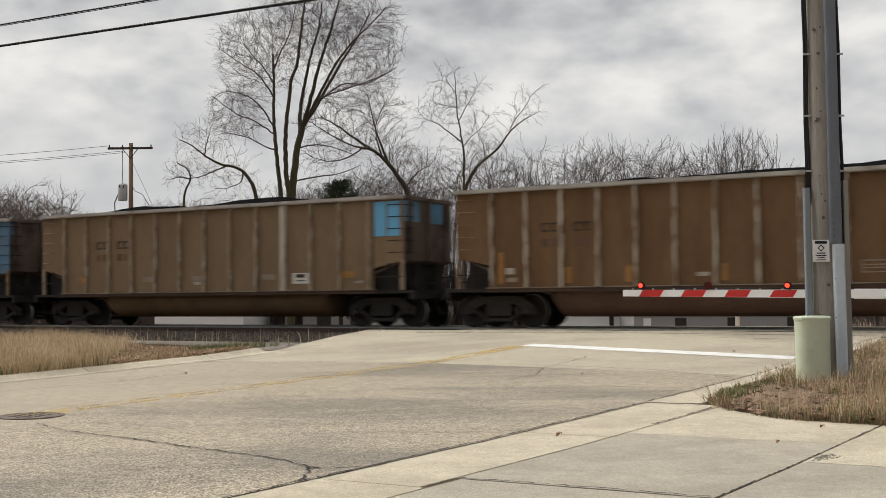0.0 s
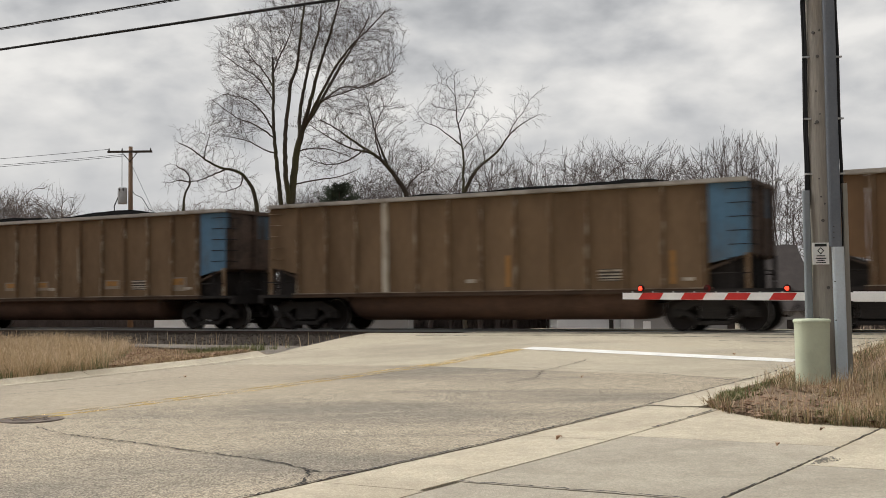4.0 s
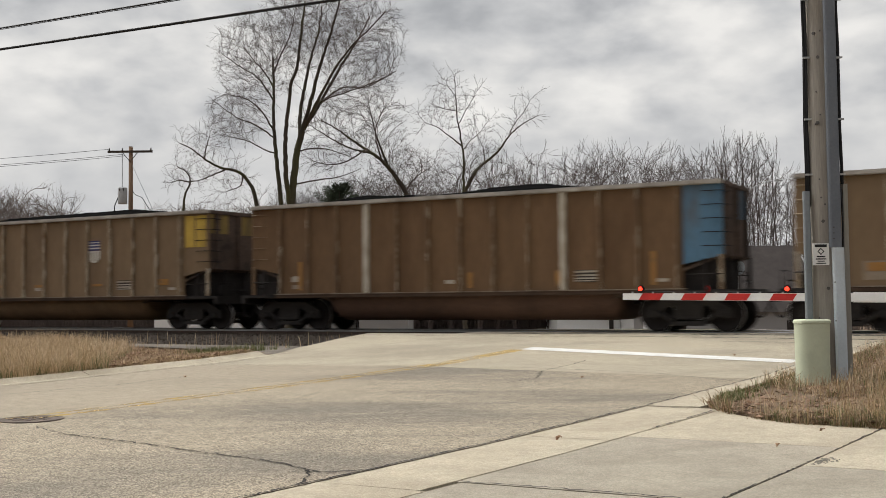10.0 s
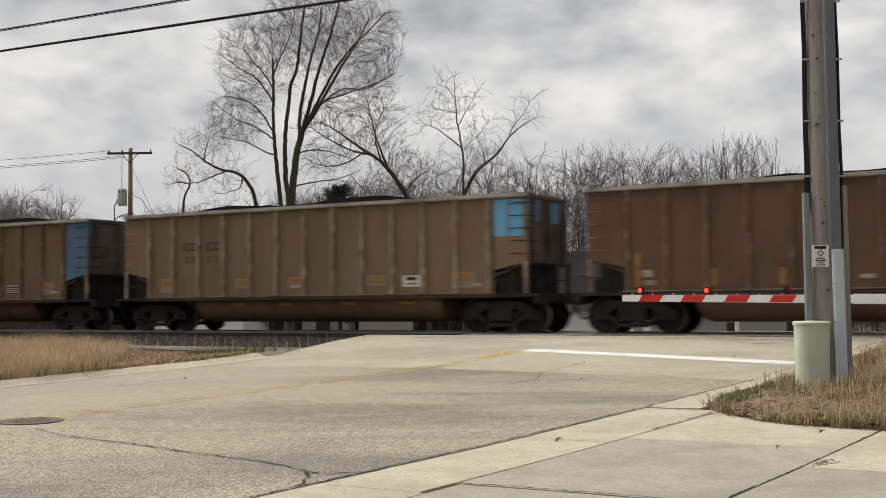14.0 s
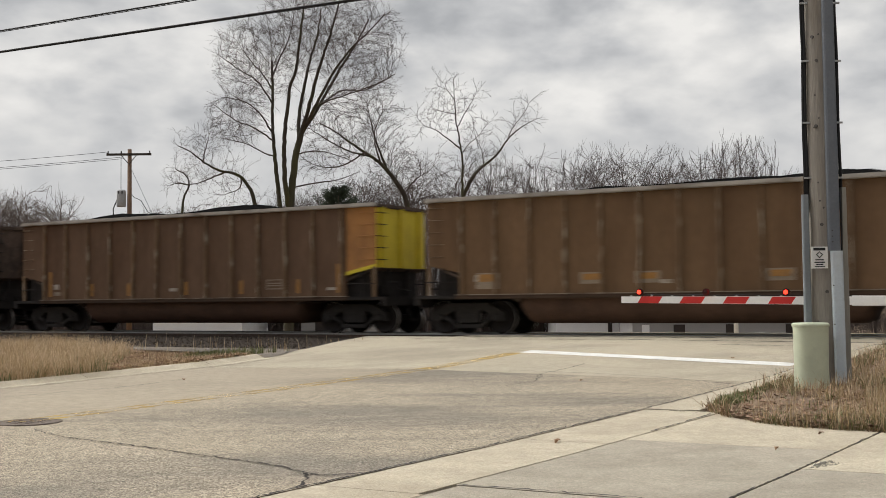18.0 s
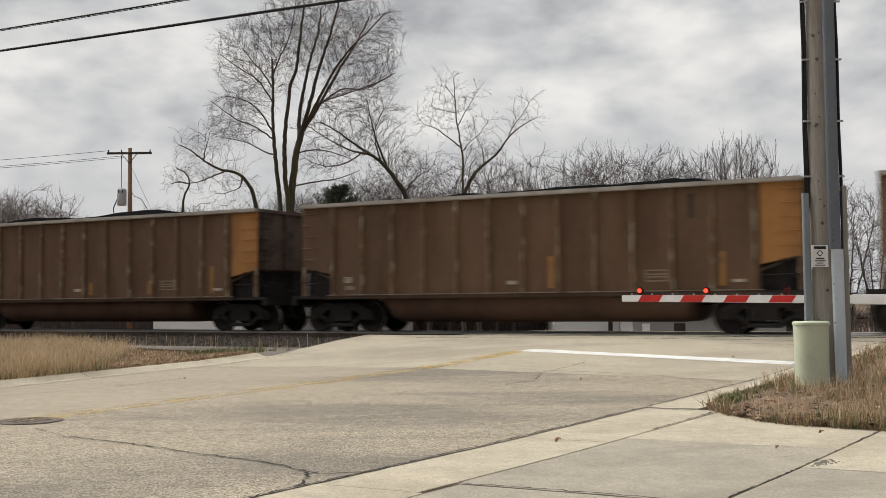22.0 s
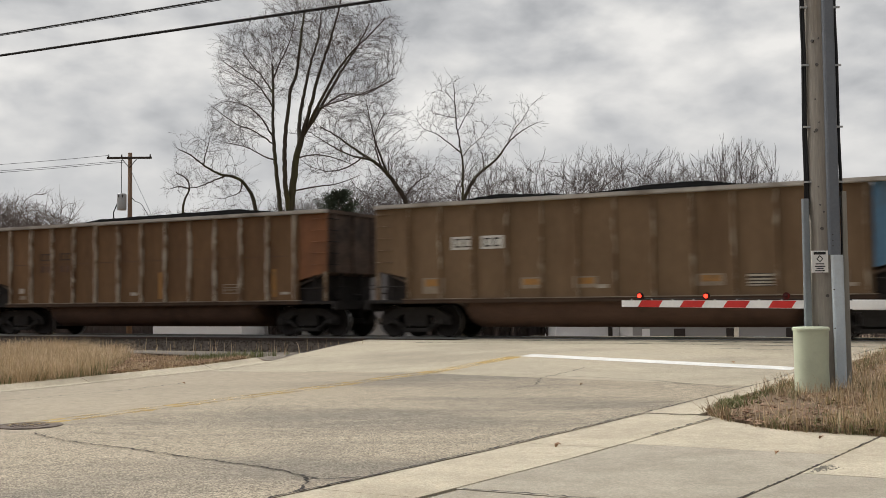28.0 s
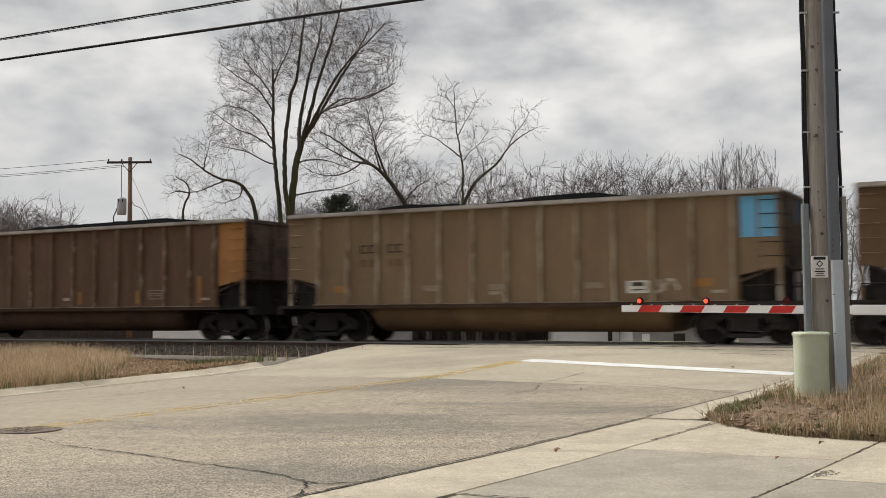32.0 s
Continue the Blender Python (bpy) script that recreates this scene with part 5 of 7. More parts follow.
# ---- grass and leaves ----
def blades(name, places, material, label, category="grass", width=0.006, bend=0.35, seed=1, tuft=7):
    """Grass in tufts: each blade a bent, tapering strip that leans out of its tuft. places: (x, y, z, height)."""
    rnd = random.Random(seed)
    verts, faces = [], []
    for i, (x, y, z, h) in enumerate(places):
        if i % tuft == 0:
            cx, cy, cz, lean = x, y, z, rnd.uniform(0.6, 1.3)
            wind = rnd.uniform(0, math.tau)
        b = rnd.uniform(0, math.tau)
        r = rnd.uniform(0, 0.05) + 0.02
        if tuft > 1:
            x, y, z = cx + math.cos(b) * r, cy + math.sin(b) * r, cz
        h *= rnd.uniform(0.7, 1.15)
        a = rnd.uniform(0, math.tau)
        c, s = math.cos(a), math.sin(a)
        ln = rnd.uniform(0.1, 1.0) * bend * h * lean
        w = width * rnd.uniform(0.6, 1.4)
        lx, ly = math.cos(b) * ln + math.cos(wind) * ln * 0.5, math.sin(b) * ln + math.sin(wind) * ln * 0.5
        up = h * max(0.25, 1 - 0.25 * ln / h)
        k = len(verts)
        verts += [(x - c * w, y - s * w, z), (x + c * w, y + s * w, z), (x + lx * 0.4 - c * w * 0.8, y + ly * 0.4 - s * w * 0.8, z + up * 0.65), (x + lx * 0.4 + c * w * 0.8, y + ly * 0.4 + s * w * 0.8, z + up * 0.65), (x + lx, y + ly, z + up * rnd.uniform(0.8, 1.0))]
        faces += [(k, k + 1, k + 3, k + 2), (k + 2, k + 3, k + 4)]
    me = bpy.data.meshes.new(name)
    me.from_pydata(verts, [], faces)
    me.materials.append(M[material])
    return tagged(new(name, me), label, category, kind="stuff")


def leaf_litter(name, places, label, size=0.035, seed=2):
    rnd = random.Random(seed)
    verts, faces = [], []
    for x, y, z in places:
        a, r = rnd.uniform(0, math.tau), size * rnd.uniform(0.6, 1.4)
        k = len(verts)
        for t, l in ((0, 1), (1.2, 0.55), (math.pi, 0.9), (-1.2, 0.55)):
            verts.append((x + math.cos(a + t) * r * l, y + math.sin(a + t) * r * l, z + rnd.uniform(0.004, 0.03)))
        faces += [(k, k + 1, k + 2), (k, k + 2, k + 3)]
    me = bpy.data.meshes.new(name)
    me.from_pydata(verts, [], faces)
    me.materials.append(M["leaf"])
    return tagged(new(name, me), label, "leaves", kind="stuff")


def left_verge():
    rnd = random.Random(7)
    tall, green, low, litter = [], [], [], []
    for i in range(120000):
        d, w = -5.65 - 13 * rnd.random() ** 1.25, 3.0 + 15 * rnd.random()
        p = beside(w, d)
        t = -5.65 - d - (12.4 - w) * 1.0 - 0.5 * noise.noise(p * 0.7)            # how far into the tall growth
        clump = noise.noise(p * 1.1)
        if w < 8.5 and d > -6.0 - (8.5 - w) * 0.75:
            continue
        if w < 6.6 and d > -16.2 + max(0, w - 4.2) * 4.6 - 0.5 * rnd.random():
            continue
        if t > 0.0:
            h = min(1, 0.22 + t * 0.28) * (0.50 + 0.24 * clump) * rnd.uniform(0.5, 1.25)
            tall.append((p.x, p.y, ground_z(p.x, p.y) - 0.02, h))
            if rnd.random() < 0.5 - 0.12 * t:
                green.append((p.x + 0.02, p.y, ground_z(p.x, p.y) - 0.02, h * 0.55))
        elif rnd.random() < 0.95:
            low.append((p.x, p.y, ground_z(p.x, p.y) - 0.01, rnd.uniform(0.04, 0.14) * (1 + 0.6 * clump)))
            if rnd.random() < 0.16 + 0.4 * clump:
                litter.append((p.x, p.y, ground_z(p.x, p.y) + 0.03))
    blades("dry_grass", tall, "straw", "tall dry straw-coloured grass beside the kerb", width=0.0028, bend=1.25, seed=3, tuft=5)
    blades("green_grass", green, "green_grass", "green shoots low in the dry grass", width=0.007, seed=4)
    blades("short_grass", low[::3], "brown_grass", "short brown turf with fallen leaves", width=0.006, bend=0.8, seed=5)
    blades("short_grass", [q for i, q in enumerate(low) if i % 3], "straw", "short dry turf with fallen leaves", width=0.006, bend=0.8, seed=25)
    leaf_litter("fallen_leaves", litter, "brown fallen leaves in the short grass", 0.05)
    # a tuft of green near the shoulder, and stalks by the ballast
    tuft = []
    for i in range(1500):
        w, d = 7.3 + rnd.gauss(0, 0.3), -7.6 + rnd.gauss(0, 0.5)
        p = beside(w, d)
        tuft.append((p.x, p.y, ground_z(p.x, p.y) + 0.02, rnd.uniform(0.08, 0.28)))
    blades("grass_tuft", tuft, "green_grass", "green tuft of grass by the shoulder", width=0.006, seed=6)
    stalks = []
    for i in range(170):
        p = beside(2.4 + rnd.random() * 3.2, -6.5 - rnd.random() * 15)
        stalks.append((p.x, p.y, ground_z(p.x, p.y), rnd.uniform(0.25, 0.6)))
    blades("weed_stalks", stalks, "straw", "thin dry weed stalks beside the ballast", width=0.005, bend=0.2, seed=8, tuft=1)


def right_verge():
    rnd = random.Random(17)
    dry, brown, green, front, litter, flat, stems = [], [], [], [], [], [], []
    for i in range(90000):
        d = 6.4 + 9.0 * rnd.random() ** 1.3
        e = verge_edge(d)
        back = (e - 3.0) * rnd.random() ** 1.7
        w = e - back
        p = beside(w, d)
        z = road_z(w, d) + 0.045 * min(1, (e - w) / 0.6)
        clump = noise.noise(p * 1.6) + 0.5 * noise.noise(p * 4.0)
        rim = min(1, max(0.0, (d - 7.0) / 0.9))
        if rnd.random() < (0.14 if d < 8.2 and back < 1.9 else 0.4):
            flat.append((p.x, p.y, z - 0.01, rnd.uniform(0.03, 0.12)))
        if rnd.random() < 0.035 + 0.05 * rim:
            litter.append((p.x, p.y, z + 0.02 + 0.05 * rim * rnd.random()))
        bare = d < 8.2 and 0.05 < back < 1.9
        if (bare and rnd.random() < 0.95) or (clump < -0.1 and rnd.random() < 0.8):
            continue
        h = (0.05 + 0.21 * rim) * (0.85 + 0.8 * clump) * rnd.uniform(0.4, 1.3)
        k = rnd.random()
        near = back < 0.5 and d > 7.3
        if k < (0.42 if near else 0.2) + 0.35 * clump:
            green.append((p.x, p.y, z - 0.02, max(h * 0.85, 0.04)))
        elif k < 0.72:
            brown.append((p.x, p.y, z - 0.02, max(h, 0.04)))
        else:
            dry.append((p.x, p.y, z - 0.02, max(h * 1.1, 0.04)))
        if rim > 0.5 and rnd.random() < 0.16:
            stems.append((p.x, p.y, z - 0.02, rnd.uniform(0.25, 0.5)))
    for i in range(2600):
        k = rnd.random()
        w, d = (13.75 + rnd.gauss(0, 0.16), 6.52 + abs(rnd.gauss(0, 0.12))) if k < 0.45 else (13.6 - rnd.random() * 3.2, 6.42 + abs(rnd.gauss(0, 0.10)))
        p = beside(w, d)
        front.append((p.x, p.y, road_z(w, d) + 0.02, rnd.uniform(0.05, 0.16)))
    blades("dry_grass", dry, "straw", "dry brown grass round the pole and pedestal", width=0.003, bend=1.1, seed=13, tuft=4)
    blades("brown_grass", brown, "brown_grass", "limp reddish-brown grass on the verge", width=0.0035, bend=1.3, seed=19, tuft=5)
    blades("green_grass", green, "green_grass", "green grass among dry stems by the pole", width=0.0038, bend=0.9, seed=14, tuft=9)
    blades("dead_grass", flat, "brown_grass", "flattened brown dead grass on the verge", width=0.0045, bend=2.2, seed=16)
    blades("dry_stems", stems, "straw", "tall thin dry stems round the pole", width=0.0022, bend=0.35, seed=21, tuft=1)
    blades("grass_tuft", front, "green_grass", "dark green tuft of grass at the kerb corner", width=0.005, bend=0.8, seed=15)
    leaf_litter("fallen_leaves", litter, "reddish fallen leaves on the verge", 0.05, 5)


left_verge()
right_verge()


def loose_leaf(w, d, size, seed):
    """One curled dead leaf."""
    rnd = random.Random(seed)
    bm = bmesh.new()
    n = 9
    mid = [bm.verts.new((size * (i / (n - 1) - 0.5), 0, size * 0.25 * math.sin(i * 0.7))) for i in range(n)]
    for sg in (-1, 1):
        edge = [bm.verts.new((size * (i / (n - 1) - 0.5), sg * size * 0.36 * math.sin(math.pi * i / (n - 1)) * (0.8 + 0.35 * (i % 2)), size * (0.18 + rnd.uniform(0, 0.2)))) for i in range(1, n - 1)]
        chain = [mid[0]] + edge + [mid[-1]]
        for i in range(n - 1):
            if chain[i] is mid[i]:
                bm.faces.new((mid[i], mid[i + 1], chain[i + 1]))
            elif chain[i + 1] is mid[i + 1]:
                bm.faces.new((mid[i], mid[i + 1], chain[i]))
            else:
                bm.faces.new((mid[i], mid[i + 1], chain[i + 1], chain[i]))
    ob = part("dead_leaf", bm, "leaf")
    p = beside(w, d, road_z(w, d) + 0.012)
    ob.matrix_world = Matrix.Translation(p) @ pose(0, 0, 0, 0, 0, rnd.uniform(0, 360))
    tagged(ob, "curled brown dead leaf lying on concrete", "leaf", "loose leaves")


for i, (w, d, s) in enumerate(((17.41, 6.24, 0.085), (15.9, 8.35, 0.06), (7.43, 4.3, 0.08), (17.1, 8.3, 0.06), (13.1, -3.0, 0.07), (11.4, 3.4, 0.05))):
    loose_leaf(w, d, s, i)


# ---- stones on the track bed ----
def stones():
    rnd = random.Random(9)
    verts, faces = [], []
    for i in range(9000):
        s, off = rnd.uniform(-30, 24), rnd.uniform(-2.4, 0.75)
        p = track_point(s, off)
        if -6.2 < d_of(p.x, p.y) < 9:
            continue
        z = float(np.interp(off, (-3.4, -2.6, -0.45, 0.2), (-0.05, 0.17, 0.40, 0.41)))
        r = rnd.uniform(0.02, 0.045)
        b = len(verts)
        a = rnd.uniform(0, 6)
        for k in range(4):
            q = a + k * math.tau / 4 + rnd.uniform(-0.4, 0.4)
            verts.append((p.x + math.cos(q) * r, p.y + math.sin(q) * r, z + rnd.uniform(-0.01, 0.012)))
        verts.append((p.x + rnd.uniform(-0.3, 0.3) * r, p.y + rnd.uniform(-0.3, 0.3) * r, z + r * rnd.uniform(0.7, 1.3)))
        faces += [(b + k, b + (k + 1) % 4, b + 4) for k in range(4)]
    me = bpy.data.meshes.new("ballast_stones")
    me.from_pydata(verts, [], faces)
    me.materials.append(M["ballast"])
    tagged(new("ballast_stones", me), "loose grey ballast stones beside the rails", "ballast", kind="stuff")


stones()
# ---- near things: pole, pedestal, gate ----
def make_pole():
    base = Vector((5.53, 16.05, 0.12))
    pole = empty("utility_pole", Matrix.Translation(base), "weathered grey wooden utility pole with conduits and cables", "pole")
    bm = bmesh.new()
    tube(bm, [(0.006 * z - 0.025 * math.sin(z * 0.3), 0, z) for z in np.linspace(-0.3, 12, 25)], [0.226 - 0.004 * z for z in np.linspace(0, 12, 25)], 24)
    part("shaft", bm, "pole_wood", pole)
    # U-shaped cable guards: a flat face with rounded edges, nailed to the wood
    def guard(x0, x1, top0, top1, z0, z1, y, deep):
        g = bmesh.new()
        rings = []
        for x, wd, z in ((x0, x1 - x0, z0), (top0, top1 - top0, z1)):
            rings.append([g.verts.new((x + u * wd, y + v * deep, z)) for u, v in ((0, 1), (0, 0.35), (0.07, 0.12), (0.2, 0), (0.8, 0), (0.93, 0.12), (1, 0.35), (1, 1))])
        for j in range(8):
            g.faces.new((rings[0][j], rings[0][(j + 1) % 8], rings[1][(j + 1) % 8], rings[1][j]))
        g.faces.new(rings[0])
        g.faces.new(rings[1])
        return g

    part("conduit", guard(0.037, 0.198, 0.013, 0.188, 0.0, 2.0, -0.265, 0.07), "guard", pole, "pale grey metal cable guard")
    part("conduit", guard(-0.02, 0.158, -0.02, 0.13, 2.0, 9.5, -0.26, 0.07), "conduit_dark", pole, "dark grey plastic cable guard")
    bm = bmesh.new()
    prism(bm, ((0.226, -0.1), (0.306, -0.1), (0.293, 2.92), (0.229, 2.92)), "y", -0.14, -0.06)
    part("moulding", bm, "moulding", pole, "grey-green wooden cable moulding")
    bm = bmesh.new()
    box(bm, 0.030, 0.206, -0.277, -0.267, 0.02, 0.12, 0.004)
    part("strap", bm, "conduit", pole)
    for z in (0.95, 1.5, 2.12, 2.2, 2.28):
        bm = bmesh.new()
        box(bm, 0.028, 0.044, -0.274, -0.258, z, z + 0.014)
        part("bolt", bm, "iron", pole)
    for z, a, r in ((2.38, -0.42, 0.024), (1.42, -0.2, 0.024), (2.72, -0.5, 0.012), (2.62, -0.28, 0.014), (3.8, -0.62, 0.024), (4.75, -0.5, 0.022), (5.1, -0.75, 0.022)):
        bm = bmesh.new()
        tube(bm, ((0.2 * math.sin(a), -0.2 * math.cos(a), z), (0.230 * math.sin(a), -0.2305 * math.cos(a), z)), r, 10)
        part("knot", bm, "iron", pole)
    part("conduit", guard(-0.335, -0.228, -0.332, -0.236, 0.1, 2.82, -0.12, 0.06), "conduit", pole, "grey metal cable guard")
    for x0, x1, r in ((-0.238, -0.228, 0.024), (0.248, 0.195, 0.025), (-0.285, -0.255, 0.008), (-0.262, -0.272, 0.016)):
        bm = bmesh.new()
        tube(bm, [(x0 + (x1 - x0) * k / 12 + 0.006 * math.sin(k * 2.1), -0.05, 2.6 + k * 0.58) for k in range(13)], r, 8)
        part("cable", bm, "cable", pole, "black cable")
    bm = bmesh.new()
    tube(bm, [(0.214 - 0.002 * k + 0.004 * math.sin(k * 1.7), -0.16, 0.05 + k * 0.28) for k in range(11)], 0.011, 6)
    part("cable", bm, "cable", pole, "black cable")
    for z in (3.05, 3.85, 4.75, 5.6):
        for x in (-0.235, 0.235):
            bm = bmesh.new()
            box(bm, x - 0.05, x + 0.05, -0.10, -0.07, z, z + 0.025)
            part("strap", bm, "metal", pole)
    rnd = random.Random(2)
    for i in range(7):
        z = rnd.uniform(0.7, 6)
        a = rnd.uniform(-0.85, -0.15)
        bm = bmesh.new()
        tube(bm, ((0.2 * math.sin(a), -0.2 * math.cos(a) + 0.02, z), (0.232 * math.sin(a), -0.234 * math.cos(a), z)), 0.011, 8)
        part("bolt", bm, "iron", pole)
    bm = bmesh.new()
    box(bm, -0.272, -0.037, -0.262, -0.255, 1.75, 2.06)
    sign = part("notice", bm, "sign", pole, "small white warning notice")
    for b in ((-0.085, 0.085, 2.005, 2.045), (-0.06, 0.06, 1.865, 1.88), (-0.075, 0.075, 1.83, 1.845), (-0.05, 0.05, 1.80, 1.812), (-0.07, 0.07, 1.77, 1.782)):
        bm = bmesh.new()
        box(bm, b[0] - 0.155, b[1] - 0.155, -0.266, -0.262, b[2], b[3])
        part("text_bar", bm, "ink", sign)
    bm = bmesh.new()
    prism(bm, ((-0.155, 1.895), (-0.105, 1.945), (-0.155, 1.995), (-0.205, 1.945)), "y", -0.265, -0.262)
    part("diamond", bm, "ink", sign)
    bm = bmesh.new()
    prism(bm, ((-0.155, 1.912), (-0.122, 1.945), (-0.155, 1.978), (-0.188, 1.945)), "y", -0.2665, -0.265)
    part("diamond", bm, "sign", sign)


make_pole()


def make_pedestal():
    base = Vector((5.165, 15.62, 0.12))
    ped = empty("utility_pedestal", Matrix.Translation(base), "pale green plastic utility pedestal beside the pole", "utility box")
    bm = bmesh.new()
    n = 24
    prof = ((0.243, -0.14), (0.243, 0.12), (0.238, 0.4), (0.247, 0.9), (0.25, 0.93))
    def sq(a, r):
        c, s = math.cos(a), math.sin(a)
        k = (abs(c) ** 4 + abs(s) ** 4) ** -0.25
        return c * r * (0.35 + 0.65 * k) / 1.06, s * r * 0.8 * (0.35 + 0.65 * k)
    rings = [[bm.verts.new((*sq(i * math.tau / n, r), z)) for i in range(n)] for r, z in prof]
    for a, b in zip(rings, rings[1:]):
        for i in range(n):
            bm.faces.new((a[i], a[(i + 1) % n], b[(i + 1) % n], b[i])).smooth = True
    part("cover", bm, "pedestal", ped)
    bm = bmesh.new()
    rings = [[bm.verts.new((*sq(i * math.tau / n, r), z)) for i in range(n)] for r, z in ((0.25, 0.93), (0.262, 0.935), (0.262, 0.965), (0.24, 0.985), (0.05, 0.99))]
    for a, b in zip(rings, rings[1:]):
        for i in range(n):
            bm.faces.new((a[i], a[(i + 1) % n], b[(i + 1) % n], b[i]))
    bm.faces.new(rings[-1])
    part("lid", bm, "pedestal", ped)
    bm = bmesh.new()
    box(bm, -0.18, 0.18, -0.12, 0.12, -0.1, 0.1)
    part("stake", bm, "tie", ped)


make_pedestal()
LAMPS = {}


def make_gate():
    tip, root = beside(5.0, 1.05), beside(5.0, 7.6)
    way = (root - tip).normalized()
    m = Matrix.Translation((tip.x, tip.y, 1.455)) @ pose(0, 0, 0, 0, 0.75, math.degrees(math.atan2(way.y, way.x)))
    gate = empty("crossing_gate", m, "lowered crossing gate arm with red and white stripes", "crossing gate")
    L = (root - tip).length
    bm = bmesh.new()
    prism(bm, ((0, -0.07), (0, 0.07), (4.7, 0.085), (4.7, -0.085)), "y", -0.025, 0.025)
    arm = part("arm", bm, "arm_white", gate)
    for i in range(5):
        x = 0.36 + i * 0.915
        bm = bmesh.new()
        prism(bm, ((x, -0.071), (x + 0.46, -0.071), (x + 0.55, 0.071), (x + 0.09, 0.071)), "y", -0.030, -0.024)
        part("stripe", bm, "arm_red", arm, "red reflective stripe")
    bm = bmesh.new()
    box(bm, 4.7, L + 0.3, -0.05, 0.05, -0.10, 0.10, 0.02)
    part("arm_bracket", bm, "arm_white", gate, "white painted arm bracket")
    bm = bmesh.new()
    tube(bm, [(0.3 + i * 0.45, 0.0, 0.10 + 0.012 * (i % 2)) for i in range(11)], 0.008, 6)
    part("lamp_wire", bm, "cable", gate)
    for i in range(10):
        bm = bmesh.new()
        box(bm, 0.2 + i * 0.45, 0.23 + i * 0.45, -0.02, 0.02, 0.07, 0.105)
        part("wire_clip", bm, "metal", gate)
    for name, x in (("tip", 0.42), ("mid", 1.85), ("root", 3.47)):
        bm = bmesh.new()
        tube(bm, ((x, 0.04, 0.165), (x, -0.03, 0.165), (x, -0.05, 0.165)), (0.06, 0.078, 0.078), 14)
        box(bm, x - 0.02, x + 0.02, -0.02, 0.02, 0.07, 0.11)
        lamp = part("lamp", bm, "lens_dark", gate, "red warning lamp")
        bm = bmesh.new()
        n = 14
        c0, c1 = bm.verts.new((0, -0.010, 0)), bm.verts.new((0, 0.010, 0))
        r0 = [bm.verts.new((0.047 * math.cos(k * math.tau / n), 0, 0.047 * math.sin(k * math.tau / n))) for k in range(n)]
        for k in range(n):
            bm.faces.new((c0, r0[k], r0[(k + 1) % n]))
            bm.faces.new((c1, r0[(k + 1) % n], r0[k])).material_index = 1
        disc = part("lamp_disc", bm, "lens_lit", lamp, "glowing red disc")
        disc.data.materials.append(M["lens_dark"])
        disc.location = (x, -0.10, 0.165)
        LAMPS[name] = disc
    # mast and mechanism
    foot = beside(5.0, 7.9)
    mast = empty("signal_mast", Matrix.Translation((foot.x, foot.y, 0.45)), "grey metal crossing signal mast with gate mechanism", "signal mast")
    bm = bmesh.new()
    tube(bm, ((0, 0, -0.3), (0, 0, 4.2)), 0.06, 12)
    part("post", bm, "metal", mast)
    bm = bmesh.new()
    box(bm, -0.25, 0.25, -0.3, 0.0, 0.75, 1.3, 0.03)
    part("mechanism_box", bm, "metal", mast)
    bm = bmesh.new()
    box(bm, -0.2, 0.2, -0.2, 0.2, -0.4, 0.06, 0.02)
    part("base", bm, "concrete", mast)


make_gate()


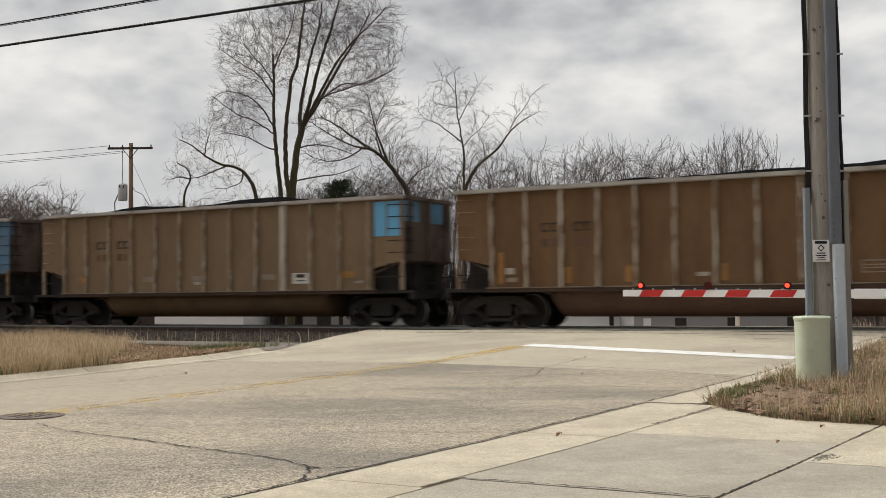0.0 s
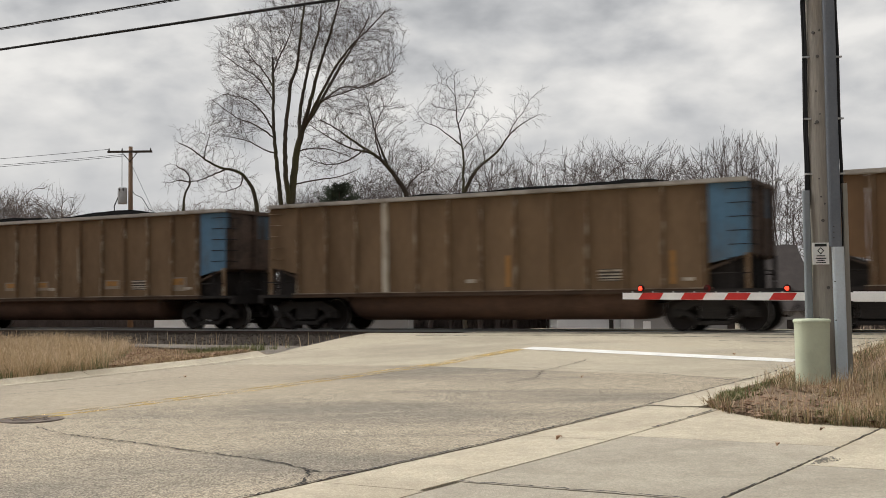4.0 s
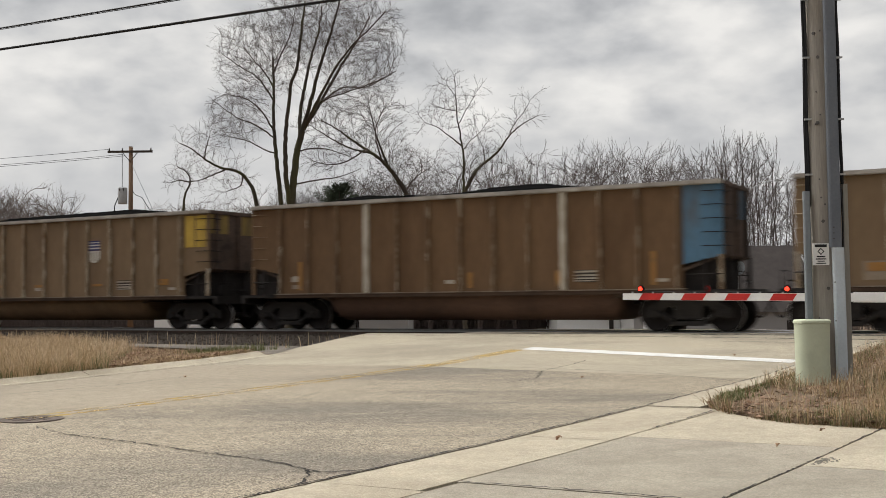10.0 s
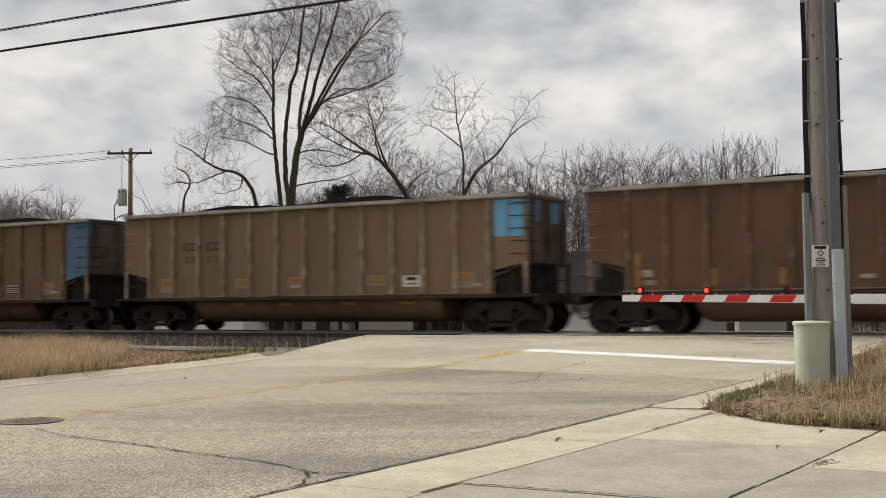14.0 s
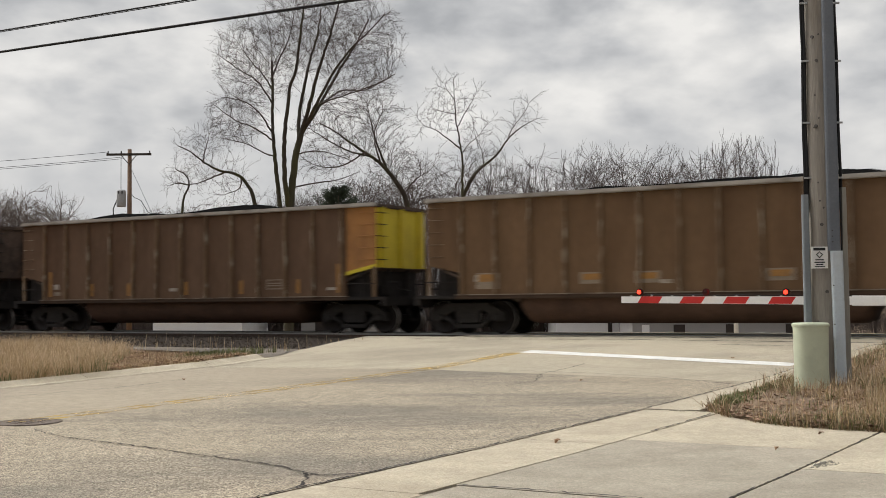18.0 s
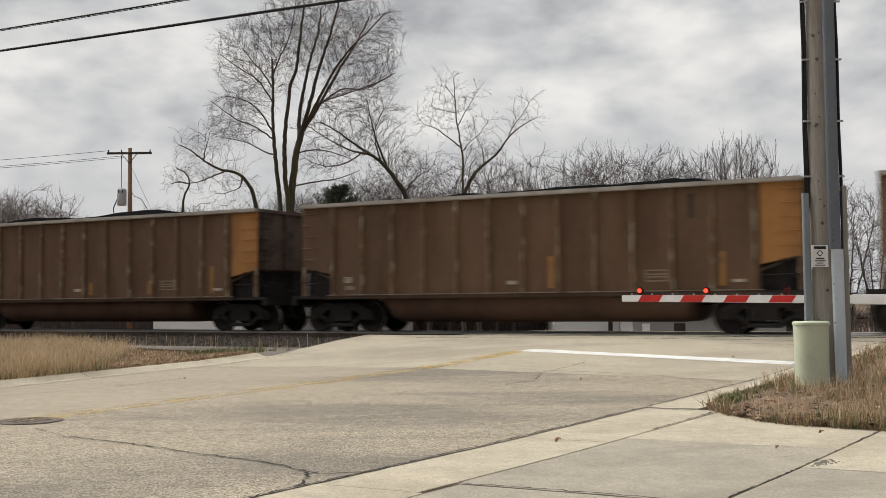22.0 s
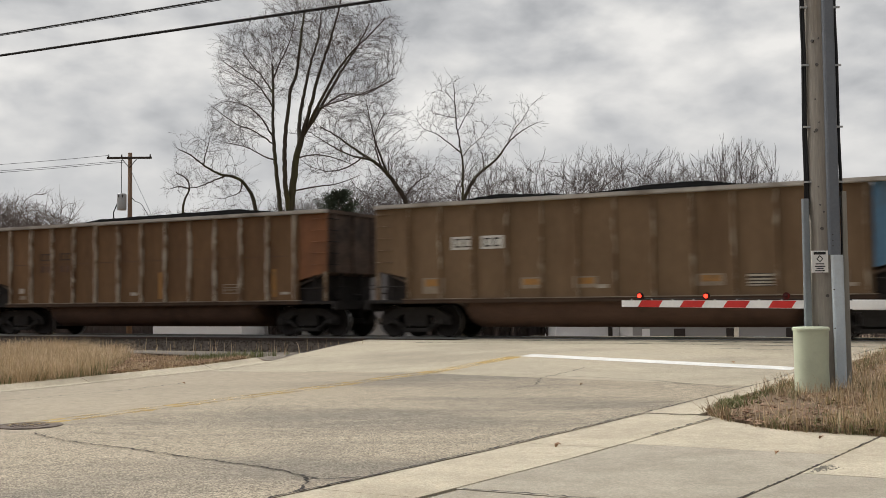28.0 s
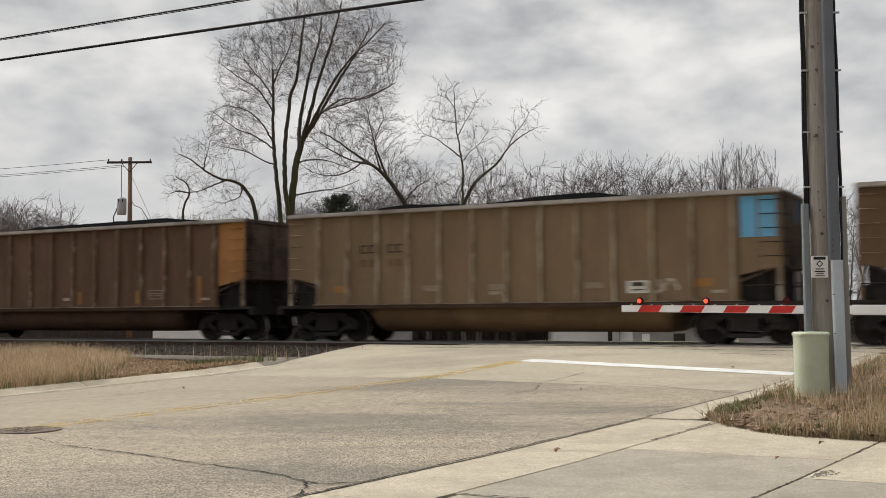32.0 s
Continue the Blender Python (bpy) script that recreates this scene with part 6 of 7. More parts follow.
# ---- trees ----
def colonise(limbs, aims, step, sense, kill, tip, grip=0.25, lift=0.12, heart=None, rounds=70, seed=1, flow=2.25, twigs=2, twig_len=0.45, spread=0.5):
    """Grows a crown from main limbs (points, first radius, last radius) towards the aims; returns segments (a, b, ra, rb)."""
    rnd = np.random.default_rng(seed)
    pos, par, least = [], [], []
    for pts, r0, r1 in limbs:
        pts = [Vector(p) for p in pts]
        fine = []
        for i, (a, b) in enumerate(zip(pts, pts[1:])):
            before, after = pts[max(i - 1, 0)], pts[min(i + 2, len(pts) - 1)]
            n = max(1, round((b - a).length / step))
            for j in range(n):
                t = j / n
                c = 0.5 * ((2 * a) + (b - before) * t + (2 * before - 5 * a + 4 * b - after) * t * t + (3 * a - before - 3 * b + after) * t ** 3)
                fine.append(c)
        fine.append(pts[-1])
        wob = rnd.normal(0, 0.05 * step, (len(fine), 3))
        last = -1
        if pos:
            last = int(np.argmin(((np.array(pos) - np.array(fine[0])) ** 2).sum(1)))
        for i, c in enumerate(fine):
            pos.append(np.array(c) + wob[i])
            par.append(last)
            least.append(r0 + (r1 - r0) * i / max(1, len(fine) - 1))
            last = len(pos) - 1
    pos = np.array(pos)
    seeds = len(pos)
    aims = np.array(aims)
    near = np.full(len(aims), 1e9)
    which = np.zeros(len(aims), int)

    def see(first):
        for k in range(first, len(pos), 400):
            part_ = pos[k:k + 400]
            d = ((aims[:, None, :] - part_[None, :, :]) ** 2).sum(2)
            i = d.argmin(1)
            v = d[np.arange(len(aims)), i]
            better = v < near
            near[better], which[better] = v[better], i[better] + k
    see(0)
    kids_now = [0] * len(pos)
    for _ in range(rounds):
        keep = near > kill * kill
        aims, near, which = aims[keep], near[keep], which[keep]
        on = near < sense * sense
        if not on.any():
            break
        ids, inv = np.unique(which[on], return_inverse=True)
        v = aims[on] - pos[which[on]]
        v /= np.linalg.norm(v, axis=1)[:, None] + 1e-9
        pull = np.zeros((len(ids), 3))
        np.add.at(pull, inv, v)
        pull /= np.linalg.norm(pull, axis=1)[:, None] + 1e-9
        dirs = np.array([pos[i] - pos[par[i]] if par[i] >= 0 else (0, 0, 1) for i in ids], float)
        dirs /= np.linalg.norm(dirs, axis=1)[:, None] + 1e-9
        out = pull + grip * dirs + rnd.normal(0, 0.10, pull.shape)
        out[:, 2] += lift
        if heart is not None:
            away = pos[ids] - np.array(heart)
            out += 0.42 * away / (np.linalg.norm(away, axis=1)[:, None] + 1e-9)
        out /= np.linalg.norm(out, axis=1)[:, None] + 1e-9
        good = ((out * dirs).sum(1) > 0.35) & np.array([kids_now[i] < 3 for i in ids])
        if not good.any():
            break
        ids, out = ids[good], out[good]
        for i in ids:
            kids_now[i] += 1
        kids_now += [0] * len(ids)
        first = len(pos)
        pos = np.concatenate((pos, pos[ids] + out * step))
        par += [int(i) for i in ids]
        least += [0.0] * len(ids)
        see(first)
    # grown twigs straighten out; the main limbs keep their line
    up_of = np.array(par)
    grown = np.arange(len(pos)) >= seeds
    for _ in range(4):
        total, many = np.zeros_like(pos), np.zeros(len(pos))
        has = up_of >= 0
        np.add.at(total, up_of[has], pos[has])
        np.add.at(many, up_of[has], 1)
        move = grown & (many > 0)
        pos[move] = 0.4 * pos[move] + 0.3 * pos[up_of[move]] + 0.3 * total[move] / many[move][:, None]
    n = len(pos)
    kids = [0] * n
    for i in range(n):
        if par[i] >= 0:
            kids[par[i]] += 1
    area = np.zeros(n)
    for i in range(n - 1, -1, -1):
        if kids[i] == 0:
            area[i] = tip ** flow
        if par[i] >= 0:
            area[par[i]] += area[i]
    rad = np.maximum(area ** (1 / flow), np.array(least))
    segs = []
    vec = [Vector(p) for p in pos]
    for i in range(n):
        if par[i] < 0:
            continue
        a, b, ra, rb = vec[par[i]], vec[i], min(rad[par[i]], rad[i] * 1.35), rad[i]
        segs.append((a, b, float(ra), float(rb)))
        if rb < tip * 2.6 and twigs:
            d = (b - a).normalized()
            for _ in range(twigs if kids[i] else twigs + 1):
                w = (d + Vector(rnd.normal(0, spread, 3)) + Vector((0, 0, lift))).normalized() * twig_len * rnd.uniform(0.5, 1.3)
                mid = b + w * 0.5 + Vector(rnd.normal(0, 0.06, 3)) * twig_len
                segs.append((b, mid, tip * 0.85, tip * 0.7))
                segs.append((mid, b + w, tip * 0.6, tip * 0.5))
    return segs


def cloud_of(balls, count, seed):
    """Points spread through ball shapes (centre, half sizes), denser near their skin."""
    rnd = np.random.default_rng(seed)
    size = [r[0] * r[1] * r[2] for _, r in balls]
    out = []
    for (c, r), v in zip(balls, size):
        k = int(count * v / sum(size)) + 1
        d = rnd.normal(0, 1, (k, 3))
        d /= np.linalg.norm(d, axis=1)[:, None]
        out.append(np.array(c) + d * (rnd.random(k)[:, None] ** 0.38) * np.array(r))
    return np.concatenate(out)


def sleeve(limbs, count, radius, seed, start=0.3):
    """Points spread round the outer stretch of limbs."""
    rnd = np.random.default_rng(seed)
    out = []
    for pts, _, _ in limbs:
        pts = [np.array(p, float) for p in pts]
        for _ in range(count):
            t = (start + (1 - start) * rnd.random()) * (len(pts) - 1)
            i = min(int(t), len(pts) - 2)
            out.append(pts[i] + (pts[i + 1] - pts[i]) * (t - i) + rnd.normal(0, radius, 3) + np.array((0, 0, radius * 0.5)))
    return np.array(out)


def segs_mesh(name, segs, thin):
    """Tapered bars: thick ones with seven sides, thin ones with three."""
    verts, faces = [], []
    for a, b, ra, rb in segs:
        n = 8 if ra > 0.06 else (5 if ra > 0.025 else 3)
        t = (b - a).normalized()
        u = t.cross((0, 0, 1) if abs(t.z) < 0.9 else (1, 0, 0)).normalized()
        v = t.cross(u)
        base = len(verts)
        for p, r in ((a - t * ra * 0.3, max(ra, thin)), (b, max(rb, thin * 0.8))):
            for k in range(n):
                c, s = math.cos(k * math.tau / n) * r, math.sin(k * math.tau / n) * r
                verts.append((p.x + u.x * c + v.x * s, p.y + u.y * c + v.y * s, p.z + u.z * c + v.z * s))
        for k in range(n):
            j = (k + 1) % n
            faces.append((base + k, base + j, base + n + j, base + n + k))
    me = bpy.data.meshes.new(name)
    me.from_pydata(verts, [], faces)
    me.polygons.foreach_set("use_smooth", [True] * len(faces))
    return me


def tree(name, place, segs, label, thin=0.006, twig="twig", bark="bark", group="", thick=0.05):
    ob = empty(name, Matrix.Translation(place), label, "tree", group)
    part("trunk", segs_mesh("trunk", [s for s in segs if s[3] > thick], thin), bark, ob)
    part("crown", segs_mesh("crown", [s for s in segs if s[3] <= thick], thin), twig, ob, "bare twigs")
    return ob


PXF = 1966.8


def at_view(x, depth):
    """A place on the ground at a depth; x: how far to the right, in parts of the lens from the middle."""
    p = Vector(((x - 784) / PXF * depth, depth, 0))
    p.z = ground_z(p.x, p.y) - 0.05
    return p


def framed(x0, depth, base):
    """Turns sight angles into offsets from a tree's foot."""
    k = depth / PXF

    def up(x, y, j=0.0):
        return Vector(((x - x0) * k, j, (548 - 0.0104 * (x - 784) - y) * k + EYE_Z - base.z))
    return up


def make_trees():
    k = 62.0 / PXF
    big = at_view(512, 62.0)
    up = framed(512, 62.0, big)
    limbs = [
        ([up(512, 640), up(514, 480), up(515, 400), up(520, 340), up(526, 290), up(536, 250)], 0.30, 0.17),
        ([up(512, 630), up(504, 480), up(499, 400), up(494, 340), up(488, 280), up(482, 220, 0.6), up(481, 160, 1.0), up(478, 110, 1.2)], 0.19, 0.06),
        ([up(514, 390), up(509, 330, -.4), up(509, 260, -.6), up(516, 205, -.8), up(520, 172, -.9), up(532, 140, -1), up(540, 90, -1.4), up(548, 30, -1.5)], 0.15, 0.05),
        ([up(532, 262), up(530, 215, .6), up(538, 160, 1), up(545, 115, 1.4), up(560, 60, 1.6), up(566, 10, 1.8)], 0.12, 0.04),
        ([up(536, 250), up(552, 205, -.5), up(565, 160, -.8), up(580, 115, -1), up(598, 65, -1.3), up(612, 10, -1.5)], 0.12, 0.04),
        ([up(538, 247), up(562, 205, .4), up(582, 165, .8), up(604, 125, 1), up(630, 80, 1.4), up(655, 30, 1.6)], 0.11, 0.04),
        ([up(542, 240), up(568, 200, -1), up(598, 150, -1.4), up(630, 110, -1.8), up(665, 78, -2), up(690, 50, -2)], 0.10, 0.03),
        ([up(560, 205, .4), up(600, 165, 1.4), up(645, 160, 1.8), up(680, 140, 2.2), up(700, 128, 2.2)], 0.06, 0.025),
        ([up(570, 200, -.5), up(600, 196, -1.6), up(650, 185, -2.4), up(700, 166, -2.8)], 0.055, 0.02),
        ([up(486, 250, .2), up(465, 215, -.8), up(440, 198, -1.2), up(405, 192, -1.4)], 0.06, 0.02),
        ([up(489, 290), up(465, 280, .8), up(432, 262, 1.4), up(395, 252, 1.6)], 0.055, 0.02),
        ([up(486, 262), up(460, 246, -1.5), up(430, 235, -2), up(392, 208, -2.4)], 0.05, 0.02),
        ([up(481, 165, 1), up(462, 135, 1.8), up(440, 110, 2.2), up(420, 82, 2.4)], 0.06, 0.025),
        ([up(481, 190, .8), up(462, 160, -.8), up(435, 145, -1.6), up(405, 125, -2)], 0.055, 0.02),
        ([up(480, 140, 1), up(500, 110, 0), up(520, 75, -.6), up(530, 30, -1)], 0.05, 0.02),
        ([up(522, 345), up(560, 334, 1), up(600, 325, 1.6), up(635, 310, 2)], 0.05, 0.02),
        ([up(534, 285), up(560, 276, 1), up(590, 280, 1.6), up(625, 292, 2)], 0.045, 0.02),
    ]
    balls = [(up(450, 120, 1), (78 * k, 3.0, 84 * k)), (up(550, 62, 0), (86 * k, 3.4, 92 * k)), (up(634, 92, 0), (84 * k, 3.2, 92 * k)),
             (up(424, 228, -.5), (52 * k, 2.4, 50 * k)), (up(668, 165, 0), (42 * k, 2.2, 26 * k)), (up(612, 200, -1), (46 * k, 2.2, 40 * k))]
    aims = cloud_of(balls, 4600, 3)
    segs = colonise(limbs, aims, 0.25, 1.8, 0.28, 0.0054, grip=0.6, heart=up(516, 330), lift=0.14, seed=4, flow=2.45, twigs=2, twig_len=0.55, spread=0.36)
    tree("bare_tree", big, segs, "tall bare deciduous tree with several steep mossy stems", 0.0044)

    lean = at_view(735, 66)
    up2 = framed(735, 66.0, lean)
    limbs = [([up2(738, 470), up2(722, 370), up2(700, 330), up2(675, 300), up2(640, 275, .6), up2(600, 245, 1), up2(566, 225, 1)], 0.21, 0.03),
             ([up2(690, 318), up2(672, 270), up2(662, 235), up2(652, 190)], 0.08, 0.02), ([up2(676, 300), up2(668, 260, -1), up2(676, 230, -1), up2(684, 212, -1)], 0.06, 0.02),
             ([up2(660, 290), up2(625, 285, -1), up2(590, 270, -2), up2(556, 248, -2)], 0.07, 0.02), ([up2(705, 338), up2(690, 310, 1), up2(690, 280, 1)], 0.05, 0.02),
             ([up2(650, 282), up2(612, 300, 1), up2(575, 305, 1.4), up2(545, 295, 1.6)], 0.05, 0.02), ([up2(716, 360), up2(740, 330), up2(760, 318)], 0.05, 0.02)]
    tree("bare_tree", lean, colonise(limbs, sleeve(limbs, 200, 0.55, 8, 0.28), 0.25, 1.6, 0.24, 0.0056, grip=0.8, heart=up2(735, 420), lift=0.16, seed=6, twigs=1, twig_len=0.4), "bare tree with a trunk leaning sideways", 0.006)

    low = at_view(455, 66)
    up3 = framed(455, 66.0, low)
    limbs = [([up3(462, 470), up3(453, 375), up3(440, 340), up3(420, 322), up3(392, 316), up3(365, 302), up3(340, 282), up3(318, 272)], 0.17, 0.03),
             ([up3(400, 318), up3(370, 325, 1), up3(345, 335, 1), up3(320, 338, 1)], 0.06, 0.02), ([up3(430, 328), up3(420, 345, 1), up3(395, 355, 1)], 0.05, 0.02),
             ([up3(362, 300), up3(372, 280, -1), up3(378, 262, -1)], 0.045, 0.02)]
    tree("bare_tree", low, colonise(limbs, sleeve(limbs, 170, 0.42, 18, 0.35), 0.25, 1.6, 0.24, 0.0056, grip=0.8, lift=0.1, seed=16, twigs=1, twig_len=0.4), "low bare tree with a long arching limb", 0.006)
    snag = at_view(322, 66)
    up4 = framed(322, 66.0, snag)
    limbs = [([up4(320, 480), up4(326, 372), up4(336, 345), up4(332, 325), up4(312, 312)], 0.12, 0.03), ([up4(337, 342), up4(318, 338), up4(304, 342)], 0.05, 0.02)]
    tree("bare_tree", snag, colonise(limbs, sleeve(limbs, 90, 0.32, 19, 0.55), 0.25, 1.6, 0.24, 0.0056, grip=0.8, lift=0.1, seed=17, twigs=1, twig_len=0.35), "small crooked bare tree with a forked top", 0.006)

    mid = at_view(822, 70.0)
    up5 = framed(822, 70.0, mid)
    limbs = [([up5(822, 640), up5(822, 430), up5(822, 350), up5(823, 300), up5(820, 275), up5(816, 250), up5(812, 225), up5(811, 200), up5(808, 152)], 0.17, 0.018),
             ([up5(823, 362), up5(842, 325), up5(862, 302, 1), up5(885, 284, 1), up5(900, 262, 1), up5(915, 245, 1), up5(938, 228, 1), up5(962, 216, 1)], 0.13, 0.015),
             ([up5(820, 276), up5(795, 261, -1), up5(775, 248, -1.4), up5(755, 241, -1.6), up5(742, 225, -1.8)], 0.055, 0.012),
             ([up5(905, 256, 1), up5(918, 228, 1.6), up5(934, 208, 1.6), up5(948, 184, 1.8)], 0.04, 0.012),
             ([up5(821, 285), up5(836, 263, 1), up5(852, 248, 1.4), up5(870, 224, 1.6)], 0.04, 0.012), ([up5(814, 240), up5(828, 216, -1), up5(846, 186, -1.2)], 0.035, 0.012),
             ([up5(812, 215), up5(796, 206, 1), up5(770, 200, 1.4)], 0.03, 0.012), ([up5(810, 190), up5(798, 178, -1), up5(782, 170, -1)], 0.03, 0.012), ([up5(862, 300, 1), up5(858, 275, 1), up5(850, 258, 1)], 0.035, 0.012)]
    tree("bare_tree", mid, colonise(limbs, sleeve(limbs, 62, 0.42, 28, 0.25), 0.24, 1.4, 0.26, 0.0062, grip=0.9, lift=0.2, seed=26, twigs=1, twig_len=0.42, spread=0.4), "slender bare tree with a long side limb", 0.0068)

    # rows behind the track: a vase-shaped kind, a broad one, a bushy one and one of upright whips
    rnd = random.Random(12)
    kinds = []
    for i, (h, wd, n, spread_) in enumerate(((10.0, 1.9, 420, 0.28), (10.0, 2.8, 520, 0.3), (9.0, 3.4, 560, 0.35), (11.0, 1.5, 170, 0.12), (9.0, 5.2, 1500, 0.45))):
        stems = [([(0, 0, -0.3), (0.05, 0, h * 0.08), (0, 0.05, h * 0.16)], 0.13, 0.10)]
        count = 5 if i < 3 else (9 if i == 3 else 6)
        for j in range(count):
            a = j * 2.4 + rnd.uniform(-.4, .4)
            c, s, q = math.cos(a), math.sin(a), rnd.uniform(0.5, 0.95)
            stems.append(([(0, 0, h * rnd.uniform(0.05, 0.16)), (c * wd * 0.30 * q, s * wd * 0.30 * q, h * 0.34), (c * wd * 0.55 * q, s * wd * 0.55 * q, h * 0.56), (c * wd * 0.75 * q, s * wd * 0.75 * q, h * rnd.uniform(0.7, 0.96 if i == 3 else 0.8))], 0.06 if i != 3 else 0.04, 0.018 if i != 3 else 0.008))
        if i == 4:
            balls = [((rnd.uniform(-.5, .5) * wd, rnd.uniform(-.5, .5) * wd, h * rnd.uniform(0.5, 0.72)), (wd * 0.52, wd * 0.52, h * 0.27)) for _ in range(5)]
        else:
            balls = [((0, 0, h * 0.66), (wd, wd, h * 0.34)), ((0, 0, h * 0.38), (wd * 0.7, wd * 0.7, h * 0.25))]
        segs = colonise(stems, cloud_of(balls, n, 50 + i), 0.34, 1.9, 0.36, 0.0068 if i != 4 else 0.010, grip=1.0, lift=0.35 if i != 3 else 0.6, seed=60 + i, twigs=1, twig_len=0.6, spread=spread_)
        high = max(s[1].z for s in segs)
        kinds.append((segs_mesh("trunk", [s for s in segs if s[3] > 0.04], 0.012), segs_mesh("crown", [s for s in segs if s[3] <= 0.04], 0.0062), high))
    # the farthest kind takes the paler twig colour that imitates haze
    for i, (tr, cr, high) in enumerate(kinds):
        tr.materials.append(M["far_twig"])
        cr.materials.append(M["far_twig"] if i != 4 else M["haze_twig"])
    for x, top, dep, kind in ((728, 310, 84, 1), (762, 268, 86, 1), (796, 292, 90, 2), (850, 262, 84, 0), (880, 252, 90, 1), (908, 296, 88, 2), (935, 300, 92, 1), (958, 258, 92, 1), (992, 274, 96, 1), (1022, 296, 94, 2),
                              (1042, 268, 104, 0), (1062, 258, 102, 0), (1082, 260, 106, 0), (1104, 266, 102, 1), (1126, 276, 106, 1), (1146, 290, 98, 2), (1162, 262, 110, 0), (1188, 268, 108, 0), (1212, 272, 100, 1), (1236, 286, 98, 2),
                              (1258, 270, 106, 3), (1276, 262, 110, 3), (1296, 256, 104, 3), (1312, 240, 110, 3), (1334, 246, 112, 3), (1352, 262, 108, 3), (1382, 296, 104, 3), (1402, 318, 100, 2),
                              (640, 322, 90, 1), (672, 312, 94, 2), (480, 345, 88, 2), (525, 338, 92, 1), (548, 332, 96, 2), (588, 328, 98, 1), (618, 318, 92, 2), (655, 306, 98, 1), (690, 300, 96, 2), (715, 318, 98, 2), (700, 312, 92, 1), (560, 345, 96, 2), (600, 340, 100, 2), (1440, 300, 104, 1), (1500, 330, 100, 2), (1550, 330, 104, 1),
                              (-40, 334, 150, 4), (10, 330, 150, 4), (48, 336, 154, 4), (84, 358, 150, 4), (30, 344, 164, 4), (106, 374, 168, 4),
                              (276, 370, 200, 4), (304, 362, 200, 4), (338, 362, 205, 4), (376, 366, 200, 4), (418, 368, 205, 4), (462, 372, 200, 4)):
        tr, cr, high = kinds[kind]
        p = at_view(x, dep)
        ob = empty("bare_tree", Matrix.Identity(4), ("hazy brown far tree with a rounded crown" if kind == 4 else "bare grey-brown tree in a row behind the track"), "tree", "trees behind the track")
        part("trunk", tr, "", ob)
        part("crown", cr, "", ob)
        h = ((548 - 0.0104 * (x - 784) - top) / PXF * dep + EYE_Z - p.z) / high
        wide = max(h * rnd.uniform(0.9, 1.15), 0.6)
        ob.matrix_world = Matrix.Translation(p) @ pose(0, 0, 0, 0, 0, rnd.uniform(0, 360)) @ Matrix.Diagonal((wide, wide, h, 1))


make_trees()


def make_conifer():
    p = at_view(602, 76.0)
    top = (548 - 331) / PXF * 76 + EYE_Z - p.z
    ob = empty("conifer", Matrix.Translation(p), "dark green broad pine standing behind the bare trees", "tree")
    bm = bmesh.new()
    tube(bm, ((0, 0, -0.1), (0, 0, top * 0.5), (0, 0, top * 0.93)), (0.16, 0.09, 0.02), 8)
    part("trunk", bm, "bark", ob)
    rnd = random.Random(6)
    verts, faces = [], []
    for i in range(760):
        k = rnd.random() ** 1.5
        z = top * (0.97 - 0.8 * k)
        far = min(1.55, 0.12 + (top - z) * 0.95) * rnd.uniform(0.55, 1.1)
        a = rnd.uniform(0, math.tau)
        c, s = math.cos(a), math.sin(a)
        rise = far * rnd.uniform(0.15, 0.75)
        for j in range(6):
            t = 0.35 + 0.65 * j / 5
            x, y, zz = c * far * t, s * far * t, z - 0.35 + rise * t * t
            for _ in range(5):
                d = Vector((c * 0.6 + rnd.gauss(0, 0.6), s * 0.6 + rnd.gauss(0, 0.6), 0.55 + rnd.gauss(0, 0.45))).normalized() * rnd.uniform(0.12, 0.30)
                u = d.orthogonal().normalized() * 0.020
                b = len(verts)
                verts += [(x - u.x, y - u.y, zz - u.z), (x + u.x, y + u.y, zz + u.z), (x + d.x, y + d.y, zz + d.z)]
                faces.append((b, b + 1, b + 2))
    me = bpy.data.meshes.new("crown")
    me.from_pydata(verts, [], faces)
    part("crown", me, "needle", ob, "bristling dark green needles")


make_conifer()


def brush():
    """Thickets of thin stems behind the track."""
    rnd = random.Random(22)
    segs = []
    for i in range(5200):
        x = rnd.uniform(-150, 1750)
        dep = rnd.uniform(98, 124)
        p = at_view(x, dep)
        h = rnd.uniform(4.5, 6.4 if 720 < x < 1420 else 5.6) * (0.8 + 0.4 * noise.noise((x * 0.01, 0, 0)))
        d = Vector((rnd.gauss(0, 0.13), rnd.gauss(0, 0.13), 1))
        q = p + d * h * 0.5
        segs.append((p, q, 0.014, 0.010))
        for j in range(5):
            e = p.lerp(q, rnd.uniform(0.4, 1))
            segs.append((e, e + (d + Vector((rnd.gauss(0, 0.3), rnd.gauss(0, 0.3), 0))) * h * rnd.uniform(0.2, 0.42), 0.009, 0.006))
    for i in range(3600):
        p = at_view(rnd.uniform(430, 1010) if i % 3 else rnd.uniform(-50, 430), rnd.uniform(90, 98))
        h = rnd.uniform(4.5, 7.4)
        d = Vector((rnd.gauss(0, 0.12), rnd.gauss(0, 0.12), 1))
        segs.append((p, p + d * h, 0.03, 0.014))
    me = segs_mesh("brush", segs, 0.006)
    me.materials.append(M["far_twig"])
    tagged(new("brush", me), "grey leafless brush behind the track", "shrubs", kind="stuff")


brush()


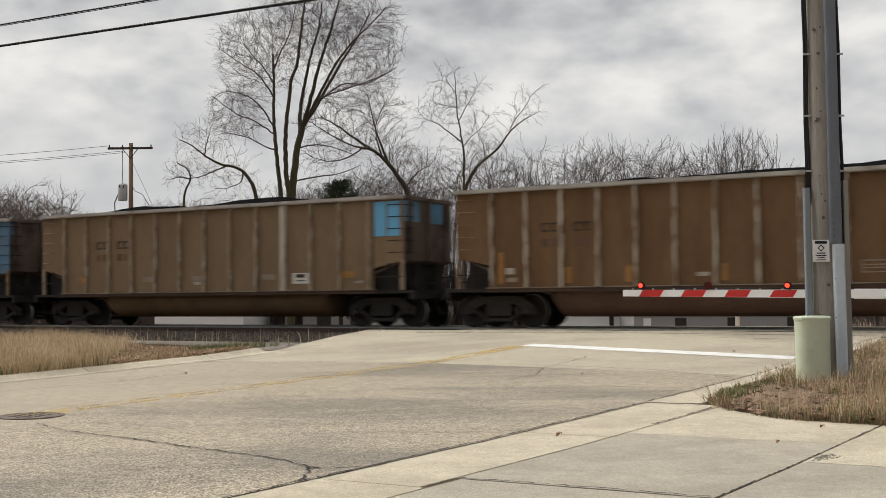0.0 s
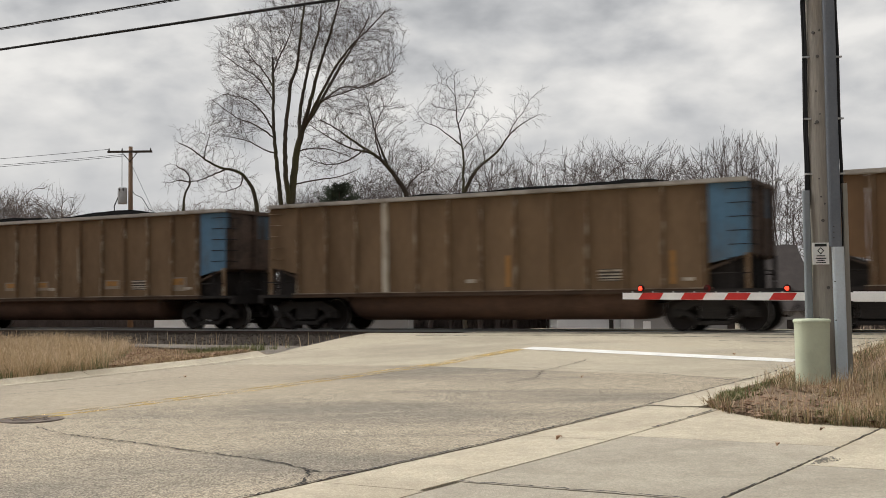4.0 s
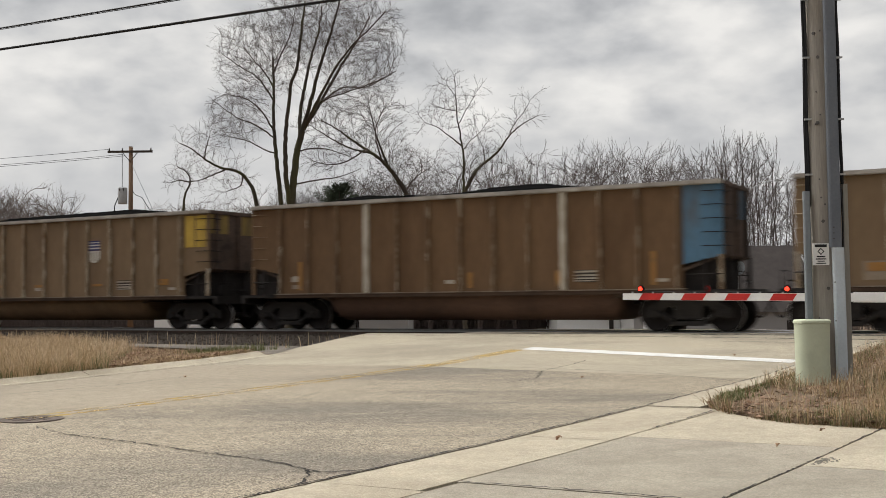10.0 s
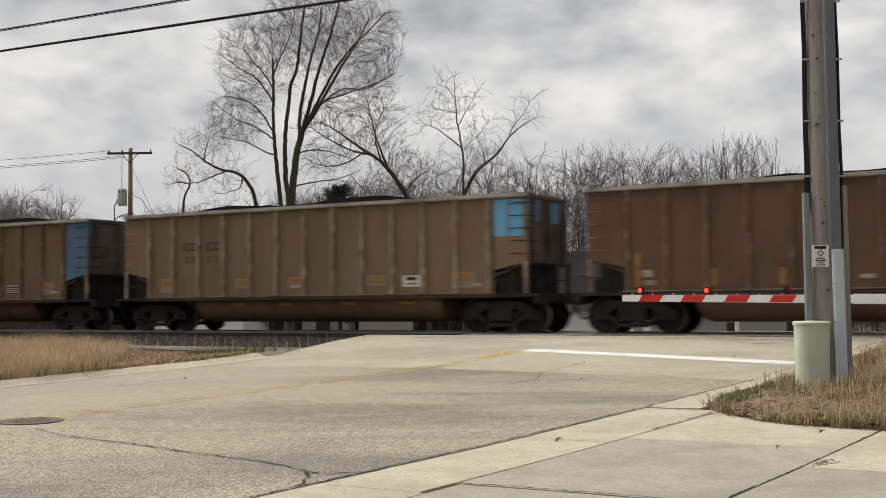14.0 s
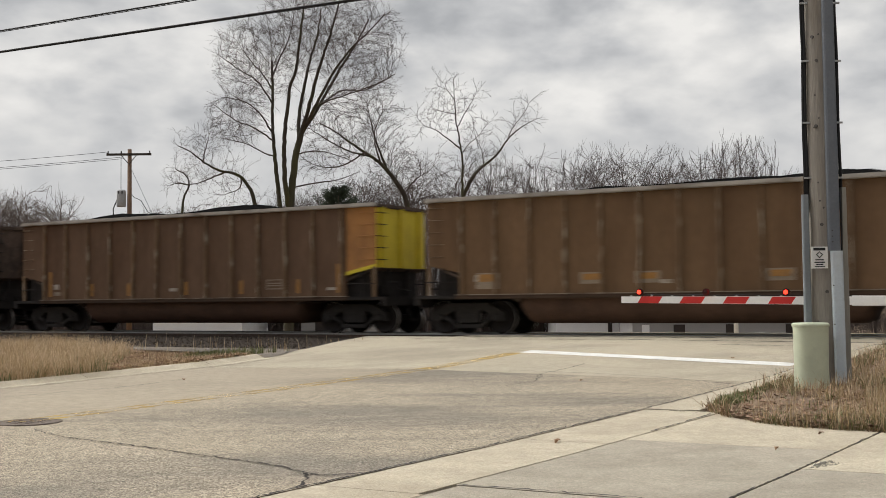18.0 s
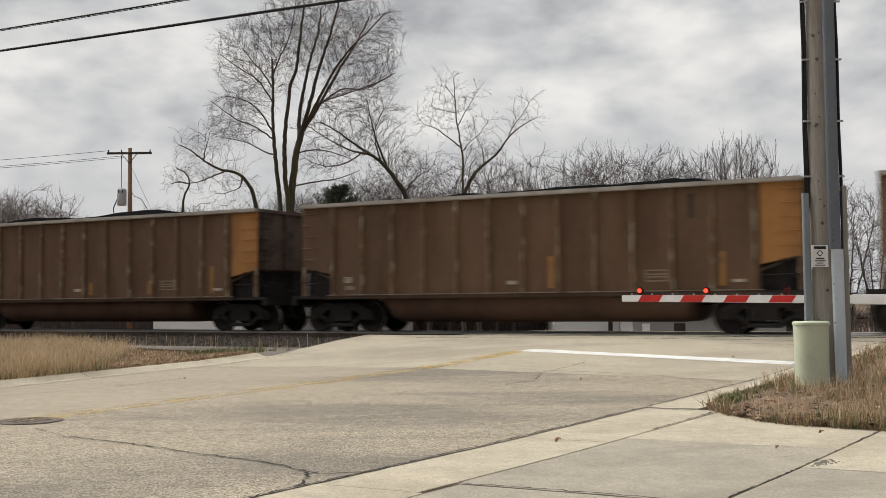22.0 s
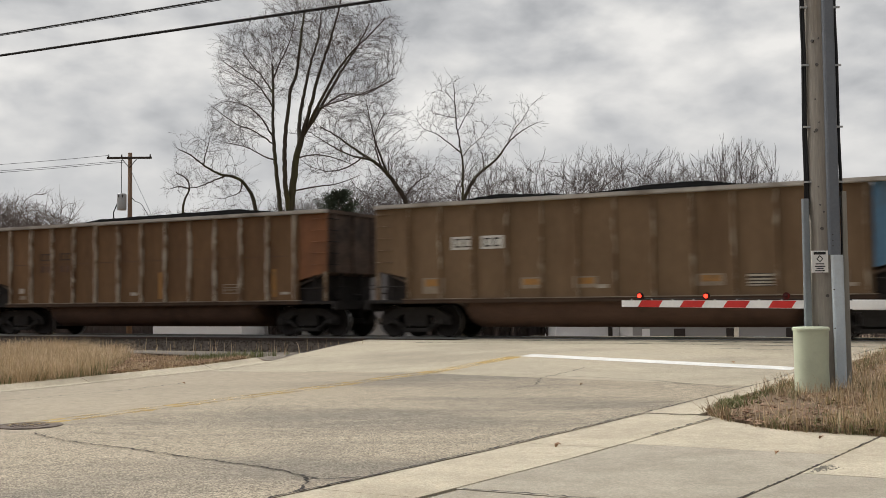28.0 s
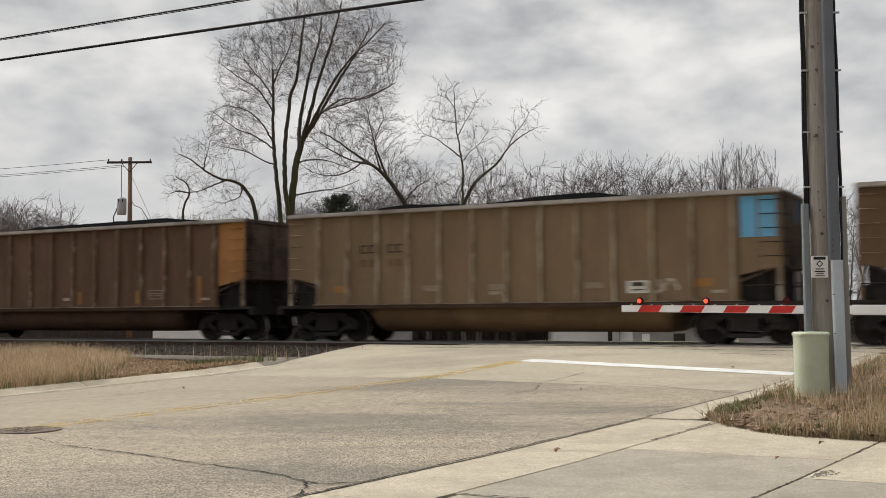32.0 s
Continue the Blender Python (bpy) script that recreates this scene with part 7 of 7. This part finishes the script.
# ---- low buildings behind the track ----
def building(x0, x1, dep, height, wall_mat, label, doors=(), windows=(), roof=0.9):
    a, b = at_view(x0, dep), at_view(x1, dep)
    z = min(a.z, b.z)
    L = b.x - a.x
    ob = empty("house", Matrix.Translation((a.x, dep, z)), label, "house", "houses behind the track")
    bm = bmesh.new()
    box(bm, 0, L, 0, 12, -0.3, height)
    wall = part("wall", bm, wall_mat, ob)
    bm = bmesh.new()
    prism(bm, ((-0.4, height), (12.4, height), (6.0, height + roof), ), "x", -0.3, L + 0.3)
    part("roof", bm, "roof", ob)
    for k in range(int(height / 0.18)):
        bm = bmesh.new()
        box(bm, 0, L, -0.02, 0.0, k * 0.18, k * 0.18 + 0.02)
        part("clapboard", bm, wall_mat, ob)
    for d0, d1, mat in doors:
        bm = bmesh.new()
        box(bm, d0 * L, d1 * L, -0.06, 0.02, 0.0, 2.1)
        part("door", bm, mat, ob)
    for w0, w1, z0, z1 in windows:
        bm = bmesh.new()
        box(bm, w0 * L - 0.08, w1 * L + 0.08, -0.07, 0.0, z0 - 0.08, z1 + 0.08)
        win = part("window", bm, "siding", ob)
        bm = bmesh.new()
        box(bm, w0 * L, w1 * L, -0.085, -0.07, z0, z1)
        part("pane", bm, "window", win)
    return ob


building(273, 430, 78, 2.9, "siding", "low white house seen beneath the train", (), ((0.25, 0.3, 0.2, 1.2),), 3.6)
building(535, 618, 84, 2.9, "grey_siding", "low grey shed behind the track", ((0.3, 0.6, "roof"),), (), 3.8)
building(635, 722, 70, 2.4, "grey_siding", "low pale grey house with dark windows", (), ((0.15, 0.4, 0.5, 1.1), (0.6, 0.85, 0.5, 1.1)), 3.4)
building(985, 1112, 84, 2.9, "siding", "small white house behind the track", ((0.72, 0.78, "roof"),), (), 4.8)
building(1120, 1450, 78, 2.7, "grey_siding", "long grey house with dark doors behind the track", ((0.05, 0.09, "siding"), (0.22, 0.28, "roof"), (0.5, 0.56, "roof"), (0.82, 0.88, "roof")), ((0.34, 0.38, 0.5, 1.4), (0.65, 0.7, 0.5, 1.4), (0.92, 0.96, 0.5, 1.4)), 4.9)


# ---- far signal mast and street lamp ----
def make_far_mast():
    p = at_view(1303, 35.5)
    mast = empty("signal_mast", Matrix.Translation(p), "white signal mast with a round plate behind the track", "signal mast")
    bm = bmesh.new()
    tube(bm, ((0, 0, -0.1), (0, 0, 4.9)), 0.075, 12)
    part("post", bm, "arm_white", mast)
    bm = bmesh.new()
    tube(bm, ((0, -0.12, 2.2), (0, -0.09, 2.2)), 0.25, 24)
    part("plate", bm, "conduit", mast)
    bm = bmesh.new()
    box(bm, -0.2, 0.2, -0.2, 0.2, -0.2, 0.15, 0.02)
    part("base", bm, "concrete", mast)
    q = at_view(1316, 92)
    lamp = empty("street_lamp", Matrix.Translation(q), "grey street lamp with a curved arm", "street lamp")
    h = (516 - 335) / PXF * 92 + EYE_Z - q.z
    bm = bmesh.new()
    tube(bm, ((0, 0, -0.2), (0, 0, h)), (0.1, 0.06), 10)
    part("pole", bm, "metal", lamp)
    bm = bmesh.new()
    tube(bm, [(t * 2.9, 0, h + 1.05 * math.sin(t * 1.5)) for t in np.linspace(0, 1, 9)], 0.04, 8)
    part("arm", bm, "metal", lamp)
    bm = bmesh.new()
    box(bm, 2.7, 3.4, -0.14, 0.14, h + 0.98, h + 1.12, 0.04)
    part("lamp_head", bm, "metal", lamp)


make_far_mast()


# ---- far pole ----
def make_far_pole():
    dep = 72.0
    p = at_view(231, dep)
    pole = empty("utility_pole", Matrix.Translation(p), "brown wooden utility pole with crossarm and grey transformer", "pole")
    top = (528 - 252) / PXF * dep + EYE_Z - p.z
    bm = bmesh.new()
    tube(bm, ((0, 0, -0.3), (0, 0, top)), (0.2, 0.13), 12)
    part("shaft", bm, "pole_brown", pole)
    bm = bmesh.new()
    box(bm, -1.45, 1.45, -0.22, -0.12, top - 0.42, top - 0.28)
    part("crossarm", bm, "tie", pole)
    for x in (-1, 1):
        bm = bmesh.new()
        tube(bm, ((0, -0.17, top - 1.0), (x * 0.5, -0.17, top - 0.4)), 0.025, 6)
        part("brace", bm, "tie", pole)
    for x in (-1.35, -0.5, 1.35):
        bm = bmesh.new()
        tube(bm, ((x, -0.17, top - 0.28), (x, -0.17, top - 0.12)), (0.05, 0.035), 8)
        part("insulator", bm, "iron", pole)
    bm = bmesh.new()
    tube(bm, ((-0.5, -0.1, top - 3.75), (-0.5, -0.1, top - 3.68), (-0.5, -0.1, top - 2.75), (-0.5, -0.1, top - 2.65)), (0.27, 0.3, 0.3, 0.22), 16)
    part("transformer", bm, "transformer", pole, "pale grey can transformer")
    for x, y in ((-0.62, -0.36), (-0.38, -0.36)):
        bm = bmesh.new()
        tube(bm, ((x, y, top - 2.95), (x, y - 0.02, top - 2.75)), (0.035, 0.05), 8)
        part("bushing", bm, "iron", pole)
    for x0, z0, x1, z1 in ((-0.3, 4.35, 0.55, 4.55), (-0.75, 4.5, 0.3, 4.75), (-1.0, 4.75, -0.1, 4.4)):
        bm = bmesh.new()
        tube(bm, [(x0 + (x1 - x0) * k / 8, -0.22, top - z0 + (z0 - z1) * k / 8 + 0.18 * math.sin(k / 8 * math.pi)) for k in range(9)], 0.028, 6)
        part("service_lead", bm, "cable", pole)
    bm = bmesh.new()
    tube(bm, ((0.1, -0.1, top - 1.2), (2.2, -0.4, top - 5.6)), 0.014, 6)
    part("guy_wire", bm, "conduit", pole)
    bm = bmesh.new()
    tube(bm, [(0.15 + 1.75 * k / 8, -0.2, top - 2.9 - 1.9 * (k / 8) ** 1.2 - 0.12 * math.sin(k * 1.6)) for k in range(9)], 0.022, 6)
    part("service_drop", bm, "cable", pole)
    bm = bmesh.new()
    tube(bm, ((-0.5, -0.2, top - 2.65), (-0.5, -0.2, top - 0.5)), 0.02, 6)
    tube(bm, ((-0.75, -0.2, top - 3.3), (-1.0, -0.2, top - 3.9), (-0.95, -0.2, top - 4.8)), 0.035, 6)
    part("lead", bm, "cable", pole)
    return p, top


FAR_POLE, FAR_TOP = make_far_pole()


def wire(name, a, b, sag, r, label, steps=24):
    bm = bmesh.new()
    a, b = Vector(a), Vector(b)
    tube(bm, [a.lerp(b, i / steps) - Vector((0, 0, sag * 4 * (i / steps) * (1 - i / steps))) for i in range(steps + 1)], r, 6)
    me = mesh_of(bm, name)
    me.materials.append(M["cable"])
    return tagged(new(name, me), label, "cable", "overhead cables")


def at_pixel(x, y, depth):
    """The point seen at an angle (x, y from the middle, in parts of the lens) at a depth, at the clip's start."""
    c, s = math.cos(-0.0104), math.sin(-0.0104)
    X, Y = (x - 784), (y - 441)
    X, Y = X * c + Y * s, -X * s + Y * c
    d = Vector((X / PXF, 1, -Y / PXF))
    c, s = math.cos(0.0416), math.sin(0.0416)
    d = Vector((d.x, c * d.y - s * d.z, s * d.y + c * d.z))
    return Vector((0, 0, EYE_Z)) + d * (depth / d.y)


for x0, y0, slope, far, r, words in ((0, 81, 0.1486, 31, 0.026, "thick black overhead cable slung from the pole"), (0, 44, 0.166, 28, 0.02, "black overhead cable slung from the pole")):
    top = at_pixel(1463, y0 - slope * 1463, 16.02)
    a = at_pixel(x0, y0, far)
    end = a + (a - top) * 0.9
    wire("power_cable", end, top, 0.0, r, words)
    wire("messenger_wire", end + Vector((0, 0, -0.035)), top + Vector((0, 0, -0.035)), 0.0, 0.009, "thin strand lashed under a black cable")
for dz, dx in ((-0.15, -1.35), (-0.5, -0.5), (-0.6, -0.4)):
    a = FAR_POLE + Vector((dx, 0, FAR_TOP + dz))
    wire("line_wire", a, a + Vector((-60, -10, -0.5)), 1.6, 0.014, "thin grey line wire")


# ---- motions ----
def motions():
    # clouds drift slowly to the left
    walk(backdrop, [(t, pose(0, 0, 0, 0, 0, 0.155 * t)) for t in (0, 8, 16, 24, 32)])
    radius = 0.457
    for k, car in TRAIN.items():
        walk(car, [(t, car_pose(k, t)) for t in range(0, 33)])
        # the wheels roll while the car passes
        t0 = min(max((PITCH * k - 34) / 10.9, 0), 31.9)
        t1 = min(max((PITCH * k + 42) / 10.6, 0.1), 32)
        times = [0.0] if t0 > 0 else []
        steps = max(2, int((t1 - t0) / 0.0667))
        times += [t0 + (t1 - t0) * i / steps for i in range(steps + 1)]
        if t1 < 32:
            times.append(32.0)
        for ax in WHEELSETS[k]:
            rows = []
            for t in times:
                s = train_way(min(max(t, t0), t1)) / radius
                rows.append((t, Matrix.Translation(ax.location) @ Matrix.Rotation(s, 4, "Y")))
            walk(ax, rows)
    # the two inner lamps of the gate flash in turn
    period, start = 1.188, 6.53
    for name, lit_first in (("mid", True), ("root", False)):
        disc = LAMPS[name]
        rows, t = [], start - period * 7
        place = disc.location.copy()
        def at(turn):
            return Matrix.Translation(place) @ pose(0, 0, 0, 0, 0, turn)
        events = []
        while t < 33:
            events.append((t, 0 if lit_first else 178))
            events.append((t + period / 2, 178 if lit_first else 0))
            t += period
        rows = []
        before = [v for e, v in events if e <= 0][-1]
        rows.append((0.0, at(before)))
        for e, v in events:
            if 0.1 < e < 31.9:
                rows.append((e - 0.034, at(178 - v)))
                rows.append((e, at(89)))
                rows.append((e + 0.034, at(v)))
        rows.append((32.0, at([v for e, v in events if e <= 32][-1])))
        walk(disc, rows)


motions()
